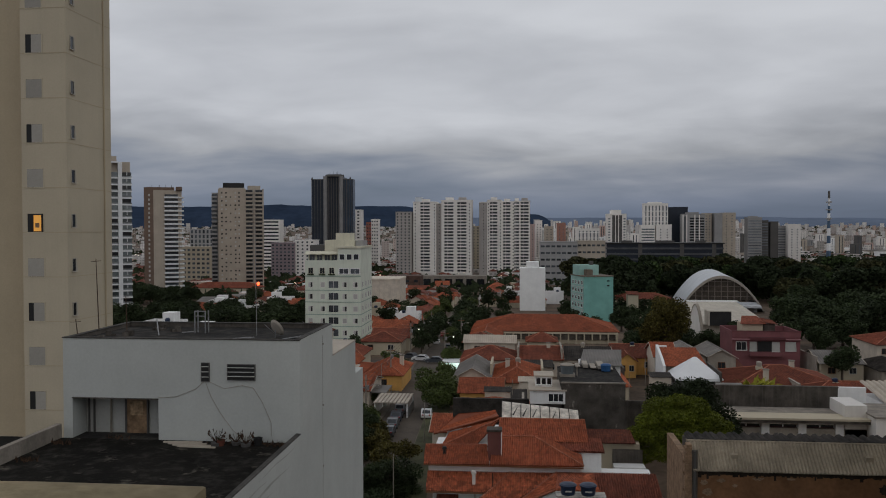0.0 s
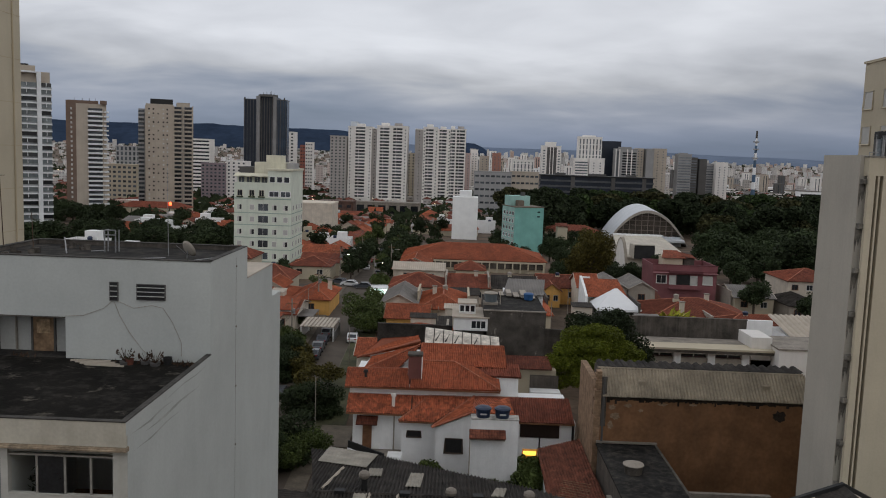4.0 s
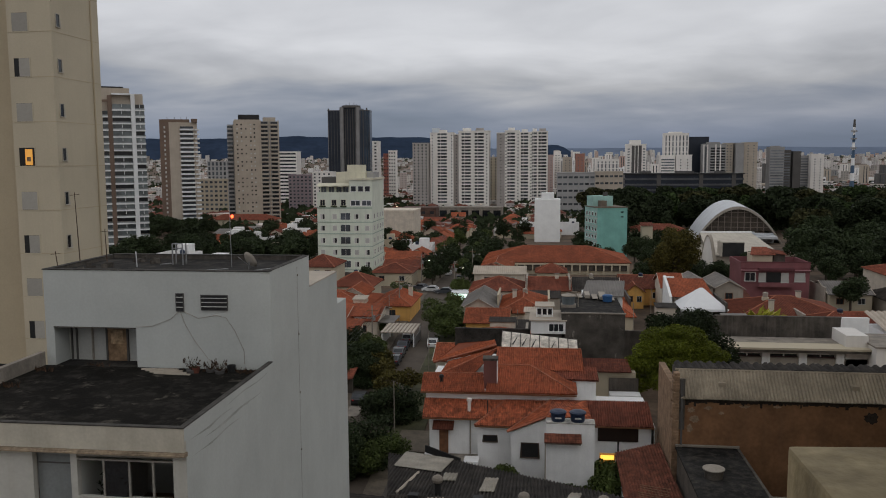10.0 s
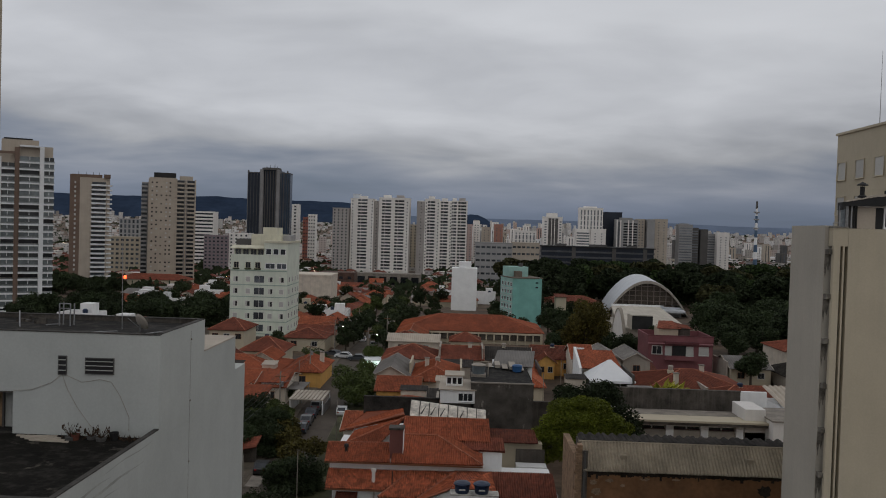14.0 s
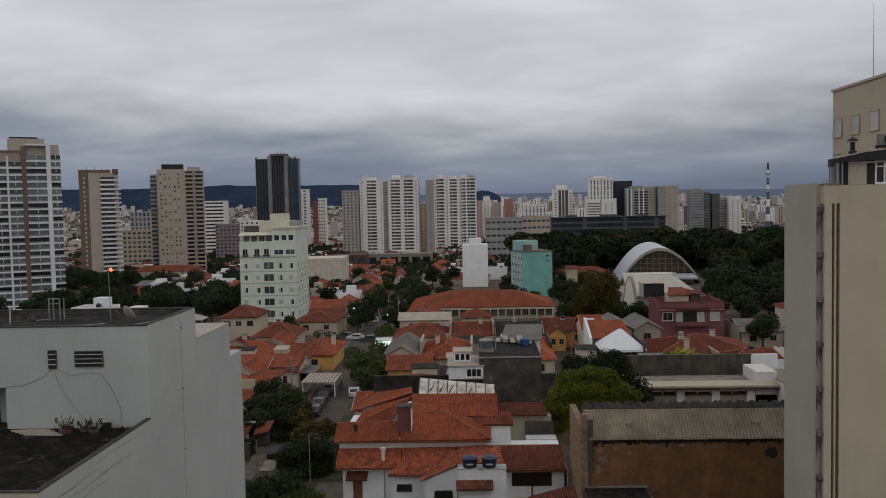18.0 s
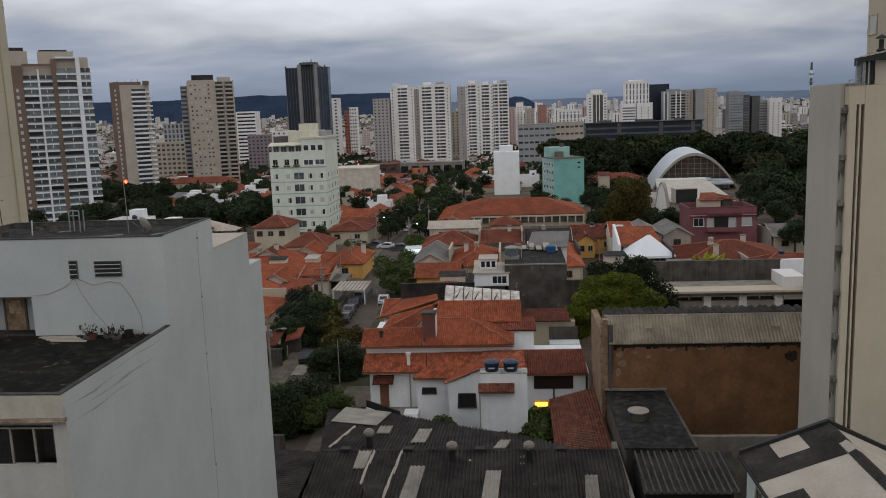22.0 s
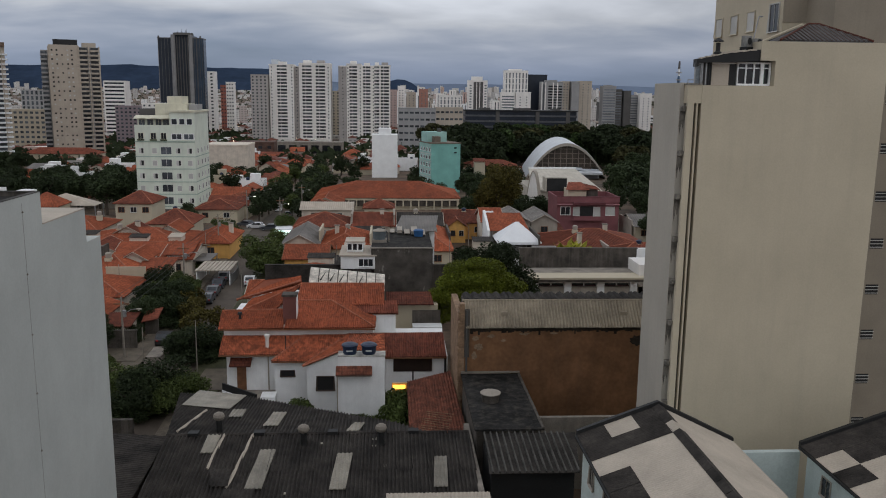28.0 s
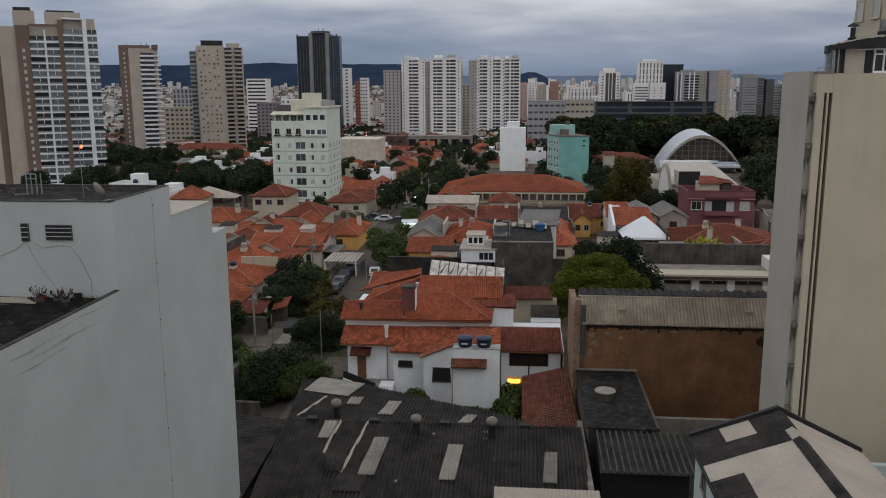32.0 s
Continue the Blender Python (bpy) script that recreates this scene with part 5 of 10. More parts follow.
for k in range(9):
    x = 9.1 + 2.0 * k
    bpart("roof_sheet", Mesh().sheet([(x, 70.1, 7.32 + 0.02 * (k % 2)), (x + 2.05, 70.1, 7.32 + 0.02 * (k % 2)), (x + 2.05, 72.2, 9.3 + 0.02 * (k % 2)), (x, 72.2, 9.3 + 0.02 * (k % 2))], 0.28, 0.12, 0.03), M_FIBREPALE)
for x in (12.6, 23.4):
    bpart("hatch", Mesh().box(x - 0.3, x + 0.3, 70.9, 71.5, 8.0, 8.55), M_FIBREPALE, "small raised roof hatch")
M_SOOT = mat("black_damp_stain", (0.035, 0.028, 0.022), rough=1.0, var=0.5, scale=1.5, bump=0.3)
M_FLAKE = mat("bare_flaked_patch", (0.27, 0.19, 0.125), rough=0.95, var=0.4, scale=2.0, bump=0.4)
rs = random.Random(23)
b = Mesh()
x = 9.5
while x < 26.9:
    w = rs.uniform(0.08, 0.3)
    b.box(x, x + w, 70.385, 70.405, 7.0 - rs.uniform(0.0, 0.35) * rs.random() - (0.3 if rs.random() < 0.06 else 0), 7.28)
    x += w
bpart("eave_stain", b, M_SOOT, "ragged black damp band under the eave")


def blot(cx, cz, rx, rz, y, seed):
    """A ragged flat patch on a wall that faces -y."""
    r = random.Random(seed)
    n = 22
    ring = []
    for k in range(n):
        q = r.uniform(0.65, 1.1)
        ring.append((cx + rx * q * math.cos(math.tau * k / n), y, cz + rz * q * math.sin(math.tau * k / n)))
    return Mesh().face(ring)


bpart("damp_stain", blot(24.55, 6.05, 0.62, 0.55, 70.392, 3), M_SOOT, "round black damp stain")
for k, (cx, cz, rx, rz) in enumerate(((10.0, 6.3, 0.35, 0.25), (10.3, 5.5, 0.45, 0.35), (9.9, 4.7, 0.3, 0.4), (11.4, 6.5, 0.4, 0.18), (14.4, 6.7, 0.5, 0.15), (17.0, 6.75, 0.4, 0.12), (12.5, 6.1, 0.25, 0.15))):
    bpart("flaked_patch", blot(cx, cz, rx, rz, 70.39 - 0.0004 * k, 40 + k), M_FLAKE, "pale patch of flaked render")
for k in range(9):
    x = 9.1 + 2.0 * k
    bpart("roof_sheet", Mesh().sheet([(x, 72.25, 9.3), (x + 2.0, 72.25, 9.3), (x + 2.0, 74.6, 9.34), (x, 74.6, 9.34)], 0.8, 0.24, 0.03), M_FIBRE)
bpart("ridge_cap", Mesh().tube((8.9, 72.2, 9.33), (27, 72.2, 9.33), 0.12), M_FIBREPALE)

# ---- white house with the blue tanks ----
ha = thing("tank_house", "white house with red clay pan-tile roofs and blue water tanks", "house", (-4, 78, GROUND))


def apart(name, b, m, label=""):
    ob = part(name, b, m, ha, label)
    ob.location = (4, -78, -GROUND)
    return ob


def aroof(m, *pts):
    return apart("roof_slope", Mesh().sheet(pts, 0.23, 0.13, 0.08), m)


apart("wall", Mesh().box(-13.7, -8.75, 79.4, 88, GROUND, 2.2), M_WHITE2)
apart("wall", Mesh().box(-8.75, -5.4, 77.9, 88, GROUND, 2.05), M_WHITE2)
apart("wall", Mesh().prism([(-5.4, GROUND), (-2.0, GROUND), (-2.0, 3.68), (-5.4, 2.25)], "y", 75.1, 75.5), M_WHITE2, "white gable wall with a slanting top")
apart("wall", Mesh().box(-2.16, 1.98, 70.6, 71.95, GROUND, 4.65), M_WHITE2, "white block under the tanks")
apart("wall", Mesh().box(1.98, 8.1, 78.0, 88, GROUND, 2.2), M_WHITE2)
apart("wall", Mesh().box(-14.4, 0.7, 82.0, 92, 2.0, 4.1), M_WHITE2, "white upper storey")
M_WALLTOP = mat("mouldy_white_edge", (0.45, 0.43, 0.39), var=0.5, scale=1.5, streak=0.6, dirt=(0.05, 0.05, 0.045))
apart("slab_edge", Mesh().box(-2.2, 2.02, 70.55, 72.0, 4.65, 4.72), M_WALLTOP)
# lower roofs
aroof(M_TILEOLD, (-14.3, 78.6, 2.25), (-8.7, 78.6, 2.25), (-6.1, 81.98, 3.22), (-14.5, 81.98, 3.22))
aroof(M_TILEOLD, (-9.0, 77.3, 2.0), (-5.6, 77.3, 2.0), (-1.7, 81.98, 3.3), (-6.4, 81.98, 3.26))
aroof(M_TILEOLD, (-5.75, 74.9, 2.3), (-2.1, 74.9, 3.85), (-1.6, 81.98, 3.36))
aroof(M_TILEOLD, (-2.1, 74.9, 3.85), (2.0, 75.6, 3.5), (1.76, 81.98, 3.4))
aroof(M_TILEOLD, (-2.1, 74.9, 3.85), (1.76, 81.98, 3.4), (-1.6, 81.98, 3.36))
aroof(M_TILEBROWN, (1.9, 77.5, 2.28), (7.95, 77.5, 2.28), (7.85, 82.0, 3.45), (1.76, 82.0, 3.4))
# upper roofs
aroof(M_TILE, (-14.85, 81.4, 4.05), (-8.3, 81.4, 4.12), (-8.7, 84.5, 5.28), (-15.0, 84.5, 5.15))
aroof(M_TILE, (-15.0, 84.5, 5.15), (-8.7, 84.5, 5.28), (-8.7, 88.0, 4.2), (-15.0, 88.0, 4.1))
aroof(M_TILE, (-8.3, 81.4, 4.12), (0.9, 81.4, 4.2), (-3.8, 86.5, 5.7), (-7.9, 86.5, 5.66))
aroof(M_TILE, (0.9, 81.4, 4.2), (0.95, 88.0, 4.2), (-3.8, 86.5, 5.7))
aroof(M_TILE, (-7.7, 87.0, 5.2), (1.8, 87.0, 5.0), (1.75, 91.5, 6.4), (-7.6, 91.5, 6.42))
aroof(M_TILEBROWN, (1.75, 91.5, 6.4), (-7.6, 91.5, 6.42), (-7.6, 97.0, 4.6), (1.75, 97.0, 4.6))
aroof(M_TILEBROWN, (-0.8, 85.4, 4.6), (3.3, 85.4, 4.55), (3.2, 88.2, 5.25), (-1.9, 88.2, 5.25))
aroof(M_TILE, (-13.6, 87.5, 4.3), (-9.9, 87.5, 4.5), (-7.6, 91.5, 6.3))
aroof(M_TILE, (-13.6, 87.5, 4.3), (-7.6, 91.5, 6.3), (-13.2, 92.0, 4.55))
aroof(M_TILE, (-15.0, 92.5, 4.3), (-7.7, 92.5, 6.45), (-8.2, 97.5, 6.0), (-12.6, 97.5, 5.55))
apart("wall", Mesh().box(-13.6, 1.6, 88, 98, GROUND, 4.2), M_WHITE2)
apart("wall", Mesh().box(-0.4, 3.0, 85.6, 90, GROUND, 4.5), M_WHITE2)
for p, q in (((-8.7, 84.5, 5.32), (-15.0, 84.5, 5.2)), ((-7.9, 86.5, 5.76), (-3.8, 86.5, 5.8)), ((0.9, 81.4, 4.28), (-3.8, 86.5, 5.78)), ((-7.6, 91.5, 6.5), (1.75, 91.5, 6.48)), ((-13.6, 87.5, 4.38), (-7.6, 91.5, 6.4)), ((-15.0, 92.5, 4.4), (-7.7, 92.5, 6.55)),
             ((-9.0, 77.3, 2.1), (-6.2, 81.9, 3.32)), ((-5.75, 74.9, 2.4), (-1.7, 81.9, 3.45)), ((-5.75, 74.85, 2.35), (-2.1, 74.85, 3.9))):
    p, q = Vector(p), Vector(q)
    n = max(3, int((q - p).length / 0.45))
    b = Mesh()
    for k in range(n):
        b.tube(p.lerp(q, k / n), p.lerp(q, (k + 0.93) / n), 0.11, 0.095, 7)
    apart("ridge_tiles", b, M_RIDGE)
for x0, x1, y, z in ((-14.3, -8.7, 78.55, 2.12), (-9.0, -5.6, 77.25, 1.88), (1.9, 7.95, 77.45, 2.15), (-14.85, 0.9, 81.35, 3.95)):
    apart("eave_board", Mesh().box(x0, x1, y, y + 0.06, z, z + 0.13), M_WOOD, "dark eave board")
apart("chimney", Mesh().box(-8.55, -7.2, 83.0, 84.3, 3.8, 7.05), mat("maroon_paint", (0.17, 0.07, 0.06), var=0.2), "square maroon chimney")
apart("chimney_side", Mesh().box(-7.205, -7.14, 83.02, 84.3, 3.8, 7.0), M_WHITE2)
apart("chimney_cap", Mesh().box(-8.65, -7.1, 82.9, 84.4, 7.05, 7.25), M_DIRTY)
apart("flue", Mesh().tube((-9.75, 79.9, 2.0), (-9.75, 79.9, 3.75), 0.17, n=10).tube((-9.75, 79.9, 3.7), (-9.75, 79.9, 3.95), 0.27, 0.24, n=10), M_OFFWHITE, "white flue pipe")
apart("flue", Mesh().tube((-12.9, 83, 4.4), (-12.9, 83, 5.3), 0.14, n=8).tube((-12.9, 83, 5.2), (-12.9, 83, 5.45), 0.28, 0.2, n=8), M_BLACK, "black cowl on the roof")
apart("flue", Mesh().tube((-7.9, 79.6, 2.4), (-7.9, 79.6, 3.9), 0.06, n=6), M_BLACK)
# openings
for x, y, z, w, h in ((-3.66, 75.1, -0.1, 1.5, 1.3), (-7.54, 77.9, 0.32, 1.25, 0.55)):
    win(ha, x + 4, y - 78, z - GROUND, w, h, 0, mat("dark_window_frame", (0.07, 0.05, 0.04), var=0.2), M_BLACK, 0)
# the opening is a flat sheet; its inner shade is only colour
apart("veranda_opening", Mesh().box(2.75, 6.55, 77.9, 78.02, 0.7, 2.1), mat("veranda_shade_brown", (0.025, 0.014, 0.010), var=0.3), "dark brown sheet for the shade in the veranda opening")
apart("veranda_post", Mesh().box(4.6, 4.74, 77.85, 77.98, -0.4, 0.7), M_BLACK)
apart("veranda_post", Mesh().box(7.75, 7.95, 77.8, 77.98, -1.2, 2.2), M_BLACK)
apart("garden_rail", Mesh().tube((3.6, 74.5, 0.15), (8.0, 76.6, 0.75), 0.07), M_WHITE2, "white rail over the lean-to")
apart("door", Mesh().box(-12.7, -11.8, 79.3, 79.42, -1.55, 1.0), M_WOOD, "brown wooden door")
apart("door_canopy", Mesh().sheet([(-13.3, 78.4, 1.15), (-11.2, 78.4, 1.15), (-11.2, 79.4, 1.75), (-13.3, 79.4, 1.75)], 0.24, 0.06, 0.06), M_TILEBROWN)
for nm, m, z0, z1, t in (("balcony_rail", M_BLACK, -1.3, -0.6, 0.0), ("rail_coping", M_WHITE2, -1.55, -1.3, 0.05)):
    ob = apart(nm, Mesh().box(0, 5.0, -0.08 - t, 0.08 + t, z0, z1), m, "dark balcony rail over a pale kerb" if t == 0 else "")
    ob.matrix_basis = pose(-14.0 + 4, 78.7 - 78, -GROUND, 0, 0, -41)
apart("balcony_slab", Mesh().prism([(-14.0, 79.4), (-14.0, 78.6), (-10.2, 75.4), (-8.8, 77.8), (-8.8, 79.4)], "z", GROUND, -1.6), M_CONC)
apart("steps", Mesh().box(-10.0, -8.6, 76.2, 77.8, GROUND, -1.2).box(-9.4, -8.6, 75.4, 76.2, GROUND, -1.7), M_WHITE2)
apart("downpipe", Mesh().tube((-9.6, 79.3, -2), (-9.6, 79.3, 2.2), 0.07), M_GREYWALL)
apart("downpipe", Mesh().tube((-2.25, 70.5, -2), (-2.25, 70.5, 3.2), 0.06), M_GREYWALL)
apart("tile_awning", Mesh().sheet([(-2.35, 69.8, 3.2), (0.85, 69.8, 3.2), (0.85, 70.6, 3.75), (-2.35, 70.6, 3.75)], 0.24, 0.06, 0.06), M_TILEWORN)
apart("awning_shelf", Mesh().box(-2.3, 0.8, 69.9, 70.6, 3.0, 3.14), M_CONC)
apart("lit_lamp", Mesh().box(2.68, 3.85, 72.9, 73.0, 0.72, 1.1), M_WARM, "warm lit yard lamp panel")
apart("lamp_wall", Mesh().box(2.6, 4.0, 73.0, 73.2, GROUND, 1.25), M_YELLOW)
for x in (-1.15, 0.55):
    t = thing("blue_tank", "dark blue plastic water tank with a domed lid", "water tank", (x, 71.25, 4.725), group="blue tanks")
    part("tank", Mesh().lathe(0, 0, [(0, 0), (0.56, 0), (0.6, 0.1), (0.66, 0.7), (0.70, 0.72), (0.70, 0.78)], 20), M_TANK, t, smooth=True)
    part("lid", Mesh().lathe(0, 0, [(0.74, 0.74), (0.74, 0.82), (0.6, 0.92), (0.2, 1.02), (0, 1.03)], 20), M_TANK, t)
    part("label_bar", Mesh().box(-0.28, 0.28, -0.655, -0.62, 0.34, 0.46), M_SHUTTER, t, "pale lettering bar")

# ---- houses with tiled roofs ----


def house(x0, x1, y0, y1, eave, rise, kind="hip", axis="x", wall=None, roof=None, base=None, wins=2, label="", name="house", ribs=0.27):
    base = ground_z((x0 + x1) / 2, (y0 + y1) / 2) if base is None else base
    wall, roof = wall or M_WHITE2, roof or M_TILE
    cx, cy = (x0 + x1) / 2, (y0 + y1) / 2
    h = thing(name, label or "low white house with a red clay tile roof", "house", (cx, cy, base), group="houses of the quarter")
    W, D, H = (x1 - x0) / 2, (y1 - y0) / 2, eave - base
    o = 0.45
    part("wall", Mesh().box(-W, W, -D, D, 0, H), wall, h)
    a, b_, c, d = (-W - o, -D - o, H), (W + o, -D - o, H), (W + o, D + o, H), (-W - o, D + o, H)
    top = H + rise
    slopes = []
    if kind == "hip":
        if axis == "x":
            k = max(0.3, (W + o) - (D + o))
            e, f = (-k, 0, top), (k, 0, top)
            slopes = [[a, b_, f, e], [b_, c, f], [c, d, e, f], [d, a, e]]
        else:
            k = max(0.3, (D + o) - (W + o))
            e, f = (0, -k, top), (0, k, top)
            slopes = [[a, b_, e], [b_, c, f, e], [c, d, f], [d, a, e, f]]
        ridges = [(e, f), (a, e), (b_, f if axis == "x" else e), (c, f), (d, e if axis == "x" else f)]
    elif kind == "gable":
        if axis == "x":
            e, f = (-W - o, 0, top), (W + o, 0, top)
            slopes = [[a, b_, f, e], [c, d, e, f]]
            g = Mesh().prism([(-D, H), (D, H), (0, top - 0.12)], "x", -W, W)
        else:
            e, f = (0, -D - o, top), (0, D + o, top)
            slopes = [[b_, c, f, e], [d, a, e, f]]
            g = Mesh().prism([(-W, H), (W, H), (0, top - 0.12)], "y", -D, D)
        part("gable_wall", g, wall, h)
        ridges = [(e, f)]
        if ribs < 0.6:
            for p, q in (((a, e), (d, e), (b_, f), (c, f)) if axis == "x" else ((a, e), (b_, e), (d, f), (c, f))):
                p, q = Vector(p), Vector(q)
                part("verge_board", Mesh().tube(p + Vector((0, 0, 0.03)), q + Vector((0, 0, 0.03)), 0.08, n=4), M_SHEETWHITE if wall is not M_YELLOW else M_WOOD, h, "pale verge of the roof")
    else:
        e, f = (c[0], c[1], top), (d[0], d[1], top)
        slopes = [[a, b_, e, f]]
        part("gable_wall", Mesh().prism([(-D, H), (D, H), (D, top - 0.1)], "x", -W, W), wall, h)
        ridges = []
    for s in slopes:
        part("roof_slope", Mesh().sheet(s, ribs, 0.11 if ribs < 0.3 else 0.08, 0.08), roof, h)
    if roof in (M_TILE, M_TILEBROWN, M_TILEOLD) and ribs < 0.6:
        for p, q in ridges:
            p, q = Vector(p) + Vector((0, 0, 0.06)), Vector(q) + Vector((0, 0, 0.06))
            part("ridge_tiles", Mesh().tube(p, q, 0.12, n=6), M_RIDGE, h)
    for k in range(wins):
        x = -W + 2 * W * (k + 0.5) / wins
        win(h, x, -D, max(0.6, H - 2.0), min(1.3, W * 0.5), 1.15, 0, M_SHUTTER if k % 2 else M_WOOD, M_GLASS, 1)
    return h


ORANGE = M_TILE
# nearest rows, west of the street
house(-35.6, -28.4, 158, 172, -0.9, 2.0, "hip", "y", M_YELLOW, ORANGE, wins=1, label="ochre yellow house with an orange tile roof")
house(-56, -36.4, 155, 170, -0.7, 2.1, "hip", "x", M_HOUSE, ORANGE)
house(-46, -37.0, 146, 156, -1.0, 1.6, "gable", "x", M_HOUSE, ORANGE)
house(-37.0, -31.9, 142.5, 155, -0.9, 1.5, "gable", "x", M_HOUSE, ORANGE, wins=1)
house(-48, -38, 129.5, 142, -0.9, 2.0, "hip", "x", M_CREAM2, ORANGE)
house(-38.0, -33.4, 129, 138, -1.1, 1.3, "shed", "x", M_HOUSE, ORANGE, wins=1)
house(-46, -35.2, 115.5, 127, -0.9, 1.9, "hip", "y", M_HOUSE, ORANGE)
house(-44, -34.4, 100, 112, -1.0, 1.9, "gable", "y", M_HOUSE, ORANGE)
house(-42, -34.2, 84, 97, -1.0, 1.9, "hip", "y", M_HOUSE, ORANGE)
house(-34.0, -30.6, 103, 106.5, -1.6, 0.7, "shed", "x", M_HOUSE, M_TILEBROWN, wins=0, label="small garage with a red tile roof")
house(-61.0, -52.8, 193.5, 205, 2.0, 2.3, "hip", "x", M_CREAM2, M_TILEBROWN, wins=3, label="two-storey beige house with a brown tile roof")
house(-50.3, -40.8, 181, 192, -0.8, 2.6, "hip", "x", M_CREAM2, M_TILEBROWN)
house(-70, -58, 172, 187, -0.9, 2.2, "hip", "x", M_HOUSE, ORANGE)
# east of the street
house(-17.6, -11.2, 152, 168, -0.2, 2.0, "gable", "y", M_HOUSE, M_METALROOF, wins=1, label="low workshop with a grey gabled roof", ribs=0.5)
house(-15.8, -8.6, 141, 150.5, -0.6, 1.7, "gable", "x", M_YELLOW, ORANGE, wins=1, label="orange-brown house with a red tile roof")
house(-10.6, -1.8, 151, 169, -0.6, 2.1, "hip", "y", M_HOUSE, ORANGE)
house(-17.5, -5.5, 113.5, 122, -0.6, 1.5, "gable", "x", M_HOUSE, ORANGE, wins=1)
house(-14.5, -4.4, 124, 134, -0.7, 1.8, "hip", "x", M_HOUSE, ORANGE)
house(8.4, 13.6, 148.5, 173, -0.5, 1.7, "hip", "y", M_CREAM2, ORANGE, wins=1)
house(-18, -6.2, 176, 188, -0.5, 2.3, "hip", "x", M_HOUSE, M_TILEBROWN)
house(-5.8, 3.2, 177, 188, -0.5, 2.2, "gable", "x", M_HOUSE, M_TILEBROWN)
house(3.4, 13.6, 178, 188, -0.5, 2.2, "gable", "x", M_GREYWALL, M_FIBRE, label="low house with a dark fibre-cement roof", ribs=0.4)
house(14.4, 24.2, 181, 192, -0.4, 2.2, "gable", "x", M_YELLOW, M_TILEBROWN, label="small yellow house with a brown tile roof")
house(15.0, 18.6, 176.5, 180.6, -0.5, 1.6, "gable", "y", M_YELLOW, M_TILEBROWN, wins=2, label="yellow gabled porch house")
house(21.6, 25.8, 171, 182, 1.4, 2.2, "gable", "x", M_HOUSE, ORANGE)
house(31.2, 51.5, 148, 166, -0.5, 2.8, "hip", "x", M_CREAM2, M_TILEBROWN, wins=4, label="long house with a wide brown tile roof")
house(41.0, 60.0, 139, 149, -0.4, 2.2, "hip", "x", M_CREAM2, M_TILEBROWN, wins=3)
house(26.3, 31.6, 170.5, 184, 1.5, 1.6, "gable", "y", M_GREYWALL, M_METALROOF, wins=1, label="grey shed with a metal roof", ribs=0.5)
house(32.0, 37.6, 171, 184, 1.3, 1.7, "gable", "y", M_GREYWALL, M_METALROOF, wins=1, label="grey shed with a metal roof", ribs=0.5)
house(56.5, 65, 178, 190, -0.6, 2.0, "gable", "x", M_CREAM2, M_METALROOF, label="low house with a grey roof", ribs=0.5)
house(72.5, 86, 190, 204, 1.8, 2.2, "hip", "x", M_HOUSE, M_TILEBROWN, wins=4, label="two-storey white house among the trees")
house(66, 73, 172, 184, -1.0, 1.8, "hip", "y", M_GREYWALL, M_FIBRE, label="small house with a grey roof")

# long school-like building with the orange roof
house(-20.5, 23.3, 251, 275, -3.5, 3.9, "hip", "x", M_CREAM2, ORANGE, wins=0, label="long cream building with a wide orange tile roof")
lng = thing("arcade", "row of white pillars under the long roof", "arcade", (1.4, 249.6, ground_z(0, 250)))
for k in range(19):
    part("pillar", Mesh().box(-0.2, 0.2, -0.25, 0.25, 0, 3.3), M_CREAM2, lng, at=(-21.2 + 2.36 * k, 0.6, 0))
part("beam", Mesh().box(-21.8, 21.8, 0.3, 0.95, 3.0, 3.4), M_CREAM2, lng)
part("rear_panel", Mesh().box(-21.4, 21.4, 1.0, 1.3, 1.2, 3.0), M_DIRTY, lng, "dark glazing behind the pillars")
house(-4, 3, 200.5, 207.5, 0.2, 1.8, "hip", "x", M_CREAM2, M_TILEBROWN, wins=2)
house(-19, -7, 199, 206, 0.0, 1.5, "gable", "x", M_HOUSE, M_SHEETWHITE, wins=2, label="white annex with a pale roof", ribs=0.5)

# white annexe and dark party walls behind the tank house
an = thing("roof_annex", "white roof annex with dark windows and a grey tank", "house", (-2, 110, GROUND))
part("wall", Mesh().box(-2.0, 2.3, -3, 4, 0, 8.9), M_FIBRE, an, "dark stained lower wall")
part("wall", Mesh().box(-2.1, 2.4, -3.05, 4, 8.9, 10.6), M_WHITE2, an)
part("wall", Mesh().box(-1.4, 0.8, -1.0, 2, 10.75, 12.1), M_WHITE2, an)
part("slab", Mesh().box(-2.3, 2.6, -3.3, 4.2, 10.6, 10.75), M_SHEETWHITE, an)
part("slab", Mesh().box(-1.6, 1.0, -1.3, 2.2, 12.1, 12.25), M_SHEETWHITE, an)
win(an, 1.2, -3.05, 9.25, 1.8, 0.95, 0, M_WHITE2, M_GLASS, 2)
for x in (-1.0, -0.3, 0.4):
    win(an, x, -1.0, 11.05, 0.5, 0.8, 0, M_WHITE2, M_GLASS, 0)
dw = thing("dark_party_wall", "blackened bare concrete party wall", "wall", (4, 112, GROUND))
M_FLAKED = flaked("blackened_flaking_render", (0.088, 0.079, 0.069), (0.32, 0.295, 0.255), 1.1, 0.585)
part("wall", Mesh().box(-4.1, 4.0, -5, 8, 0, 11.6), M_FLAKED, dw)
part("coping", Mesh().box(-4.2, 4.1, -5.1, -4.7, 11.6, 11.75), M_CONC, dw)
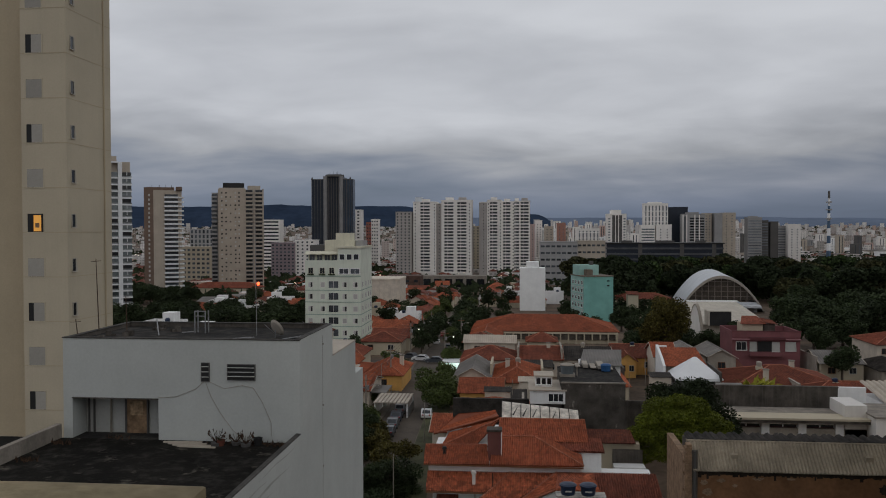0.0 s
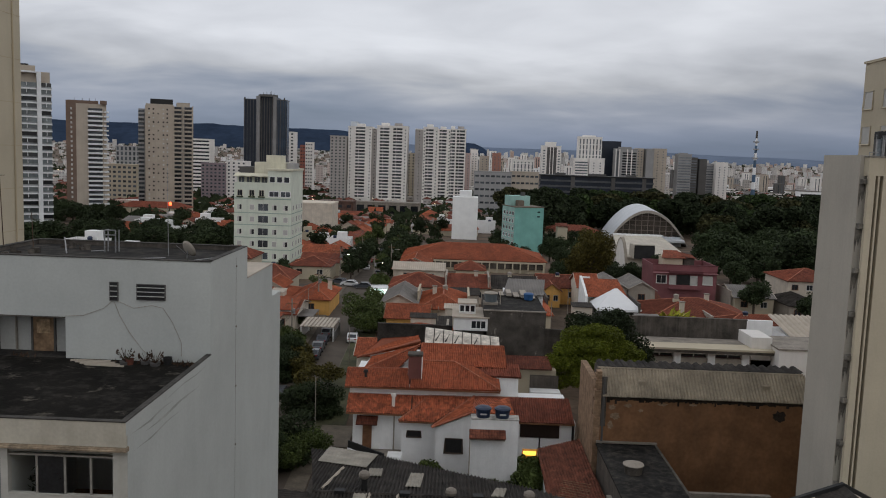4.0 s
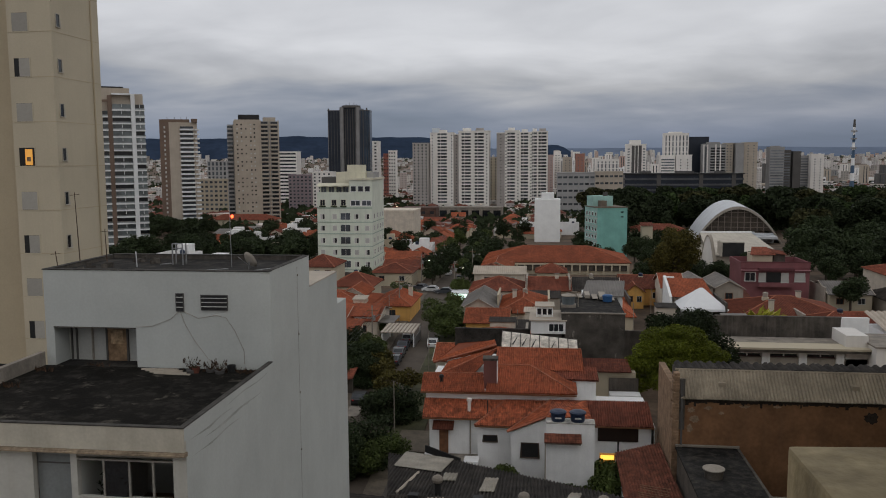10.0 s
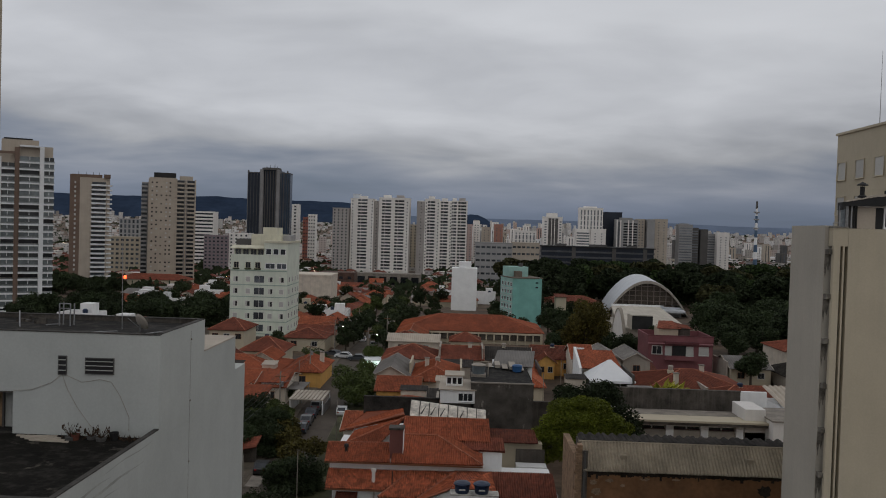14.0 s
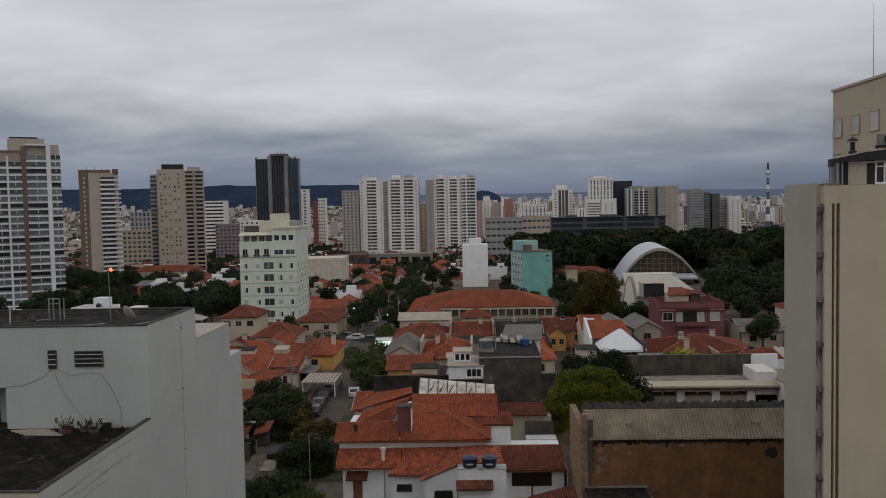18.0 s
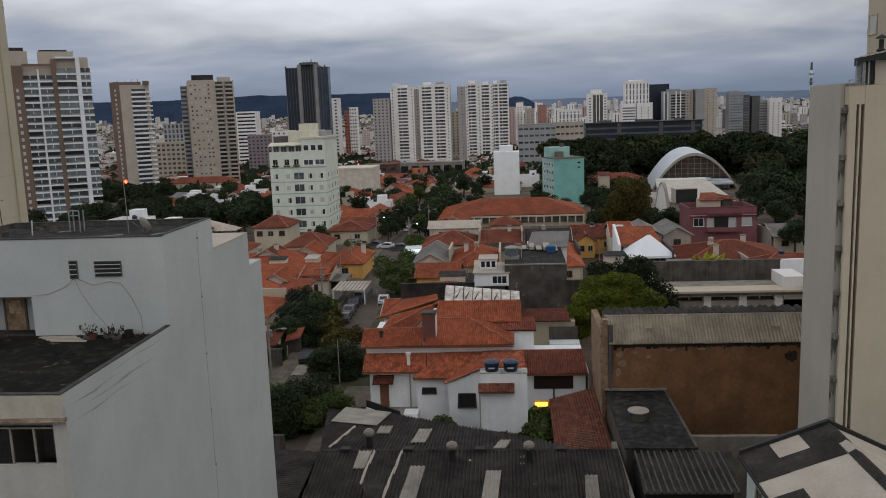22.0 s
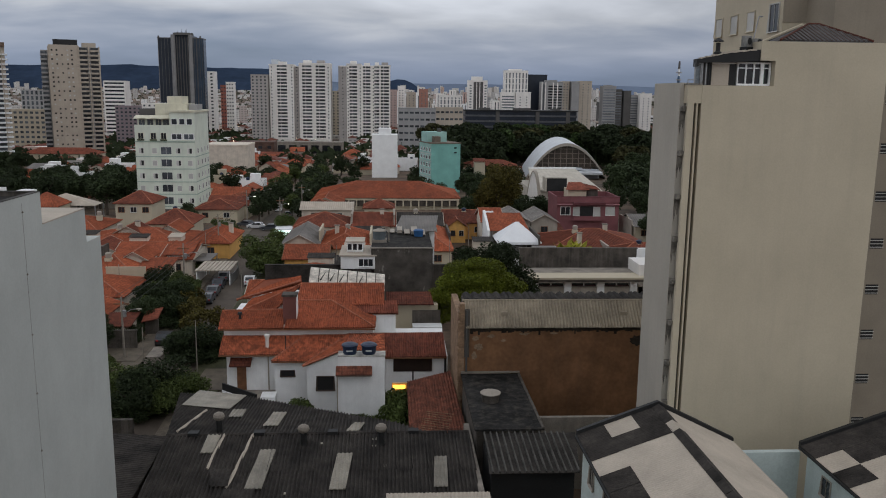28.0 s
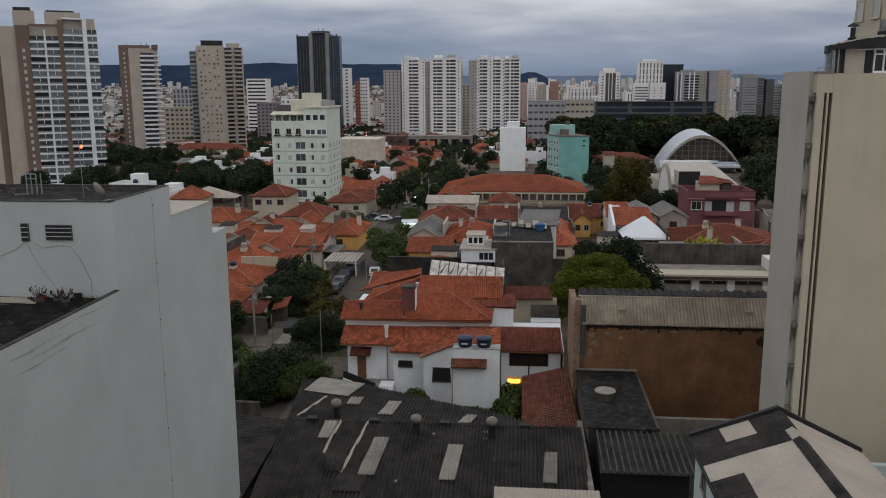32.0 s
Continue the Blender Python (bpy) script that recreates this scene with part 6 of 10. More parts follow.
part("roof", Mesh().box(-4.1, 4.0, -4.7, 8.0, 11.602, 11.66), M_DARKROOF, dw, "black flat roof")
solo("boundary_wall", Mesh().box(-14.2, -4.2, 108.5, 109.0, GROUND, 5.0).box(-14.2, -4.2, 108.45, 109.05, 5.0, 5.12), M_FIBRE, "dark stained boundary wall", "wall", kind="structure")
solo("boundary_wall", Mesh().box(8.1, 20.0, 118, 118.5, GROUND, 3.2), M_DIRTY, "dark stained boundary wall", "wall", kind="structure")
t = thing("grey_tank", "bluish-grey round water tank on a low stand", "water tank", (0.9, 112, 7.66))
part("stand", Mesh().box(-1.0, 1.0, -0.9, 0.9, 0, 0.35), M_CONC, t)
part("tank", Mesh().lathe(0, 0, [(0, 0.35), (0.8, 0.35), (0.92, 1.45), (0.96, 1.5)], 18), mat("faded_grey_blue_plastic", (0.12, 0.14, 0.15), rough=0.6, var=0.2, scale=1.0), t, smooth=True)
part("lid", Mesh().lathe(0, 0, [(1.0, 1.48), (0.98, 1.58), (0.4, 1.75), (0, 1.78)], 18), M_GREYWALL, t)
part("pipe_frame", Mesh().tube((1.3, 0, 0), (1.3, 0, 2.0), 0.05).tube((1.3, 0, 2.0), (0.3, 0, 2.0), 0.05), M_SHEETWHITE, t)
bt = thing("blue_tank", "small blue plastic water tank on the roof", "water tank", (6.4, 116, 7.75))
part("tank", Mesh().lathe(0, 0, [(0, 0), (0.62, 0), (0.72, 0.8), (0.76, 0.82), (0.5, 0.98), (0, 1.0)], 16), mat("bright_blue_plastic", (0.03, 0.10, 0.24), rough=0.5, var=0.2), bt, smooth=True)
b = Mesh()
for k in range(5):
    b.box(2.4 + 1.0 * k, 3.0 + 1.1 * k, 118 - 0.5 * k, 121, 7.9, 8.0 + 0.35 * (k % 2))
solo("roof_clutter", b, M_GREYWALL, "pale boards and sheets on a flat roof", "clutter")
pr = thing("grey_sheet_roof", "pale grey sheet roof behind the party wall", "roof", (6.5, 121, 7.5))
part("roof", Mesh().sheet([(-3.5, -1, 0.3), (2.5, -1, 0.3), (3.3, 6, 1.6), (-2.4, 6, 1.6)], 0.4, 0.05, 0.05), M_METALROOF, pr)
part("wall", Mesh().box(-3.2, 2.4, -0.6, 5.6, -11.4, 0.2), M_WHITE2, pr)

# translucent bent roof over a yard, and the beige back house
M_CANOPY = mat("weathered_white_plastic", (0.60, 0.55, 0.48), rough=0.7, var=0.45, scale=1.2, bump=0.3, streak=0.35, dirt=(0.25, 0.23, 0.2))
pc = thing("yard_canopy", "bowed white translucent canopy over a yard", "canopy", (-3, 102, GROUND))
for k in range(8):
    x0, x1 = -4.6 + 1.17 * k, -4.6 + 1.17 * (k + 1)
    b = Mesh()
    for j in range(6):
        t0, t1 = j / 6, (j + 1) / 6
        z0, z1 = 8.6 + 1.35 * math.sin(t0 * 1.6) - 0.12 * k, 8.6 + 1.35 * math.sin(t1 * 1.6) - 0.12 * k
        b.face([(x0, -2.2 + 3.4 * t0, z0), (x1 - 0.03, -2.2 + 3.4 * t0, z0 - 0.12), (x1 - 0.03, -2.2 + 3.4 * t1, z1 - 0.12), (x0, -2.2 + 3.4 * t1, z1)])
    part("sheet", b, M_CANOPY, pc)
    b = Mesh()
    for j in range(6):
        t0, t1 = j / 6, (j + 1) / 6
        b.tube((x0, -2.2 + 3.4 * t0, 8.66 + 1.35 * math.sin(t0 * 1.6) - 0.12 * k), (x0, -2.2 + 3.4 * t1, 8.66 + 1.35 * math.sin(t1 * 1.6) - 0.12 * k), 0.05, n=5)
    part("rib", b, M_FIBRE, pc)
    if k in (1, 2, 3, 5):
        zt = 8.68 + 1.35 * math.sin(0.8) - 0.12 * k
        part("tear", Mesh().tube((x0 + 0.25, -1.6, zt - 0.62), (x0 + 0.75, -0.2, zt + 0.02), 0.09, 0.03, 5), M_BLACK, pc, "dark tear in the canopy")
for x in (-4.5, 4.6):
    part("post", Mesh().box(x - 0.08, x + 0.08, -2.1, -1.95, 0, 8.6), M_CONC, pc)
hb = thing("back_house", "low beige house with a brown tile roof behind the tank house", "house", (5.0, 96, GROUND))
part("wall", Mesh().box(-2.6, 3.0, -2.0, 3, 0, 7.3), M_CREAM2, hb)
part("roof_slope", Mesh().sheet([(-3.0, -2.6, 7.5), (2.5, -2.6, 7.5), (2.2, 0.2, 8.35), (-3.1, 0.2, 8.35)], 0.26, 0.07, 0.08), M_TILEBROWN, hb)
part("roof_slope", Mesh().sheet([(-3.0, 3.2, 7.4), (2.5, 3.2, 7.4), (2.2, 0.2, 8.35), (-3.1, 0.2, 8.35)], 0.26, 0.07, 0.08), M_TILEBROWN, hb)
# eave shade on the wall is added as a dark panel
part("shade_panel", Mesh().box(0.0, 3.3, -2.2, -2.04, 5.2, 6.7), M_DIRTY, hb, "dark panel coloured as the shade under the eave")
part("ledge", Mesh().box(0.0, 3.4, -4.0, -2.3, 0, 5.2), M_WHITE2, hb)
part("ledge", Mesh().box(-3.6, -2.65, -4.2, 2, 0, 6.4), M_WHITE2, hb)

# ---- white canopy tent by the tall white wall ----
tn = thing("pavilion_tent", "white peaked canopy tent beside a white wall", "tent", (27.0, 158.5, GROUND))
for s in ([(-4.3, -4, 4.0), (4.3, -4, 4.0), (0.3, 0, 7.4), (-0.3, 0, 7.4)], [(4.3, -4, 4.0), (4.3, 4, 4.0), (0.3, 0, 7.4)], [(4.3, 4, 4.0), (-4.3, 4, 4.0), (-0.3, 0, 7.4), (0.3, 0, 7.4)], [(-4.3, 4, 4.0), (-4.3, -4, 4.0), (-0.3, 0, 7.4)]):
    part("canopy_panel", Mesh().face(s).face([(x, y, z - 0.05) for x, y, z in reversed(s)]), M_FABRIC, tn)
part("valance", Mesh().box(-4.32, 4.32, -4.05, -4.0, 3.55, 4.0).box(4.28, 4.33, -4.0, 4.0, 3.55, 4.0), M_FABRIC, tn)
for x in (-4.2, -1.4, 1.4, 4.2):
    part("post", Mesh().box(x - 0.07, x + 0.07, -3.95, -3.8, 0, 3.6), M_STEEL, tn)
part("low_wall", Mesh().box(-4.4, 7.5, -4.4, -4.15, 0, 1.3), M_CREAM2, tn)
part("shade_wall", Mesh().box(-4.2, 4.2, 3.6, 3.9, 0, 3.6), M_DIRTY, tn)
tw_ = thing("tall_white_wall", "tall narrow white gable wall", "wall", (21.7, 163, GROUND))
part("wall", Mesh().prism([(-3.0, 0), (6, 0), (6, 8.2), (0, 6.5), (-3.0, 5.4)], "x", -0.25, 0.25), M_WHITE2, tw_)
part("wall", Mesh().box(-0.25, 1.9, 5.8, 6.3, 0, 8.0), M_WHITE2, tw_)
part("roof_slope", Mesh().sheet([(0.3, -1.0, 5.0), (8.5, -1.0, 5.0), (7.5, 5.8, 7.7), (0.3, 5.8, 7.7)], 0.27, 0.06, 0.06), M_TILE, tw_)

# ---- dusky pink house ----
pk = thing("pink_house", "dusky pink two-storey house with pale window frames", "house", (47.15, 189, GROUND))
part("wall", Mesh().box(-7.1, 7.1, -5, 6, 0, 8.0), M_PINK, pk)
part("parapet", Mesh().box(-7.2, 7.2, -5.15, -4.85, 8.0, 9.25), M_PINK, pk)
for x0, x1, y0, y1 in ((-7.2, -6.9, -4.85, 6.1), (6.9, 7.2, -4.85, 6.1), (-6.9, 6.9, 5.8, 6.1)):
    part("parapet", Mesh().box(x0, x1, y0, y1, 8.0, 9.25), M_PINK, pk)
part("coping", Mesh().box(-7.3, 7.3, -5.25, -4.8, 9.25, 9.37), mat("dark_red_coping", (0.12, 0.04, 0.045), var=0.2), pk)
part("eave_ledge", Mesh().box(-7.2, -3.6, -5.6, -5.0, 7.45, 7.62), mat("faded_pink_ledge", (0.33, 0.16, 0.17), var=0.2), pk)
part("eave_ledge", Mesh().box(3.9, 7.2, -5.6, -5.0, 7.45, 7.62), bpy.data.materials["faded_pink_ledge"], pk)
part("balcony_roof", Mesh().box(-3.5, 3.8, -6.0, -5.0, 7.55, 8.05), bpy.data.materials["dark_red_coping"], pk)
# no recess is cut; a black sheet gives its shade
part("recess", Mesh().box(-1.8, 1.2, -5.05, -4.98, 4.9, 7.1), M_BLACK, pk, "black sheet for the shade in the balcony recess")
for x, w, h, z, g in ((-5.2, 2.0, 1.7, 5.2, M_GLASS), (-2.7, 1.3, 1.9, 5.0, M_SHUTTER), (2.0, 1.4, 2.0, 4.9, M_SHUTTER), (5.1, 1.9, 1.8, 5.1, M_SHUTTER)):
    win(pk, x, -5, z, w, h, 0, M_SHUTTER, g, 1, deep=0.14)
part("balcony", Mesh().box(-3.5, 3.6, -6.2, -5.0, 4.0, 4.15), M_PINK, pk)
part("balcony_front", Mesh().box(-3.5, 3.6, -6.2, -6.1, 4.15, 4.9), M_PINK, pk)
part("roof_room", Mesh().box(-3.6, 0.8, 0.5, 5.0, 8.0, 10.4), M_CREAM2, pk)
part("roof_slope", Mesh().sheet([(-4.2, -0.2, 10.3), (1.4, -0.2, 10.3), (0.2, 3.6, 11.7), (-3.0, 3.6, 11.7)], 0.27, 0.06, 0.06), M_TILEBROWN, pk)
part("stair_head", Mesh().box(1.2, 3.6, 1.0, 5.0, 8.0, 10.2), M_DIRTY, pk)
part("roof_slope", Mesh().sheet([(0.4, 0.4, 10.7), (4.1, 0.4, 10.2), (4.1, 5.2, 10.6), (0.4, 5.2, 11.4)], 0.27, 0.06, 0.06), M_TILEBROWN, pk)

# ---- long low white building with the strip of windows ----
fw = thing("long_white_building", "long low white building with a flat pale roof and strip windows", "building", (37, 123, GROUND))
part("wall", Mesh().box(-15, 14, -1.0, 5, 0, 2.9), M_GREYWALL, fw)
part("roof", Mesh().box(-15.3, 14.2, -2.2, 5.4, 4.15, 4.55), M_CONC, fw, "flat pale roof slab")
# the roof slab's shadow is put into this dark fascia colour
part("fascia", Mesh().box(-15.3, 14.2, -2.26, -2.2, 3.9, 4.3), M_DIRTY, fw)
part("roof_edge", Mesh().box(-15.3, 14.2, -2.4, 1.2, 4.32, 4.62), M_CREAM2, fw, "white painted roof edge")
part("dark_band", Mesh().box(-15, 14, -0.6, 4.9, 2.9, 4.15), mat("maroon_band", (0.07, 0.03, 0.032), var=0.2), fw)
for k in range(6):
    part("column", Mesh().box(-0.55, 0.55, -1.25, -0.6, 2.0, 4.1), M_WHITE2, fw, at=(-12.6 + 5.1 * k, 0, 0))
for k in range(5):
    o = Mesh().box(-1.9, 1.9, -0.66, -0.6, 0, 0.9, 1).box(-1.95, 1.95, -0.76, -0.6, 0.36, 0.52).box(-1.95, -1.88, -0.72, -0.6, 0, 0.9).box(1.88, 1.95, -0.72, -0.6, 0, 0.9).box(-0.08, 0.08, -0.76, -0.6, 0, 0.9)
    part("strip_window", o, [M_WHITE2, M_GLASS], fw, at=(-10.05 + 5.1 * k, 0, 3.05))
cb = thing("white_cube_annex", "white cube annex with a flat roof", "building", (48.5, 122, GROUND))
part("wall", Mesh().box(-5, 6, -3, 6, 0, 5.2), M_OFFWHITE, cb)
part("roof", Mesh().box(-5.2, 6.2, -3.2, 6.2, 5.2, 5.42), M_CONC, cb)
part("wall", Mesh().box(-8.0, -5, 0, 6, 0, 6.3), M_OFFWHITE, cb)
solo("boundary_wall", Mesh().box(23.2, 42.4, 130, 130.6, GROUND, 3.3).box(23.1, 42.5, 129.95, 130.65, 3.3, 3.45), M_DIRTY, "long blackened boundary wall", "wall", kind="structure")
solo("boundary_wall", Mesh().box(42.4, 46.5, 130, 130.6, GROUND, 3.4), M_WHITE2, "pale end of the long boundary wall", "wall", kind="structure")
house(20.5, 28.0, 104, 116, -1.0, 1.5, "gable", "x", M_CREAM2, M_TILEBROWN, wins=1)
house(52, 66, 104, 116, 0.2, 1.8, "gable", "x", M_CREAM2, M_TILEBROWN, wins=2)
house(62, 76, 128, 142, -0.4, 2.0, "hip", "x", M_HOUSE, M_TILEBROWN, wins=2)
gh = thing("striped_roof_shed", "shed with a ribbed pale metal roof", "shed", (54, 134, GROUND))
part("roof", Mesh().sheet([(-5, -6, 5.0), (7, -6, 5.0), (7, 5, 6.8), (-5, 5, 6.8)], 0.9, 0.25, 0.05), M_SHEETWHITE, gh)
part("wall", Mesh().box(-4.7, 6.7, -5.6, 4.8, 0, 4.9), M_WHITE2, gh)

# ---- white slab and teal block ----
sb = thing("white_slab_block", "narrow blank white slab building", "building", (-0.5, 403, ground_z(0, 403)))
zb = ground_z(0, 403)
part("wall", Mesh().box(-6.2, 6.0, -6, 6, 0, 8.7 - zb), mat("bright_white_paint", (0.88, 0.88, 0.86), var=0.05, streak=0.08, dirt=(0.5, 0.5, 0.48)), sb)
part("roof_box", Mesh().box(-3.0, 3.0, -5, 5, 8.7 - zb, 11.6 - zb), M_WHITE2, sb)
tl = thing("teal_block", "teal painted apartment block with white-framed windows", "building", (22.9, 324, ground_z(0, 324)), 17)
zb = ground_z(0, 324)
H = 9.2 - zb
part("wall", Mesh().box(-7.0, 4.9, -5.5, 8.5, 0, H), M_TEAL, tl)
part("west_wall", Mesh().box(-7.02, -7.0, -5.4, 8.4, 0, H - 0.1), mat("pale_teal_paint", (0.33, 0.52, 0.47), var=0.14, scale=0.25, streak=0.3, dirt=(0.2, 0.32, 0.29)), tl, "paler west wall")
M_EDGE = mat("dull_brown_edge", (0.16, 0.13, 0.1), var=0.2)
part("roof_edge", Mesh().box(-7.2, 5.1, -5.7, 8.7, H, H + 0.35), M_EDGE, tl)
part("stair_head", Mesh().box(-6.4, 1.6, 1.0, 8.0, H + 0.35, H + 4.2), bpy.data.materials["pale_teal_paint"], tl)
part("roof_tank", Mesh().box(-4.6, -2.2, -2.5, 0.5, H + 0.35, H + 2.6), M_EDGE, tl, "dark roof tank room")
part("roof_tank", Mesh().tube((-1.0, 2.5, H + 4.2), (-1.0, 2.5, H + 5.6), 0.9, n=10), M_PIER, tl)
for k in range(6):
    z = H - 3.0 - 2.9 * k
    for y in (-3.6, -0.4, 2.8, 6.0):
        win(tl, -7.02, y, z, 1.5, 1.3, -90, M_WHITE2, M_GLASS, 1)
    part("floor_band", Mesh().box(-7.12, -7.02, -5.5, 8.5, z - 1.1, z - 0.85), M_SHUTTER, tl)
for z in (H - 1.9, H - 3.7):
    win(tl, 2.8, -5.5, z, 1.1, 0.5, 0, M_TEAL, M_GLASS, 0)

# ---- vaulted hall ----
ZH = ground_z(88, 400)
av = thing("vaulted_hall", "hall with a white parabolic vault and a glazed end", "hall", (88.0, 400, ZH), -7)
NV = 28


def arch(x, top, k=0.0442):
    return top - k * x * x


def vault_shell(top, y0, y1, thick, w, k=0.0442):
    """A parabolic shell along y, cut off at the half-width w."""
    b = Mesh()
    rings = []
    for y, d in ((y0, 0), (y1, 0), (y0, thick), (y1, thick)):
        rings.append([(x, y, arch(x, top, k) - d) for x in (w * (-1 + 2 * j / NV) for j in range(NV + 1))])
    a, c, ia, ic = rings
    for j in range(NV):
        b.face([a[j], a[j + 1], c[j + 1], c[j]])
        b.face([ia[j], ic[j], ic[j + 1], ia[j + 1]])
        b.face([a[j], ia[j], ia[j + 1], a[j + 1]])
        b.face([c[j], c[j + 1], ic[j + 1], ic[j]])
    return b


TOPV = 5.2 - ZH
WV = math.sqrt((TOPV - 0.2) / 0.0442)
part("vault", vault_shell(TOPV + 0.2, 1.2, 62, 0.8, WV), M_VAULT, av)
part("arch_rib", vault_shell(TOPV, 0.0, 1.2, 1.3, WV), M_GREYWALL, av, "grey concrete arch rib at the front")
GL = -7.0 - ZH
part("glazing", Mesh().face([(x, 1.9, arch(x, TOPV - 1.2)) for x in (15.2 * (-1 + j / 20) for j in range(41))]), mat("brown_hall_glass", (0.062, 0.048, 0.036), rough=0.35, var=0.4, scale=0.3), av, "dark brown glazed end wall")
M_MULL = mat("brown_grey_mullion", (0.20, 0.165, 0.14), var=0.2)
for j in range(-5, 6):
    x = j * 2.9
    top = arch(x, TOPV - 1.2)
    if top > GL + 1:
        part("mullion", Mesh().box(x - 0.16, x + 0.16, 1.5, 1.88, GL, top), M_MULL, av)
for z in (GL + 2.4, GL + 4.8, GL + 7.2, GL + 9.4):
    x = math.sqrt((TOPV - 1.2 - z) / 0.0442)
    part("transom", Mesh().box(-x, x, 1.55, 1.85, z - 0.12, z + 0.12), M_MULL, av)
part("sill_beam", Mesh().box(-6.5, 7.5, -1.0, 1.4, GL - 0.6, GL + 0.5), M_VAULT, av)
part("end_wall", Mesh().box(-16, 16, 0.6, 1.8, 0, GL - 0.1), M_VAULT, av)
part("porch_roof", Mesh().box(-15.5, 16.5, -9, 0.4, GL - 2.0, GL - 1.0), M_VAULT, av, "white porch roof")

# white theatre-like building in front of the hall
ZA = ground_z(58, 270)
wa = thing("white_annex_hall", "white building with a sloping pale roof and a small vault", "building", (58.0, 270, ZA))
M_ANNEX = mat("beige_white_render", (0.50, 0.455, 0.385), var=0.12, scale=0.3, streak=0.25)
part("wall", Mesh().box(-9.5, 12.0, -7.5, 29, 0, -2.6 - ZA), M_ANNEX, wa)
part("roof", Mesh().sheet([(-10.0, -8.0, -2.2 - ZA), (12.6, -8.0, -2.2 - ZA), (12.0, 30, 1.5 - ZA), (-5.5, 30, 1.5 - ZA)], 1.6, 0.10, 0.25), M_ANNEX, wa, "pale ribbed roof")
part("roof_edge", Mesh().box(-5.5, 12.0, 29.2, 30.2, 1.5 - ZA, 2.1 - ZA), M_WHITE2, wa)
part("rear_wall", Mesh().box(-5.2, 11.8, 29.0, 29.8, 0, 1.5 - ZA), M_ANNEX, wa)
# solid black box between the jambs, coloured as the recess shade
part("roof_box", Mesh().box(-6.0, 0.5, -9.6, -4.0, -2.4 - ZA, 1.9 - ZA), M_BLACK, wa, "black box for the shade in the porch recess")
part("jamb", Mesh().box(-6.4, -6.0, -9.8, -4.0, -2.4 - ZA, 2.1 - ZA), M_ANNEX, wa)
part("lintel", Mesh().box(-6.0, 0.5, -9.8, -4.0, 1.9 - ZA, 2.2 - ZA), M_ANNEX, wa)
ob = part("side_vault", vault_shell(4.3 - ZA, -0.9, 0.9, 0.35, 2.6, (4.3 - ZA) / 6.9), M_GREYWALL, wa, "small white vault beside the roof")
ob.matrix_basis = pose(-9.9, -8.5, 0, 0, 0, -40)
ob = part("side_wall", Mesh().face([(x, -0.6, max(0.1, arch(x, 4.0 - ZA, (4.0 - ZA) / 6.3))) for x in (2.5 * (-1 + j / 10) for j in range(21))]), M_OFFWHITE, wa)
ob.matrix_basis = pose(-9.9, -8.5, 0, 0, 0, -40)
for x0, x1, y0, y1, kind, axis, roof in ((-46.5, -36.0, 208, 218, "hip", "x", M_TILEBROWN), (-46.0, -35.5, 221, 231, "gable", "x", M_TILEBROWN), (-45.5, -35.0, 234, 246, "hip", "y", M_TILE), (-46.5, -36.5, 250, 262, "hip", "x", M_TILEBROWN), (-20.0, -12.0, 209, 219, "hip", "x", M_TILEBROWN), (-19.5, -11.0, 223, 236, "gable", "y", M_TILE)):
    house(x0, x1, y0, y1, ground_z(0, y0) + 3.4, 2.0, kind, axis, M_CREAM2, roof)
# smaller roofs, gables and walls packed between the large ones west of the street
house(-52.5, -46.5, 147.5, 154.5, -0.6, 1.7, "gable", "y", M_HOUSE, M_TILEBROWN, wins=1)
house(-58.5, -53.0, 140, 150, -0.7, 1.6, "gable", "x", M_HOUSE, M_TILE, wins=1)
house(-43.5, -38.6, 163.0, 171.5, 0.2, 1.6, "gable", "y", M_HOUSE, M_TILE, wins=1)
house(-50.5, -45.6, 160.0, 167.0, 0.5, 1.5, "gable", "y", M_HOUSE, M_TILEBROWN, wins=1)
house(-41.8, -37.8, 136.5, 142.8, 0.1, 1.4, "gable", "y", M_HOUSE, M_TILE, wins=1)
house(-49.5, -44.5, 118, 128, -0.5, 1.6, "gable", "x", M_HOUSE, M_TILEBROWN, wins=1)
house(-36.2, -32.4, 143.2, 149.0, -0.2, 1.2, "shed", "x", M_WHITE2, M_TILE, wins=1, label="small white house with a lean-to tile roof")
for x, y, w, d, z, m in ((-44.6, 156.3, 3.2, 2.2, 0.7, M_FIBRE), (-38.2, 158.0, 2.4, 3.0, 0.5, M_SHEETWHITE), (-53.8, 157.0, 2.6, 2.6, 1.2, M_FIBRE), (-9.2, 137.4, 4.2, 2.4, 0.6, M_FIBRE), (-4.0, 146.0, 3.4, 3.0, 0.8, M_SHEETWHITE), (5.8, 128.5, 4.5, 3.5, 0.9, M_FIBRE), (19.6, 152.0, 3.5, 3.0, 0.9, M_FIBRE), (30.0, 144.0, 4.0, 3.0, 0.6, M_METALROOF)):
    t = thing("flat_roof_patch", "small flat sheet roof between the tiled ones", "roof", (x, y, GROUND), group="sheet roofs")
    part("wall", Mesh().box(-w / 2, w / 2, -d / 2, d / 2, 0, z - GROUND), M_HOUSE, t)
    part("roof", Mesh().sheet([(-w / 2 - 0.2, -d / 2 - 0.2, z - GROUND + 0.03), (w / 2 + 0.2, -d / 2 - 0.2, z - GROUND + 0.03), (w / 2 + 0.2, d / 2 + 0.2, z - GROUND + 0.35), (-w / 2 - 0.2, d / 2 + 0.2, z - GROUND + 0.35)], 0.4, 0.06, 0.05), m, t)
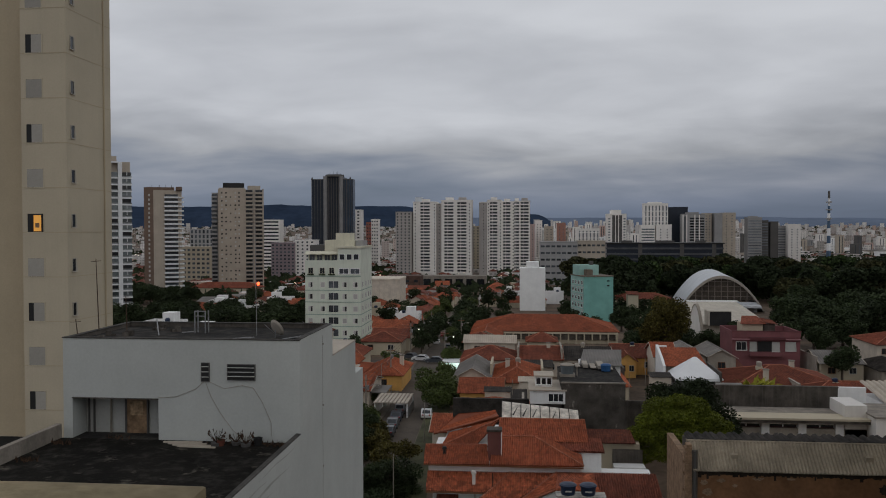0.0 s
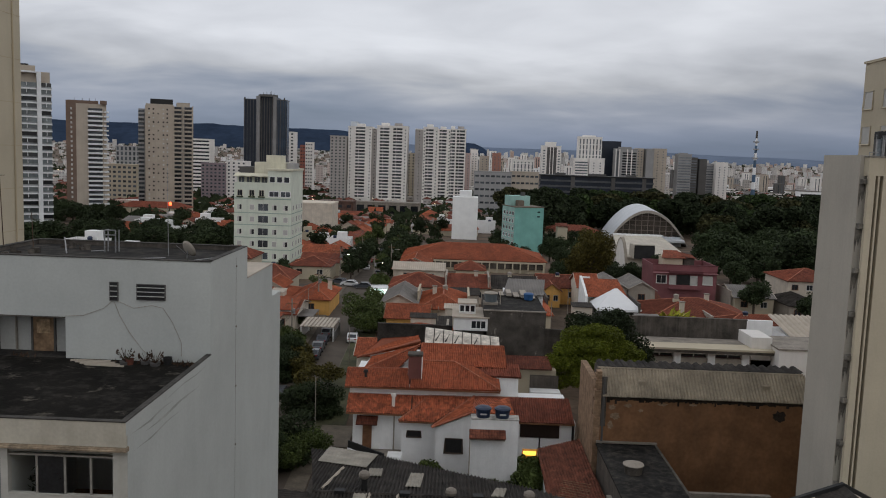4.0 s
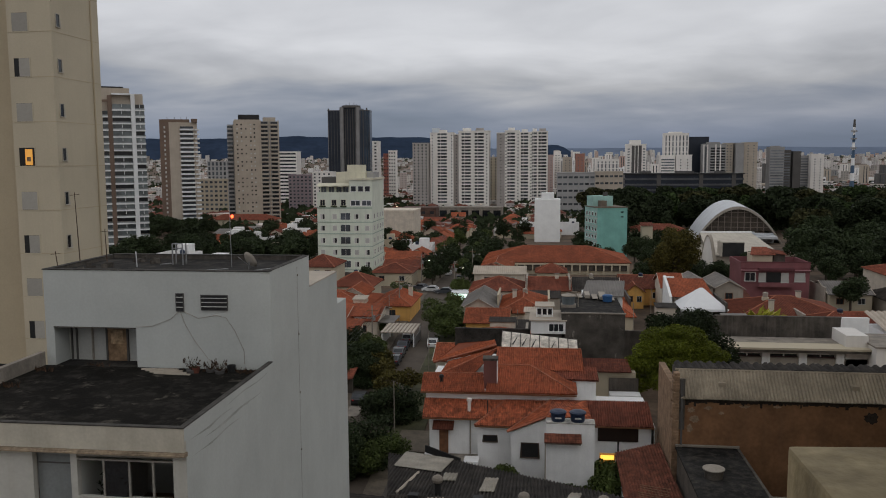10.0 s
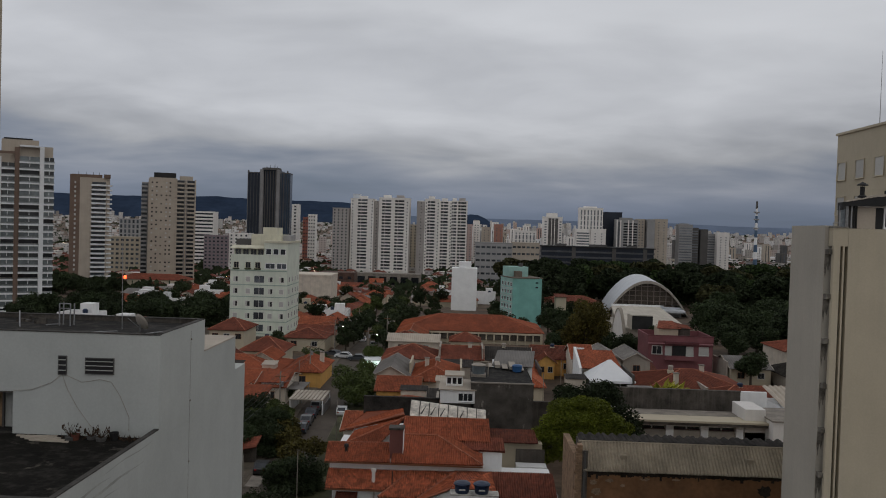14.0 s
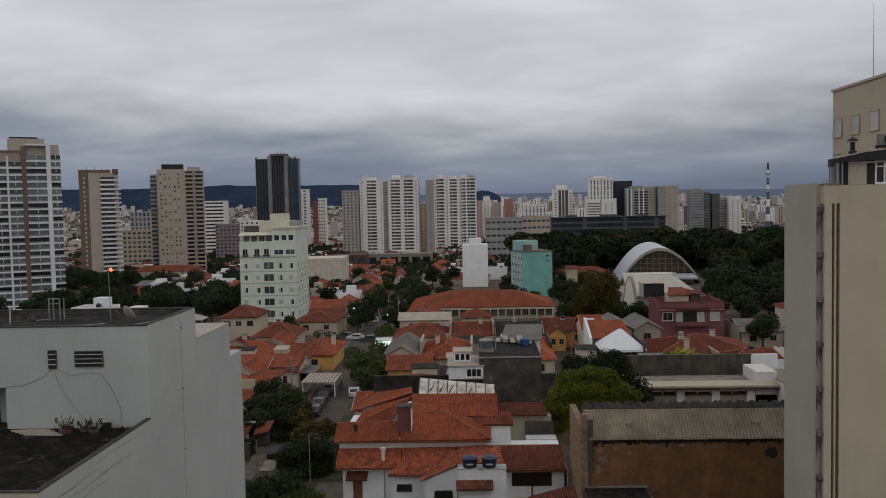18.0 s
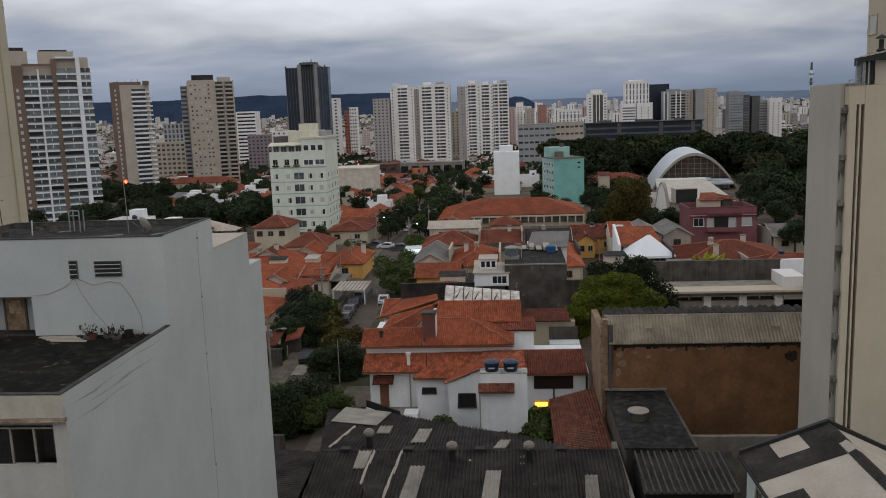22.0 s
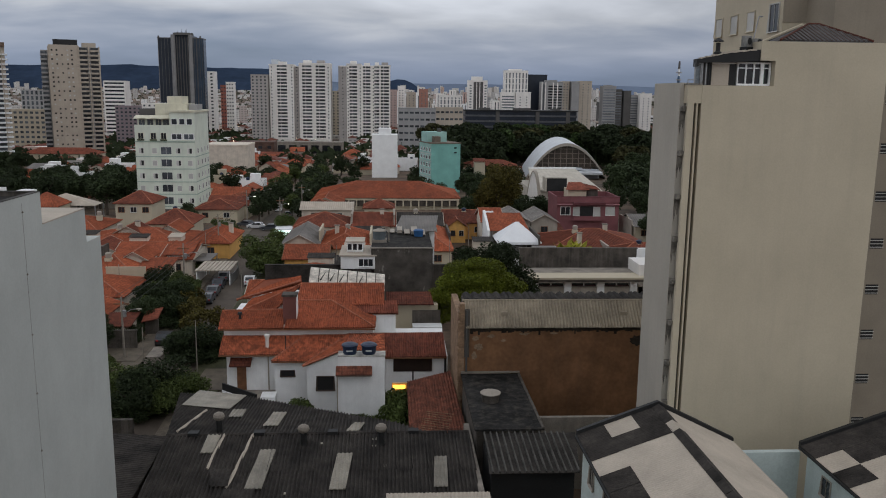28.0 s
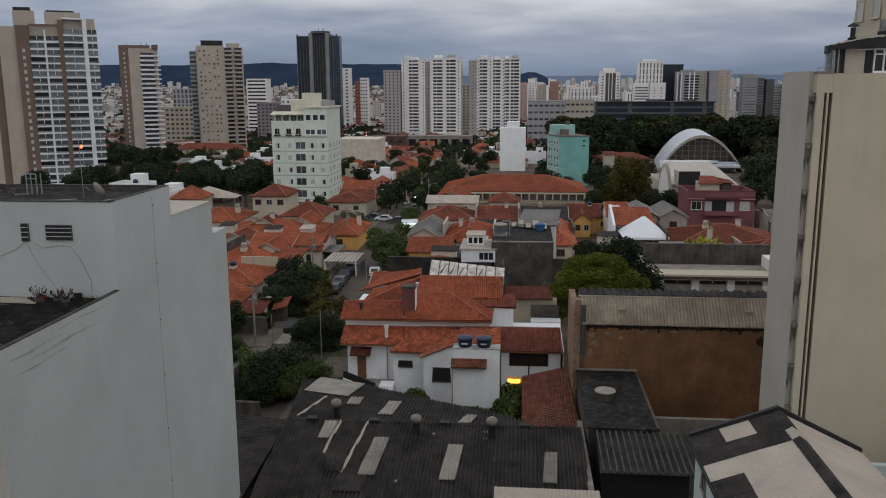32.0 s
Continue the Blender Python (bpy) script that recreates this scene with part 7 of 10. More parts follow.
for x, y, z, h in ((37.5, 150.0, 1.3, 1.3), (44.5, 158.5, 2.0, 0.9), (-47.0, 163.4, 1.5, 1.0), (-29.5, 166.0, 0.9, 0.9), (-8.0, 160.0, 1.4, 0.9), (0.5, 182.0, 1.6, 0.9)):
    t = thing("roof_chimney", "short pale chimney standing on a tile roof", "chimney", (x, y, z - 1.5), group="chimneys")
    part("shaft", Mesh().box(-0.4, 0.4, -0.4, 0.4, 0, 1.5 + h), M_HOUSE, t)
    part("cap", Mesh().box(-0.52, 0.52, -0.52, 0.52, 1.5 + h, 1.62 + h), M_CONC, t)
house(62.5, 69, 244, 252, -3.0, 2.2, "hip", "x", M_CREAM2, M_TILEBROWN, wins=2, label="low house with a brown tile roof before the hall")
house(33, 58, 352, 366, -2.5, 2.6, "hip", "x", M_CREAM2, M_TILEBROWN, wins=5, label="long low building with a brown tile roof by the park")
house(36.0, 40.0, 330, 336, 1.6, 0.8, "shed", "x", M_CREAM2, M_TILEBROWN, wins=0, label="narrow beige stair tower by the park")

# party walls, tanks and sheds squeezed between the houses
rq = random.Random(44)
for x, y, w, d, z in ((-47.0, 140, 0.3, 12, 1.2), (-38.6, 128.4, 6, 0.3, 0.6), (-11.0, 160, 0.3, 9, 1.9), (-1.4, 160, 0.3, 11, 1.4),
                      (-5.0, 128, 0.3, 8, 1.3), (3.2, 182, 0.3, 10, 1.9), (14.0, 165, 0.3, 12, 0.9), (-6.0, 182, 0.3, 9, 2.0), (30.8, 160, 0.3, 12, 1.2), (42, 150, 0.3, 8, 0.8), (56.0, 184, 0.3, 10, 0.6)):
    solo("party_wall", Mesh().box(-w / 2, w / 2, -d / 2, d / 2, 0, z - GROUND).box(-w / 2 - 0.04, w / 2 + 0.04, -d / 2 - 0.04, d / 2 + 0.04, z - GROUND + 0.004, z - GROUND + 0.1), (M_GREYWALL, M_DIRTY, M_CREAM2)[rq.randrange(3)], "weathered party wall between the houses", "wall", (x, y, GROUND), group="party walls")
for x, y, z, tall in ((-43, 134, 1.2, 1), (-40, 120, 1.2, 0), (-50, 162, 1.5, 1), (-6, 162, 1.6, 1), (11, 160, 1.3, 1), (8, 183, 1.8, 1), (19, 186, 1.9, 0), (38, 156, 2.4, 1), (47, 144, 1.9, 0), (-60, 180, 1.4, 1), (-46, 188, 1.7, 0)):
    t = thing("roof_tank", "grey water tank standing on a house roof", "water tank", (x, y, z - 1.3), group="roof tanks")
    t.scale = (0.75, 0.75, 0.85)
    part("base", Mesh().box(-0.7, 0.7, -0.7, 0.7, 0, 1.3), M_CREAM2, t)
    part("tank", Mesh().lathe(0, 0, [(0, 1.3), (0.6, 1.3), (0.7, 1.9 + 0.3 * tall), (0.3, 2.1 + 0.3 * tall), (0, 2.12 + 0.3 * tall)], 12), M_GREYWALL if tall else M_TANK, t, smooth=True)
for x, y, w, d, z, m in ((-34.5, 151, 3, 4, -1.6, M_METALROOF), (-32.8, 122, 3, 5, -1.7, M_FIBRE), (-52, 150, 6, 4, -1.0, M_FIBRE), (-6.5, 140, 4, 6, -1.0, M_FIBRE), (3, 138, 6, 7, -0.6, M_FIBRE), (-3, 172, 8, 5, -0.8, M_FIBRE), (-16, 172, 4, 4, -1.0, M_TILEBROWN), (24, 150, 6, 6, -1.2, M_FIBRE), (36, 176, 7, 6, -0.8, M_TILEBROWN)):
    t = thing("yard_shed", "low yard shed with a ribbed lean-to roof", "shed", (x, y, GROUND), group="yard sheds")
    part("wall", Mesh().box(-w / 2, w / 2, -d / 2, d / 2, 0, z - GROUND), M_WHITE2 if rq.random() < 0.5 else M_GREYWALL, t)
    part("roof", Mesh().sheet([(-w / 2 - 0.2, -d / 2 - 0.2, z - GROUND), (w / 2 + 0.2, -d / 2 - 0.2, z - GROUND), (w / 2 + 0.2, d / 2 + 0.2, z - GROUND + 0.7), (-w / 2 - 0.2, d / 2 + 0.2, z - GROUND + 0.7)], 0.4, 0.07, 0.05), m, t)

# ---- trees ----


def crown_mesh(name, seed, lobes, leaves, size, m):
    """Leaf clumps scattered in the outer shell of several lobes."""
    rnd = random.Random(seed)
    b = Mesh()
    for cx, cy, cz, r, h in lobes:
        for _ in range(int(leaves * r * r)):
            u, v = rnd.uniform(-1, 1), rnd.uniform(0, math.tau)
            s = math.sqrt(1 - u * u)
            k = rnd.uniform(0.55, 1.06)
            p = Vector((cx + r * k * s * math.cos(v), cy + r * k * s * math.sin(v), cz + h * k * u))
            a = Vector((rnd.uniform(-1, 1), rnd.uniform(-1, 1), rnd.uniform(-0.5, 0.5))).normalized()
            c = a.cross(Vector((rnd.uniform(-1, 1), rnd.uniform(-1, 1), rnd.uniform(-1, 1)))).normalized()
            L, w = size * rnd.uniform(0.6, 1.4), size * rnd.uniform(0.35, 0.7)
            d = Vector((0, 0, -0.25 * L))
            b.face([p - a * L, p + c * w, p + a * L + d, p - c * w])
    return b.data(name, [m])


def trunk_mesh(seed, h, r, spread):
    rnd = random.Random(seed)
    b = Mesh()
    b.tube((0, 0, 0), (0.1, 0.05, h * 0.5), r, r * 0.75, 8)
    for k in range(6):
        a = k * 1.05 + rnd.uniform(-0.3, 0.3)
        z = h * rnd.uniform(0.38, 0.5)
        q = Vector((math.cos(a) * spread * 0.5, math.sin(a) * spread * 0.5, h * rnd.uniform(0.68, 0.8)))
        e = Vector((math.cos(a + 0.3) * spread * 0.85, math.sin(a + 0.3) * spread * 0.85, h * rnd.uniform(0.85, 1.0)))
        b.tube((0.08, 0.04, z), q, r * 0.5, r * 0.28, 6).tube(q, e, r * 0.28, r * 0.08, 5)
    return b.data("trunk", [M_BARK])


def lobes(seed, n, R, base, top):
    rnd = random.Random(seed)
    out = [(0, 0, (base + top) / 2, R * 0.62, (top - base) * 0.5)]
    for k in range(n):
        a = math.tau * k / n + rnd.uniform(-0.4, 0.4)
        d = R * rnd.uniform(0.42, 0.62)
        r = R * rnd.uniform(0.3, 0.48)
        out.append((d * math.cos(a), d * math.sin(a), rnd.uniform(base + r * 0.5, top - r * 0.7), r, r * rnd.uniform(0.65, 0.95)))
    return out


CROWNS = {
    "park": [crown_mesh("crown", s, lobes(s, 9, 5.2, 3.2, 10.5), 84, 0.38, M_LEAFDARK) for s in (1, 2, 3)],
    "street": [crown_mesh("crown", s, lobes(s, 7, 3.0, 2.0, 6.4), 330, 0.20, M_LEAF) for s in (11, 12)],
    "rust": [crown_mesh("crown", 21, lobes(21, 9, 5.6, 2.6, 9.6), 190, 0.26, M_LEAFRUST)],
    "shade": [crown_mesh("crown", s, lobes(s, 8, 3.2, 1.8, 6.8), 300, 0.2, M_LEAFDARK) for s in (51, 52, 53)],
    "avenue": [crown_mesh("crown", s, lobes(s, 8, 3.2, 1.8, 6.8), 110, 0.30, M_LEAFDARK) for s in (54, 55, 56)],
    "thicket": [crown_mesh("crown", s, lobes(s, 9, 3.2, 0.0, 4.6), 400, 0.15, m) for s, m in ((61, M_LEAF), (62, M_LEAFDARK))],
    "olive": [crown_mesh("crown", s, lobes(s, 7, 2.4, 1.0, 4.0), 170, 0.2, M_LEAFRUST) for s in (71, 72)],
    "bush": [crown_mesh("crown", s, lobes(s, 8, 2.6, 0.0, 2.8), 240, 0.22, M_LEAF) for s in (31, 32)],
}
TRUNKS = {"park": trunk_mesh(1, 9, 0.4, 3.6), "street": trunk_mesh(2, 5.6, 0.2, 2.0), "rust": trunk_mesh(3, 8, 0.4, 3.6), "bush": trunk_mesh(4, 2.2, 0.1, 1.2), "shade": trunk_mesh(5, 6.0, 0.24, 2.2), "avenue": trunk_mesh(9, 6.0, 0.24, 2.2), "thicket": trunk_mesh(6, 3.6, 0.14, 2.0), "olive": trunk_mesh(8, 3.6, 0.09, 1.6)}
WORDS = {"avenue": ("tree", "dark green tree along the far street"), "shade": ("tree", "dark green shade tree beside the street"), "thicket": ("bush", "tall dense dark green bush by the garden wall"), "olive": ("tree", "small spreading tree with olive leaves"), "park": ("tree", "dark green park tree with a dense crown"), "street": ("tree", "green street tree with a ragged crown"), "rust": ("tree", "broad tree with rusty olive leaves"), "bush": ("bush", "dense green bush beside the street")}


def tree(kind, x, y, s=1.0, z=None, seed=0, sq=1.0):
    word, label = WORDS[kind]
    t = thing(word, label, word, (x, y, ground_z(x, y) - 0.05 if z is None else z), seed * 57 % 360, group="trees" if word == "tree" else "bushes")
    t.scale = (s, s, s * sq)
    part("trunk", TRUNKS[kind], None, t)
    part("crown", CROWNS[kind][seed % len(CROWNS[kind])], None, t)
    return t


# the yellow-green tree by the brown warehouse and the dark one behind it
yt = thing("tree", "rounded tree with fresh yellow-green leaves", "tree", (12.6, 97.5, GROUND))
yt.scale = (1.1, 1.05, 1.03)
part("trunk", trunk_mesh(7, 9.5, 0.32, 3.6), None, yt)
part("crown", crown_mesh("crown", 41, [(0, 0, 8.4, 3.0, 1.8), (-2.6, -1.0, 7.5, 1.9, 1.3), (2.7, -0.9, 7.8, 1.9, 1.3), (0.2, -2.4, 7.6, 2.0, 1.3), (-1.3, 0.6, 10.2, 2.1, 1.25), (1.5, 0.2, 10.5, 2.0, 1.2), (0.1, -1.4, 9.6, 1.8, 1.0), (-2.6, -0.6, 9.0, 1.7, 1.0), (3.1, -0.4, 9.2, 1.7, 1.0), (-4.0, -1.0, 7.6, 1.4, 0.9), (4.2, -0.4, 7.6, 1.3, 0.9), (-4.9, -0.4, 6.3, 1.3, 0.9), (-3.6, -1.6, 5.4, 1.2, 0.9), (4.9, 0.2, 8.4, 1.1, 0.7), (-1.5, -2.2, 6.0, 1.5, 1.1), (2.2, -1.8, 6.3, 1.4, 1.0), (0.3, -0.4, 11.3, 1.3, 0.7)], 900, 0.13, M_LEAFLIGHT), None, yt)
dt = thing("tree", "dark green tree behind the yellow-green one", "tree", (16.4, 107, GROUND))
dt.scale = (1.15, 1.1, 1.16)
part("trunk", TRUNKS["street"], None, dt)
part("crown", crown_mesh("crown", 42, [(0, 0, 7.6, 3.3, 3.2), (-2.8, 0, 8.0, 2.2, 2.0), (2.6, -0.5, 5.8, 2.4, 2.4), (0.5, -1, 9.4, 1.9, 1.5), (3.8, -0.5, 4.2, 1.8, 1.9), (-3.6, 0.5, 9.0, 1.5, 1.2)], 420, 0.17, M_LEAFDARK), None, dt)

for i, (x, y, s, k) in enumerate(((-31.2, 117, 0.8, 1), (-28.2, 121, 0.85, 0), (-29.8, 113, 0.75, 0), (-31.2, 130, 0.6, 1), (-20.6, 181, 0.9, 0), (-33.6, 176, 0.8, 1),
                                     (-24.6, 226, 1.0, 0), (-23.5, 248, 1.0, 0), (-24.2, 262, 1.0, 1), (-25.5, 284, 1.3, 0), (-37, 292, 1.3, 1),
                                     (-26, 306, 1.3, 0), (-38, 318, 1.2, 1), (-27, 330, 1.3, 0), (-38, 352, 1.3, 1), (-28, 362, 1.3, 0), (-8, 286, 1.1, 0))):
    tree("street", x, y, s, seed=k + 2 * i)
for i, (x, y, s) in enumerate(((-24.6, 83.0, 0.85), (-21.2, 81.0, 1.15), (-18.6, 82.6, 0.8), (-22.6, 78.4, 0.95), (-20.0, 79.0, 0.85), (-27.4, 84.5, 0.6), (-20.9, 95.5, 1.0), (-22.6, 97.4, 0.8), (-19.0, 97.0, 0.75))):
    tree("thicket", x, y, s, seed=i if i < 6 else 1)
for i, (x, y, s) in enumerate(((-19.7, 143.0, 1.55), (-19.0, 152, 0.9), (-32.4, 146.5, 0.6), (-21.0, 172, 0.8), (-32.6, 182, 0.8))):
    tree("thicket", x, y, s, seed=2 * i)
for x, y, s in ((-28.6, 110.6, 0.95), (-27.2, 112.6, 0.8), (-29.8, 111.8, 0.9), (-31.6, 103.4, 0.55), (-30.4, 104.2, 0.5)):
    tree("thicket", x, y, s, seed=1)
for i, (x, y, s) in enumerate(((-22.6, 104.5, 1.0), (-20.6, 108.5, 0.9), (-24.2, 110.5, 1.0), (-21.8, 101.8, 0.8), (-26.4, 121.5, 0.8), (-25.4, 117.0, 0.7), (-26.9, 116.5, 0.95), (-25.8, 112.8, 0.8))):
    tree("olive", x, y, s, seed=i)
for i, (x, y, s) in enumerate(((-30.6, 108.5, 0.7), (-29.2, 113.5, 0.8), (-31.4, 115, 0.75), (-33.2, 99.5, 0.7), (-32.6, 92.5, 0.8), (-28.0, 118.5, 0.75), (-33.0, 126, 0.8),
                               (-40.5, 235, 0.8), (-22.4, 236, 1.1), (-24.6, 258, 1.1), (-25.5, 276, 1.2), (-22.0, 285, 1.5), (-27.5, 296, 1.4), (-20.0, 300, 1.4), (-25, 312, 1.5), (-28, 326, 1.4),
                               (-55, 300, 1.3), (-50, 318, 1.4), (-58, 330, 1.3), (-12, 300, 1.2), (16, 292, 1.1), (20, 284, 1.0), (12, 306, 1.2), (34, 338, 1.5), (41, 336, 1.4), (48, 340, 1.5), (55, 346, 1.4), (29, 345, 1.3), (-62, 290, 1.2), (-66, 262, 1.2), (-70, 344, 1.4), (-40, 372, 1.4), (-30, 384, 1.5), (-14, 366, 1.3), (-48, 350, 1.2), (-20, 212, 0.8), (-46, 196.5, 0.7), (13, 348, 1.3), (-22, 408, 1.6), (-44, 412, 1.6), (-60, 420, 1.5), (-12, 420, 1.5))):
    tree("shade" if y < 150 else "avenue", x, y, s, seed=i)
for i, (x, y, s) in enumerate(((-30.9, 95, 0.5), (-31.4, 91, 0.6), (-28.6, 124.5, 0.7), (-28.8, 129.0, 0.6), (-29.2, 133.0, 0.55), (-27.9, 120.5, 0.7))):
    tree("bush", x, y, s, seed=i)
for i, (x, y, s) in enumerate(((-31.2, 212, 1.0), (-32.0, 222, 1.2), (-31.5, 231, 1.0), (-32.6, 243, 1.2), (-33.0, 256, 1.2), (-32.8, 268, 1.2), (-22.5, 222, 0.8), (-23.6, 270, 1.1), (-33.5, 282, 1.2), (-47.5, 206, 0.8), (-34.0, 186.5, 0.55))):
    tree("avenue", x, y, s, seed=i)
tree("rust", 29.0, 203.5, 1.12, seed=0, sq=1.42)
for i, (x, y, s) in enumerate(((36.5, 210, 0.62), (40.0, 212, 0.66), (43.0, 213, 0.58))):
    tree("park", x, y, s, seed=i)
tree("rust", 26.0, 213, 0.75, seed=1)
for i, (x, y, s) in enumerate(((30, 262, 0.8), (36, 275, 0.85), (41, 300, 0.9), (30, 300, 0.9), (46, 316, 0.9), (36, 318, 0.8), (41, 258, 0.7), (33, 238, 0.7), (38, 228, 0.65))):
    tree("park", x, y, s, seed=i)
for i, (x, y, s) in enumerate(((22.5, 206, 0.7), (28.0, 206.5, 0.62), (34.0, 207, 0.6), (64, 225, 0.85), (69, 214, 0.75), (73, 228, 0.95), (59.0, 256, 0.7), (50.5, 240, 0.45), (76, 240, 1.0), (82, 228, 0.9), (86, 246, 1.1))):
    tree("park", x, y, s, seed=i)
rnd = random.Random(12)
park = []
for j in range(15):
    y = 238 + 24 * j
    x0, x1 = (40 if y < 300 else 16) + 0.02 * y, 74 + 0.36 * y
    n = int((x1 - x0) / 10)
    for k in range(n):
        x = x0 + (x1 - x0) * (k + rnd.uniform(0.1, 0.9)) / n
        yy = y + rnd.uniform(-11, 11)
        if abs(x - 46) < 14 and yy < 258 or abs(x - 24) < 13 and 305 < yy < 340 or abs(x) < 16 and 385 < yy < 420 or 0.14 < (x - 1) / yy < 0.285 and yy < 402 or 58 < x < 122 and 393 < yy < 472 or abs(x - 46) < 16 and 324 < yy < 374:
            continue
        park.append((x, yy, rnd.uniform(1.0, 1.6)))
for i, (x, y, s) in enumerate(park):
    if y < 345:
        tree("park", x, y, s, seed=i)
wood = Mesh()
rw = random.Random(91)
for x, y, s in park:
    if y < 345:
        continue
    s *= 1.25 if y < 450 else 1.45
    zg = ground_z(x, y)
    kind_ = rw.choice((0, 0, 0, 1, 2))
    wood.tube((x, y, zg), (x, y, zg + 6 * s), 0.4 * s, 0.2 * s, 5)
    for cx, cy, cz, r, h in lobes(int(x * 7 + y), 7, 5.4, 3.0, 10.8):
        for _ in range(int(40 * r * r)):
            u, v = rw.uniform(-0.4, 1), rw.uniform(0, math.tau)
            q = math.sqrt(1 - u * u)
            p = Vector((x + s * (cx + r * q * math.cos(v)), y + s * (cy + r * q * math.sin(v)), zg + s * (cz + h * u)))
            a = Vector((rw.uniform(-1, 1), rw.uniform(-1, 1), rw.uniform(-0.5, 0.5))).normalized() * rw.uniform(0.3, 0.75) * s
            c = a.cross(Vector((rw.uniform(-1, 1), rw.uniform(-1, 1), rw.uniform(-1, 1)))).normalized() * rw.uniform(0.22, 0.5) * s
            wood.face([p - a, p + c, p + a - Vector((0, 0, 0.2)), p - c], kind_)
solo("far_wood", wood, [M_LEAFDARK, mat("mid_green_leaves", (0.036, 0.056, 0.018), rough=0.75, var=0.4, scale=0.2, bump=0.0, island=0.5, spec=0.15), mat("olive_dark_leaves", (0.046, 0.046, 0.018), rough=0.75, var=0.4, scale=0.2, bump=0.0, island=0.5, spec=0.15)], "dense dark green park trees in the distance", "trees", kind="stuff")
for j, (x, y) in enumerate(((74, 166), (80, 178), (88, 170), (92, 186), (96, 206), (84, 216), (104, 190), (60, 176), (66, 160))):
    tree("park", x, y, rnd.uniform(0.55, 0.85), seed=j)
for i in range(64):
    x, y = rnd.uniform(-150, -66), rnd.uniform(222, 330)
    if x > -72 and y < 245 or -185 < x < -140 and 268 < y < 300:
        continue
    tree("park", x, y, rnd.uniform(0.75, 1.1), seed=i)
for i in range(16):
    tree("park", rnd.uniform(-230, -150), rnd.uniform(330, 440), rnd.uniform(0.8, 1.2), seed=i)
rt_ = random.Random(52)
for i in range(34):
    y = rt_.uniform(300, 470)
    x = rt_.uniform(-0.40, -0.285) * y
    if not (-235 < x < -150 and y > 430):
        tree("avenue", x, y, rt_.uniform(1.0, 1.5), seed=i)
for i in range(9):
    tree("avenue", -84 + 3.4 * i, 360 + rt_.uniform(-3, 3), rt_.uniform(0.75, 1.1), seed=i)
# banana-like yellow plant on a terrace
yp = thing("terrace_plant", "yellow-green leafy plant on a terrace", "plant", (35.4, 147.2, -1.2))
b = Mesh()
rnd = random.Random(5)
for k in range(80):
    a, L = rnd.uniform(0, math.tau), rnd.uniform(1.6, 3.4)
    p = Vector((rnd.uniform(-2.4, 2.4), rnd.uniform(-0.7, 0.7), rnd.uniform(0.3, 1.2)))
    q = p + Vector((math.cos(a) * L * 0.7, math.sin(a) * L * 0.3, L * rnd.uniform(0.2, 0.8)))
    c = Vector((-math.sin(a), math.cos(a), 0.2)) * 0.30
    b.face([p, (p + q) / 2 + c, q, (p + q) / 2 - c])
part("leaves", b, mat("yellow_leaves", (0.30, 0.29, 0.03), var=0.3, bump=0, island=0.4), yp)
part("planter", Mesh().box(-2.6, 2.6, -0.8, 0.8, 0, 0.4), M_CONC, yp)
solo("terrace_slab", Mesh().box(31, 48, 146.6, 153.4, GROUND, -1.2), M_CONC, "grey terrace below the brown roof", "terrace", kind="structure")
for k, (x, y, s) in enumerate(((-5.6, 72.4, 0.55), (-3.2, 70.2, 0.5), (-0.6, 70.0, 0.5), (1.2, 69.9, 0.45), (3.3, 71.8, 0.85), (3.0, 70.0, 0.75), (-1.9, 70.1, 0.4))):
    tree("bush", x, y, s, z=-2.4 if k else -2.0, seed=k, sq=1.35)
    solo("planter_bed", Mesh().box(-0.8, 0.8, -0.8, 0.8, 0, 1.7), M_EARTH, "raised earth bed below a shrub", "planter", (x, y, GROUND), group="earth beds")
# verge of rough grass along the street
b = strip(85, 150, 3.5, 7.2, 0.19, 6)
solo("grass_verge", b, M_GRASS, "rough grass verge along the pavement", "grass", kind="stuff")
solo("driveway", Mesh().box(-18.8, -15.0, 85.5, 92.5, GROUND, GROUND + 0.22), M_PAVE, "pale concrete drive beside the white house", "driveway", kind="structure")
solo("driveway", Mesh().box(-33, -27.5, 95.5, 101.5, GROUND, GROUND + 0.22), M_PAVE, "pale concrete drive by the street", "driveway", kind="structure")
solo("garden_wall", Mesh().box(-26.5, -25.9, 66, 82, GROUND, -1.2).box(-25.9, -21.0, 72.6, 73.1, GROUND, -1.9), M_DIRTY, "stained garden wall behind the sheds", "wall", kind="structure")
solo("driveway", Mesh().box(-28.4, -25.2, 97.2, 101.6, GROUND - 0.2, GROUND + 0.13), M_CONC, "pale concrete driveway beside the street", "driveway", kind="structure")
solo("boundary_wall", Mesh().box(-33.6, -28.9, 100.6, 100.9, GROUND, -1.6).box(-33.7, -28.8, 100.55, 100.95, -1.595, -1.5), M_DIRTY, "dark low boundary wall with a pale coping", "wall", kind="structure")
ll = thing("gate_roof", "small red tiled roof over a gate", "gate", (-28.9, 107.0, GROUND))
part("roof", Mesh().sheet([(-1.0, -1.0, 2.0), (1.1, -0.7, 2.4), (1.4, 1.1, 3.5), (-0.8, 0.9, 3.0)], 0.25, 0.05, 0.06), M_TILEBROWN, ll)
part("wall", Mesh().box(-0.8, 0.9, 0.0, 0.3, 0, 2.1), M_DIRTY, ll)
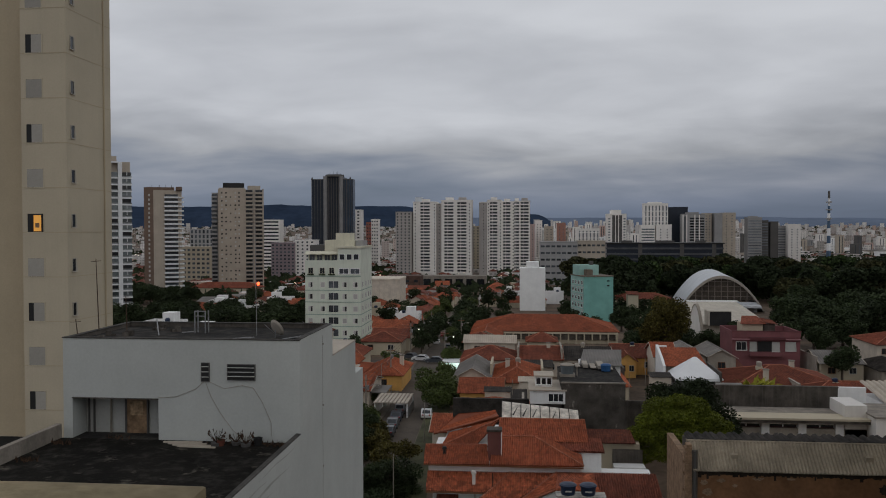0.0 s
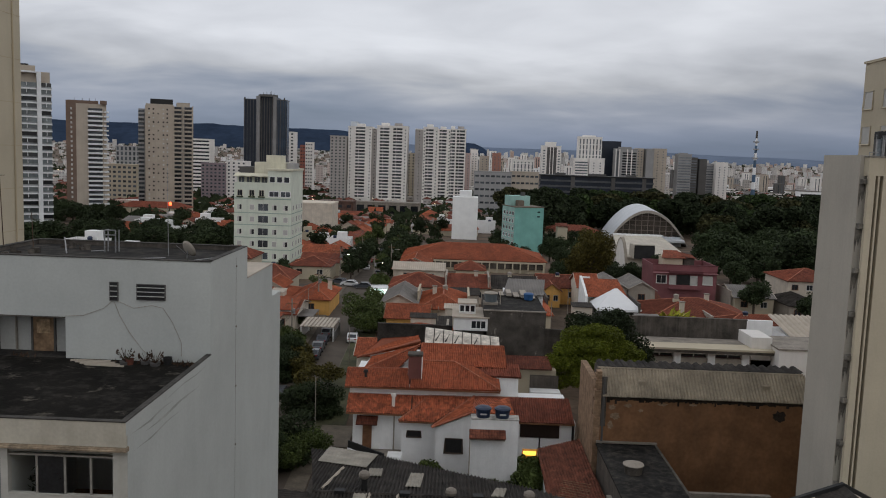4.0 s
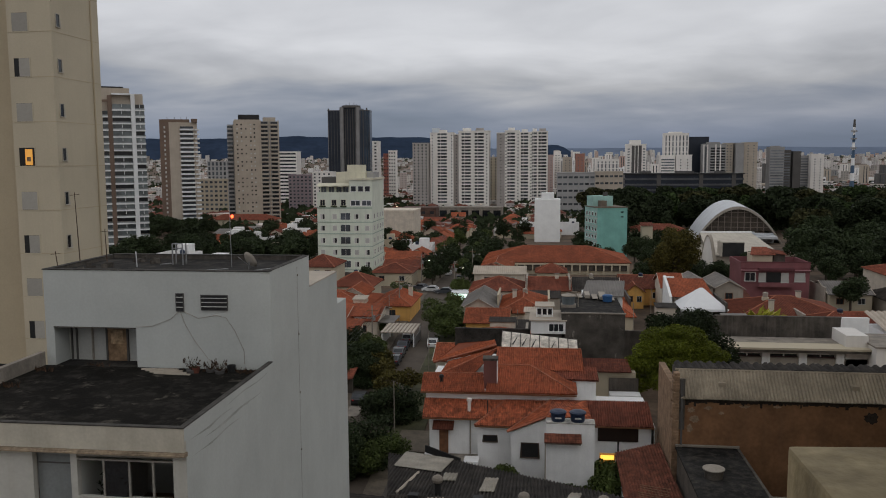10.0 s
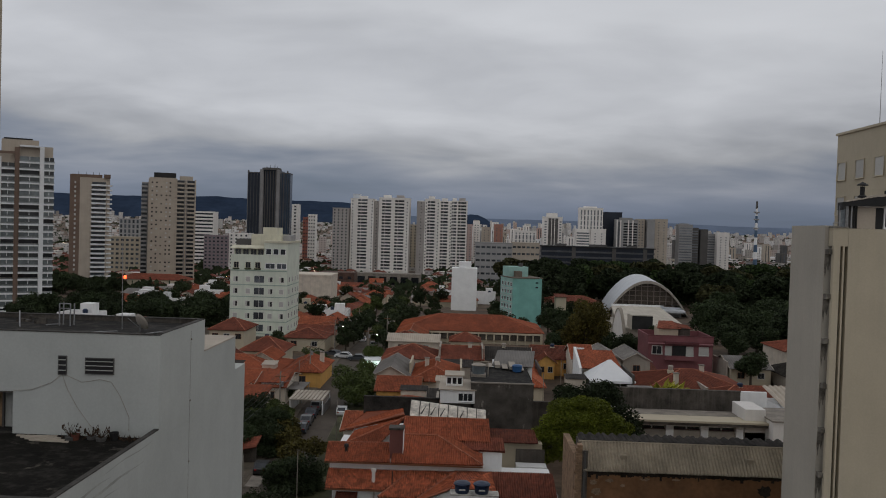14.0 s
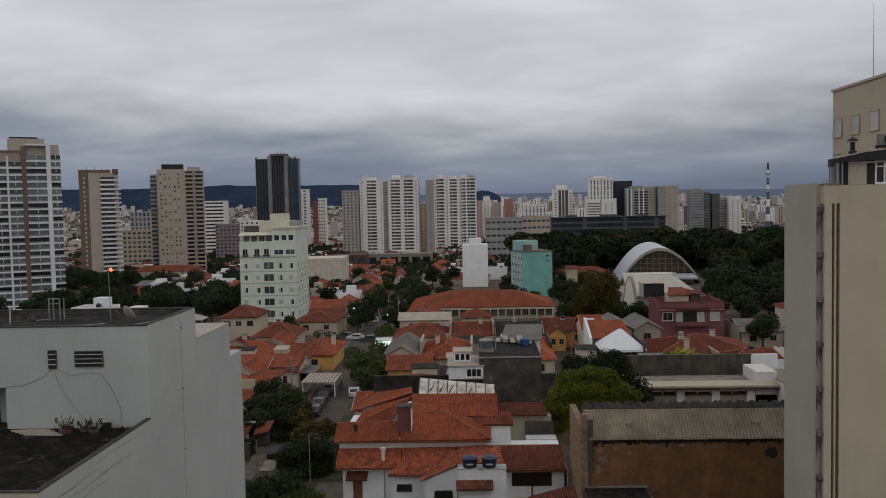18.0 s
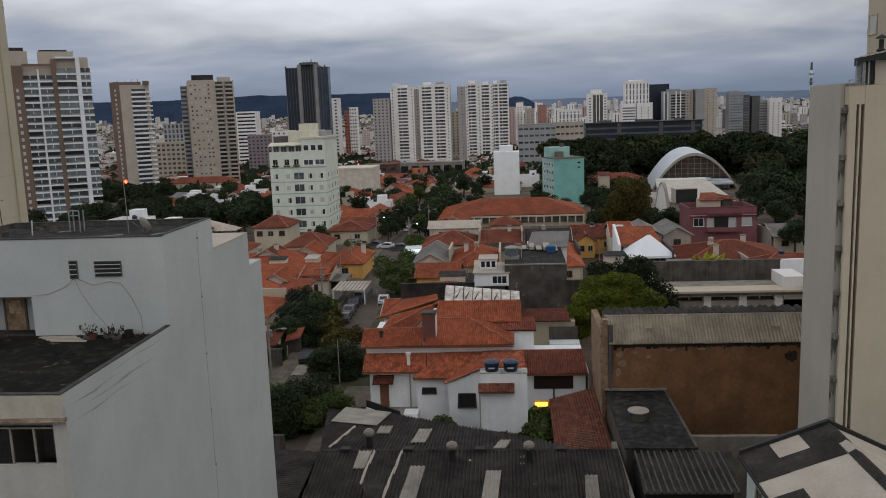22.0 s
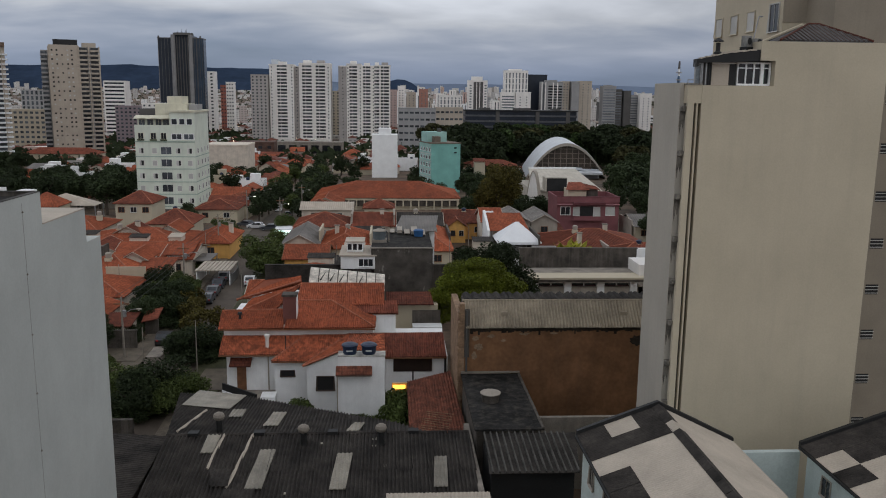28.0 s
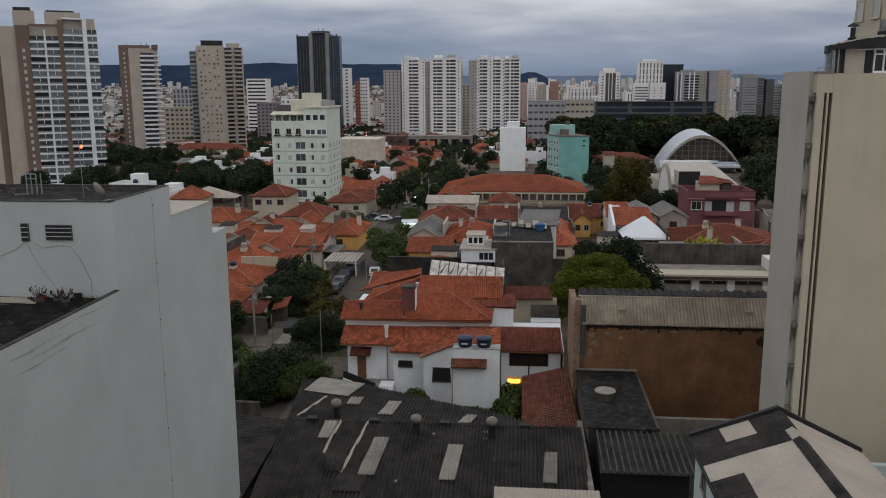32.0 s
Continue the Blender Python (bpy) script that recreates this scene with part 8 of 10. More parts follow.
solo("ramp", Mesh().prism([(-19.4, 92.6), (-17.2, 93.3), (-16.4, 89.5), (-17.2, 87.0)], "z", GROUND - 0.2, GROUND + 0.15), M_CONC, "pale concrete ramp beside the tank house", "ramp", kind="structure")

# ---- cars ----


def car(x, y, turn, col, name, van=False):
    paint = bpy.data.materials.get("car_" + name) or mat("car_" + name, col, rough=0.3, var=0.06, bump=0.0, spec=0.6)
    c = thing("van" if van else "car", f"{name} {'delivery van' if van else 'hatchback car'} parked at the kerb", "van" if van else "car", (x, y, ground_z(x, y) + 0.03), turn, group="parked cars")
    if van:
        side = [(-2.4, 0.35), (2.4, 0.35), (2.45, 0.95), (1.95, 1.25), (1.45, 2.15), (-2.35, 2.2), (-2.45, 1.0)]
        glass = [(1.38, 1.28), (1.85, 1.26), (1.42, 2.0), (0.7, 2.0), (0.7, 1.28)]
    else:
        side = [(-2.0, 0.32), (2.0, 0.32), (2.05, 0.72), (1.85, 0.88), (0.95, 1.0), (0.3, 1.46), (-1.2, 1.5), (-1.8, 1.02), (-2.05, 0.9), (-2.08, 0.55)]
        glass = [(0.82, 1.0), (0.24, 1.40), (-1.12, 1.43), (-1.62, 1.02)]
    part("body", Mesh().prism([(p[0], p[1]) for p in side], "x", -0.84, 0.84), paint, c)
    for x_ in (-0.85, 0.85):
        part("side_window", Mesh().prism(glass, "x", x_ - 0.008, x_ + 0.008), M_GLASS, c)
    if van:
        part("windscreen", Mesh().face([(-0.7, 1.99, 1.27), (0.7, 1.99, 1.27), (0.66, 1.5, 2.05), (-0.66, 1.5, 2.05)]), M_GLASS, c)
    else:
        part("windscreen", Mesh().face([(-0.7, 0.95, 1.02), (0.7, 0.95, 1.02), (0.62, 0.33, 1.44), (-0.62, 0.33, 1.44)]), M_GLASS, c)
        part("rear_window", Mesh().face([(-0.66, -1.82, 1.03), (-0.6, -1.26, 1.46), (0.6, -1.26, 1.46), (0.66, -1.82, 1.03)]), M_GLASS, c)
    for x_ in (-0.55, 0.55):
        part("tail_lamp", Mesh().box(x_ - 0.14, x_ + 0.14, -2.1, -2.0, 0.75, 0.92), mat_red, c)
        part("headlight", Mesh().box(x_ - 0.16, x_ + 0.16, 1.96, 2.08, 0.68, 0.82), M_SHUTTER, c)
    for x_ in (-0.8, 0.8):
        for y_ in (-1.25, 1.3):
            w = part("wheel", Mesh().tube((x_ - 0.1, y_, 0.31), (x_ + 0.1, y_, 0.31), 0.31, n=14), M_BLACK, c)
            part("rim", Mesh().tube((x_ - 0.11, y_, 0.31), (x_ + 0.11, y_, 0.31), 0.18, n=10), M_STEEL, w)
    return c


mat_red = mat("red_lens", (0.30, 0.02, 0.02), rough=0.3, var=0.1, bump=0)
car(-26.2, 103.5, 2, (0.012, 0.013, 0.015), "black")
for y, col, nm in ((124.5, (0.05, 0.058, 0.07), "slate grey"), (129.5, (0.075, 0.08, 0.085), "dark grey"), (134.5, (0.03, 0.036, 0.05), "dark blue"), (140, (0.16, 0.165, 0.17), "silver")):
    car(street_x(y) - 1.0, y, 2, col, nm)
car(-21.0, 136.6, 4, (0.62, 0.62, 0.62), "white")
car(-29.6, 196.6, 84, (0.62, 0.62, 0.62), "white")
car(-26.0, 193.6, 92, (0.10, 0.12, 0.15), "slate grey")
car(-32.6, 200.5, 60, (0.10, 0.12, 0.15), "slate grey")
for y, dx, col, nm in ((226, 2.2, (0.25, 0.26, 0.27), "silver"), (244, -2.3, (0.62, 0.62, 0.62), "white"), (258, 2.2, (0.012, 0.013, 0.015), "black"), (274, -2.3, (0.30, 0.03, 0.03), "red"), (296, 2.3, (0.62, 0.62, 0.62), "white"), (318, -2.2, (0.25, 0.26, 0.27), "silver")):
    car(street_x(y) + dx, y, 2, col, nm)

# ---- street lamps, poles and wires ----


def pole(x, y, h, lamp=1, arm=1.8, lit=False):
    p = thing("utility_pole", "grey concrete utility pole with a crossarm", "pole", (x, y, ground_z(x, y)), group="utility poles")
    part("pole", Mesh().tube((0, 0, 0), (0, 0, h), 0.16, 0.10, 8), M_CONC, p)
    part("crossarm", Mesh().box(-0.9, 0.9, -0.06, 0.06, h - 0.9, h - 0.75), M_WOOD, p)
    part("transformer", Mesh().tube((0.3, 0, h - 2.4), (0.3, 0, h - 1.6), 0.22, n=10), M_STEEL, p)
    if lamp:
        a = part("lamp_arm", Mesh().tube((0, 0, h - 2.2), (arm * 0.6, 0, h - 1.5), 0.04).tube((arm * 0.6, 0, h - 1.5), (arm, 0, h - 1.45), 0.04), M_STEEL, p)
        part("lamp_head", Mesh().box(arm - 0.1, arm + 0.5, -0.12, 0.12, h - 1.52, h - 1.38), M_GREYWALL, a)
        part("lens", Mesh().lathe(arm + 0.2, 0, [(0.0, h - 1.66), (0.1, h - 1.62), (0.13, h - 1.53)], 10), M_LAMP if lit else M_SHUTTER, a)


for x, y, h, lit in ((-29.3, 97.0, 7.6, False), (-29.6, 128, 8.5, False), (-30.8, 160, 8.5, False), (-33.0, 205, 8.5, True), (-33.6, 236, 8.5, False), (-35, 270, 8.5, False), (-22.4, 232, 8.5, False), (-26.2, 300, 8.5, True), (-23.2, 192, 8, True)):
    pole(x, y, h, lit=lit)
for x, y, h in ((-19.5, 91.6, 6.2), (-26.8, 96.2, 4.2), (-19.4, 120, 6), (12.6, 140, 7.5), (17.0, 152, 8), (-6.8, 140, 6), (-38.2, 124, 6), (-30.6, 148, 7)):
    p = thing("pole", "thin grey steel post", "pole", (x, y, GROUND), group="thin posts")
    part("shaft", Mesh().tube((0, 0, 0), (0, 0, h), 0.07, 0.05), M_CONC, p)
wires = thing("street_wires", "black overhead wires between the utility poles", "wires", (-30, 160, 4))
pts = [(-29.3, 97.0), (-29.6, 128), (-30.8, 160), (-33.0, 205), (-33.6, 236), (-35, 270)]
for (xa, ya), (xb, yb) in zip(pts, pts[1:]):
    for off, dz in ((-0.8, 0), (0.0, 0), (0.8, 0), (0.2, -1.3)):
        b = Mesh()
        for k in range(8):
            t0, t1 = k / 8, (k + 1) / 8
            f = lambda t: Vector((xa + (xb - xa) * t + off + 30, ya + (yb - ya) * t - 160, 3.65 + dz - 4 - 2.2 * t * (1 - t)))
            b.tube(f(t0), f(t1), 0.022, n=4, caps=False)
        part("wire", b, M_BLACK, wires)
# white carport by the yellow house
cp = thing("carport", "white flat carport roof on slim posts by the street", "carport", (-26.9, 139.4, GROUND))
for k in range(9):
    part("roof_slat", Mesh().box(-2.9 + 0.65 * k, -2.42 + 0.65 * k, -3.8, 4.0, 2.45, 2.62), M_SHEETWHITE, cp)
for x in (-2.7, 2.7):
    for y in (-3.6, 3.8):
        part("post", Mesh().box(x - 0.08, x + 0.08, y - 0.08, y + 0.08, 0, 2.45), M_WHITE2, cp)
part("rear_wall", Mesh().box(-2.9, -2.75, -3.0, 3.2, 0, 2.3), M_WHITE2, cp)
part("gate", Mesh().box(2.8, 2.87, -3.5, 3.7, 0.1, 1.6), M_STEEL, cp)
# bright shop canopy by the crossing
cn = thing("lit_canopy", "low canopy with a cold white lit roof", "canopy", (-19.9, 177, GROUND))
part("roof", Mesh().box(-2.4, 2.6, -2.0, 4.0, 2.9, 3.1), M_FABRIC, cn)
part("light_panel", Mesh().face([(-2.3, -2.04, 1.6), (2.5, -2.04, 1.6), (2.5, -2.0, 2.9), (-2.3, -2.0, 2.9)]), M_COLD, cn, "cold lit front panel")
for x in (-2.2, 2.4):
    part("post", Mesh().box(x - 0.08, x + 0.08, -1.9, -1.75, 0, 2.9), M_STEEL, cn)
wc = thing("carport", "carport with a pale grey sheet roof", "carport", (-30.6, 148.5, GROUND))
part("roof", Mesh().box(-3.2, 1.6, -5, 2, 2.5, 2.65), M_METALROOF, wc)
for x in (-3.0, 1.4):
    for y in (-4.8, 1.8):
        part("post", Mesh().box(x - 0.08, x + 0.08, y - 0.08, y + 0.08, 0, 2.5), M_STEEL, wc)
for x, y, w in ((-90, 211, 7), (-79, 212, 8)):
    c = thing("white_marquee", "white peaked marquee roof", "marquee", (x, y, GROUND), group="marquees")
    part("roof", Mesh().face([(-w, -3, 3.4), (w, -3, 3.4), (0, 0, 6.2)]).face([(w, -3, 3.4), (w, 3, 3.4), (0, 0, 6.2)]).face([(w, 3, 3.4), (-w, 3, 3.4), (0, 0, 6.2)]).face([(-w, 3, 3.4), (-w, -3, 3.4), (0, 0, 6.2)]), M_SHEETWHITE, c)
    for i, j in ((-1, -1), (1, -1), (1, 1), (-1, 1)):
        part("post", Mesh().box(i * w - 0.1, i * w + 0.1, j * 3 - 0.1, j * 3 + 0.1, 0, 3.4), M_STEEL, c)

# ---- light green apartment block ----
gb = thing("mint_block", "pale mint apartment block with a set-back top floor", "building", (-56.6, 236, GROUND))
M_MINTTOP = mat("yellowish_pale_render", (0.64, 0.61, 0.48), var=0.12, scale=0.3, streak=0.3, dirt=(0.30, 0.28, 0.22))
part("wall", Mesh().box(-9.5, 6.3, -8, 9, 0, 21.9), M_MINT, gb)
part("wall", Mesh().box(-9.2, -0.2, -6.0, 9, 21.9, 24.8), M_MINT, gb, "set-back top floor")
part("wall", Mesh().box(-0.2, 6.3, -8.0, 9, 21.9, 26.1), M_MINT, gb)
part("cornice", Mesh().box(-0.5, 6.6, -8.3, 9.2, 26.1, 26.65), M_MINTTOP, gb)
for k in range(6):
    x = -9.7 + 1.6 * k
    part("awning", Mesh().sheet([(x, -8.3, 24.35 + 0.12 * (k % 2)), (x + 1.62, -8.3, 24.35 + 0.12 * (k % 2)), (x + 1.62, -5.6, 25.2), (x, -5.6, 25.2)], 0.5, 0.06, 0.08), M_MINTTOP, gb, "warped pale awning sheet")
part("roof", Mesh().box(-9.4, -0.5, -5.7, 9.2, 24.8, 25.1), M_CONC, gb)
part("tank_room", Mesh().box(-4.6, 3.8, -5, 5, 25.1, 28.3), M_MINTTOP, gb)
part("roof_shed", Mesh().box(-9.0, -4.8, -4.5, 4, 25.1, 26.9), M_PIER, gb, "dark roof shed")
part("water_tank", Mesh().box(-1.6, 2.4, -4, 3, 28.3, 30.3), M_MINTTOP, gb)
part("roof_shed", Mesh().box(3.9, 6.0, -3.0, 4, 26.65, 28.2), M_GREYTOWER, gb, "grey roof shed")


def sliding_window(parent, x, y, z, w, h, lit, turn=0):
    """A flush sliding window: a frame that holds a pale leaf beside a dark gap."""
    cut_ = (0.05, -0.1, w / 2)[lit]
    for key, b, m in ((("frame", w, h), Mesh().box(-w / 2 - 0.07, w / 2 + 0.07, -0.03, 0, -0.08, h + 0.07), M_OFFWHITE),
                      (("leaf", w, h, lit), Mesh().box(-w / 2, cut_, -0.05, -0.031, 0, h), M_SHUTTER),
                      (("gap", w, h, lit), Mesh().box(cut_ + 0.01, w / 2, -0.04, -0.031, 0, h), M_BLACK)):
        if key not in CACHE:
            CACHE[key] = b.data(key[0], [m])
    o = part("window", CACHE[("frame", w, h)], None, parent, at=(x, y, z), turn=turn)
    part("leaf", CACHE[("leaf", w, h, lit)], None, o)
    if lit < 2:
        part("gap", CACHE[("gap", w, h, lit)], None, o)


rm = random.Random(7)
for k, z in enumerate((1.6, 5.0, 8.35, 11.85, 15.15)):
    part("floor_band", Mesh().box(-9.55, 6.35, -8.08, -8.0, z - 1.0, z - 0.78).box(6.3, 6.38, -8.0, 9.0, z - 1.0, z - 0.78), M_MINTBAND, gb)
    for x in (-8.0, -4.5, 1.75, 4.85):
        sliding_window(gb, x, -8, z, 1.15, 1.35, (0, 1, 1, 0, 2)[rm.randrange(5)])
    sg = part("stair_glazing", Mesh().box(-2.75, -0.05, -8.06, -7.98, z - 0.2, z + 1.65), M_PANEFAR, gb, "wide greenish stair glazing")
    part("mullion", Mesh().box(-1.45, -1.35, -8.1, -8.06, z - 0.2, z + 1.65), M_SHUTTER, sg)
    for y in (-5, -0.5, 3.5, 7):
        sliding_window(gb, 6.3, y, z, 1.2, 1.3, rm.randrange(3), 90)
part("floor_band", Mesh().box(-9.55, 6.35, -8.1, -8.0, 18.1, 18.4), M_MINTBAND, gb)
for x in (-7.9, -4.6, -1.9):
    win(gb, x, -8, 18.95, 1.3, 1.6, 0, M_MINTTOP, M_GLASS, 1, True)
    part("window_box", Mesh().box(x - 0.9, x + 0.9, -8.4, -8.02, 18.55, 18.9), M_LEAFDARK, gb, "dark window-box plants")
for x in (1.56, 4.75):
    win(gb, x, -8, 18.95, 2.5, 1.35, 0, M_WHITE2, M_PANEFAR, 1, True)
for x in (1.06, 3.1, 5.05):
    win(gb, x, -8, 22.9, 1.35, 1.45, 0, M_WHITE2, M_GLASS, 0)
for x in (-8.0, -5.8, -3.6, -1.6):
    win(gb, x, -6.0, 22.2, 1.5, 1.9, 0, M_MINTTOP, M_PANEFAR, 1)
part("balcony_parapet", Mesh().box(-9.5, -0.2, -8.0, -7.85, 21.9, 22.7), M_MINT, gb)

# ---- towers ----


def slab_tower(name, label, x0, x1, y0, y1, ztop, floors, wall, cols=(), side=(), base=None, crown=None, category="tower", bands=None, group=""):
    """A tower with its windows: cols and side hold (share of the width, window width, height, bars)."""
    base = ground_z((x0 + x1) / 2, y0) if base is None else base
    t = thing(name, label, category, ((x0 + x1) / 2, (y0 + y1) / 2, base), group=group)
    W, D, H = (x1 - x0) / 2, (y1 - y0) / 2, ztop - base
    part("wall", Mesh().box(-W, W, -D, D, 0, H), wall, t)
    part("roof_edge", Mesh().box(-W - 0.2, W + 0.2, -D - 0.2, D + 0.2, H, H + 0.7), wall, t)
    fh = (H - 2) / floors
    for k in range(floors):
        z = 2 + fh * k + fh * 0.28 if floors > 1 else 3.0
        for u, w, h, bars, g in cols:
            h = h if floors > 1 else H - 4.5
            win(t, -W + 2 * W * u, -D, z, w, h, 0, wall, g, bars, False, deep=0.15)
        for u, w, h, bars, g in side:
            s = 1 if u > 0 else -1
            win(t, s * W, -D + 2 * D * abs(u), z, w, h, 90 * s, wall, g, bars, False, deep=0.15)
        if bands:
            u0, u1, m = bands
            part("spandrel", Mesh().box(-W + 2 * W * u0, -W + 2 * W * u1, -D - 0.25, -D, z - fh * 0.28, z - fh * 0.08), m, t)
    return t


def balcony_stack(t, x0, x1, y, floors, z0, fh, rail, glass=None, depth=1.6, wallmat=None):
    """Balconies one over the other: slab, solid front and dark recess."""
    for k in range(floors):
        z = z0 + fh * k
        bal = part("balcony", Mesh().box(x0, x1, y - depth, y, z, z + 0.25), rail, t)
        part("front", Mesh().box(x0, x1, y - depth, y - depth + 0.12, z + 0.25, z + 0.95), rail, bal)
        part("glazing", Mesh().box(x0 + 0.3, x1 - 0.3, y - 0.35, y - 0.02, z + 0.3, z + fh - 0.25), glass or M_PANEFAR, bal)


# pair with white balconies
zb = ground_z(-160, 290)
lt = thing("balcony_tower", "tall apartment tower with stacked white balconies", "tower", (-163.1, 285, zb), 30.3)


def tbox(x0, x1, y0, y1, z0, z1):
    return Mesh().box(x0, x1, y0, y1, z0 - zb, z1 - zb)


part("wall", tbox(-15.0, -9.7, 0, 14, zb, 49.0), M_BEIGE, lt, "blank beige side wall")
part("wall", tbox(-17.5, -15.0, 1.0, 14, zb, 48.0), M_BROWNCLAD, lt, "brown clad flank")
part("pier", tbox(-9.7, -5.5, -1.2, 12, zb, 49.4), M_BROWNCLAD, lt, "brown clad pier")
part("wall", tbox(-5.5, 3.8, 0.0, 12, zb, 49.9), M_BEIGE, lt)
part("pier", tbox(3.8, 5.3, -1.6, 12, zb, 51.5), M_BROWNCLAD, lt, "brown clad pier")
part("wall", tbox(5.3, 16.0, 0.0, 12, zb, 52.2), M_BEIGE, lt)
part("pier", tbox(11.7, 13.1, -2.2, -0.02, zb, 52.0), M_BALC, lt, "white pier between the balconies")
part("pier", tbox(-0.9, -0.3, -2.0, -0.02, zb, 48.0), M_BALC, lt, "white pier between the balconies")
part("roof_house", tbox(-10.2, -3.4, 2, 11, 49.4, 54.6), M_BEIGE, lt)
part("roof_house", tbox(-0.2, 11.5, 2, 11, 49.9, 54.4), M_BEIGE, lt)
part("roof_tank", tbox(-9.9, -4.5, 3, 9, 54.6, 55.8), M_BLACK, lt)
part("roof_tank", tbox(0.4, 9.5, 3, 9, 54.4, 55.0), M_BLACK, lt)
part("roof_rail", tbox(-5.5, 3.8, -1.9, -1.7, 49.0, 49.9), M_BROWNCLAD, lt)
part("roof_frame", tbox(5.3, 11.7, -1.9, -0.02, 51.7, 52.3), M_BALC, lt)
FH = 2.43
M_BALCGLASS = mat("balcony_glass", (0.085, 0.098, 0.10), rough=0.15, var=0.45, scale=0.3, bump=0.0, rand=0.8, spec=0.7)
for x0, x1, d in ((-5.5, -0.9, 1.7), (-0.3, 3.8, 1.7), (5.3, 11.7, 2.0), (13.1, 16.4, 1.5)):
    for k in range(22 if x0 < 5 else 23):
        z = 1.6 + FH * k
        bal = part("balcony", Mesh().box(x0 - 0.05, x1 + 0.05, -d - 0.05, 0, z, z + 0.55), M_BALC, lt)
        part("rail", Mesh().box(x0, x1, -d, -d + 0.08, z + 0.55, z + 1.0), M_RAILGLASS, bal)
        g = (k * 7 + int(x0 * 3)) % 5
        o = Mesh().box(x0 + 0.1, x1 - 0.1, -0.3 if g == 0 else -d + 0.25, -0.02, z + 1.0, z + FH - 0.05)
        part("glazing", o, M_GLASS if g == 0 else M_BALCGLASS, bal)
        if g:
            w = (x0 + x1) / 2
            part("mullion", Mesh().box(w - 0.09, w + 0.09, -d + 0.1, -d + 0.24, z + 1.25, z + FH), M_BALC, bal)
for k in range(20):
    win(lt, -7.6, -1.2, 3.2 + FH * k, 0.9, 1.2, 0, M_BROWNCLAD, M_SHUTTER, 0, False)
part("base_wall", Mesh().box(-8, 18, -5, -2.2, 0, 3.4), M_BALC, lt)

# brown and white tower
zb = ground_z(-208, 450)
t = thing("brown_white_tower", "slim tower with a brown flank and white balconies", "tower", (-208.2, 452, zb), 25.2)
H = 49.6 - zb
part("wall", Mesh().box(-10.3, -5.3, -2, 10, 0, H + 1.5), M_BROWNCLAD, t)
part("wall", Mesh().box(-5.3, 0.5, -2, 10, 0, H), M_BEIGE, t)
part("wall", Mesh().box(0.5, 10.0, -1, 10, 0, H), M_BEIGE, t)
part("roof_house", Mesh().box(-9.0, 6.0, -1, 8, H, H + 1.7), M_BROWNCLAD, t)
part("parapet", Mesh().box(7.0, 10.2, -2.6, 9, H, H + 2.0), M_BROWNCLAD, t)
for x in (-6, -2, 1.5, 4.5):
    part("roof_aerial", Mesh().tube((x, 0, H + 1.7), (x, 0, H + 3.0), 0.12, n=5), M_PIER, t)
balcony_stack(t, 0.5, 8.2, -1, 23, 3, (H - 5) / 23, M_BALC, depth=1.6)
for k in range(23):
    win(t, -7.6, -2, 4 + (H - 5) / 23 * k, 0.9, 1.2, 0, M_BROWNCLAD, M_SHUTTER, 0, False)
    part("balcony", Mesh().box(8.6, 11.2, -1.6, 3, 3 + (H - 5) / 23 * k, 3.8 + (H - 5) / 23 * k), M_BALC, t)

# beige tower with the dark roof house
zb = ground_z(-182, 496)
t = thing("beige_tower", "beige apartment tower with a dark roof house", "tower", (-183.4, 504, zb), 20.7)
H = 53.0 - zb
part("wall", Mesh().box(-11.2, 4.3, -8, 10, 0, H), M_BEIGE, t)
part("wall", Mesh().box(4.3, 15.0, -7, 10, 0, H - 1), M_GREYTOWER, t)
part("wall", Mesh().box(-15.4, -11.6, -5, 10, 0, H - 3), M_GREYTOWER, t)
part("roof_house", Mesh().box(-8.6, 4.2, -4, 6, H, H + 3.2), M_BLACK, t)
part("roof_house", Mesh().box(6.5, 14, -4, 6, H - 1, H + 1.6), M_BEIGE, t)
NF = 25
fh = (H - 4) / NF
rb = random.Random(19)
for k in range(NF):
    z = 3 + fh * k
    for x in (-9.4, -6.9, -1.3, 0.9):
        if rb.random() < 0.86:
            win(t, x, -8, z, 0.9, 0.9, 0, M_BEIGE, M_GLASS if rb.random() < 0.55 else M_SHUTTER, 0, False)
    if k % 2:
        win(t, -4.2, -8, z, 0.8, 0.8, 0, M_BEIGE, M_GLASS, 0, False)
balcony_stack(t, 4.7, 9.2, -7, NF, 3, fh, M_BEIGE, M_GLASS, 1.2)
balcony_stack(t, 10.6, 15.2, -7, NF, 3, fh, M_BEIGE, M_GLASS, 1.2)
balcony_stack(t, -15.6, -11.8, -5, NF - 1, 3, fh, M_GREYTOWER, M_PANEFAR, 1.2)
for x in (4.5, 9.9, 15.4):
    part("pier", Mesh().box(x - 0.35, x + 0.35, -8.6, -6.98, 0, H - 0.5), M_BEIGE, t)
part("pier", Mesh().box(-11.6, -11.2, -8.3, -5, 0, H - 1), M_BEIGE, t)
house(-200, -160, 470, 484, -7.0, 3, "hip", "x", M_CREAM2, M_TILEBROWN, wins=4, label="long low building with a red tile roof below the tower")

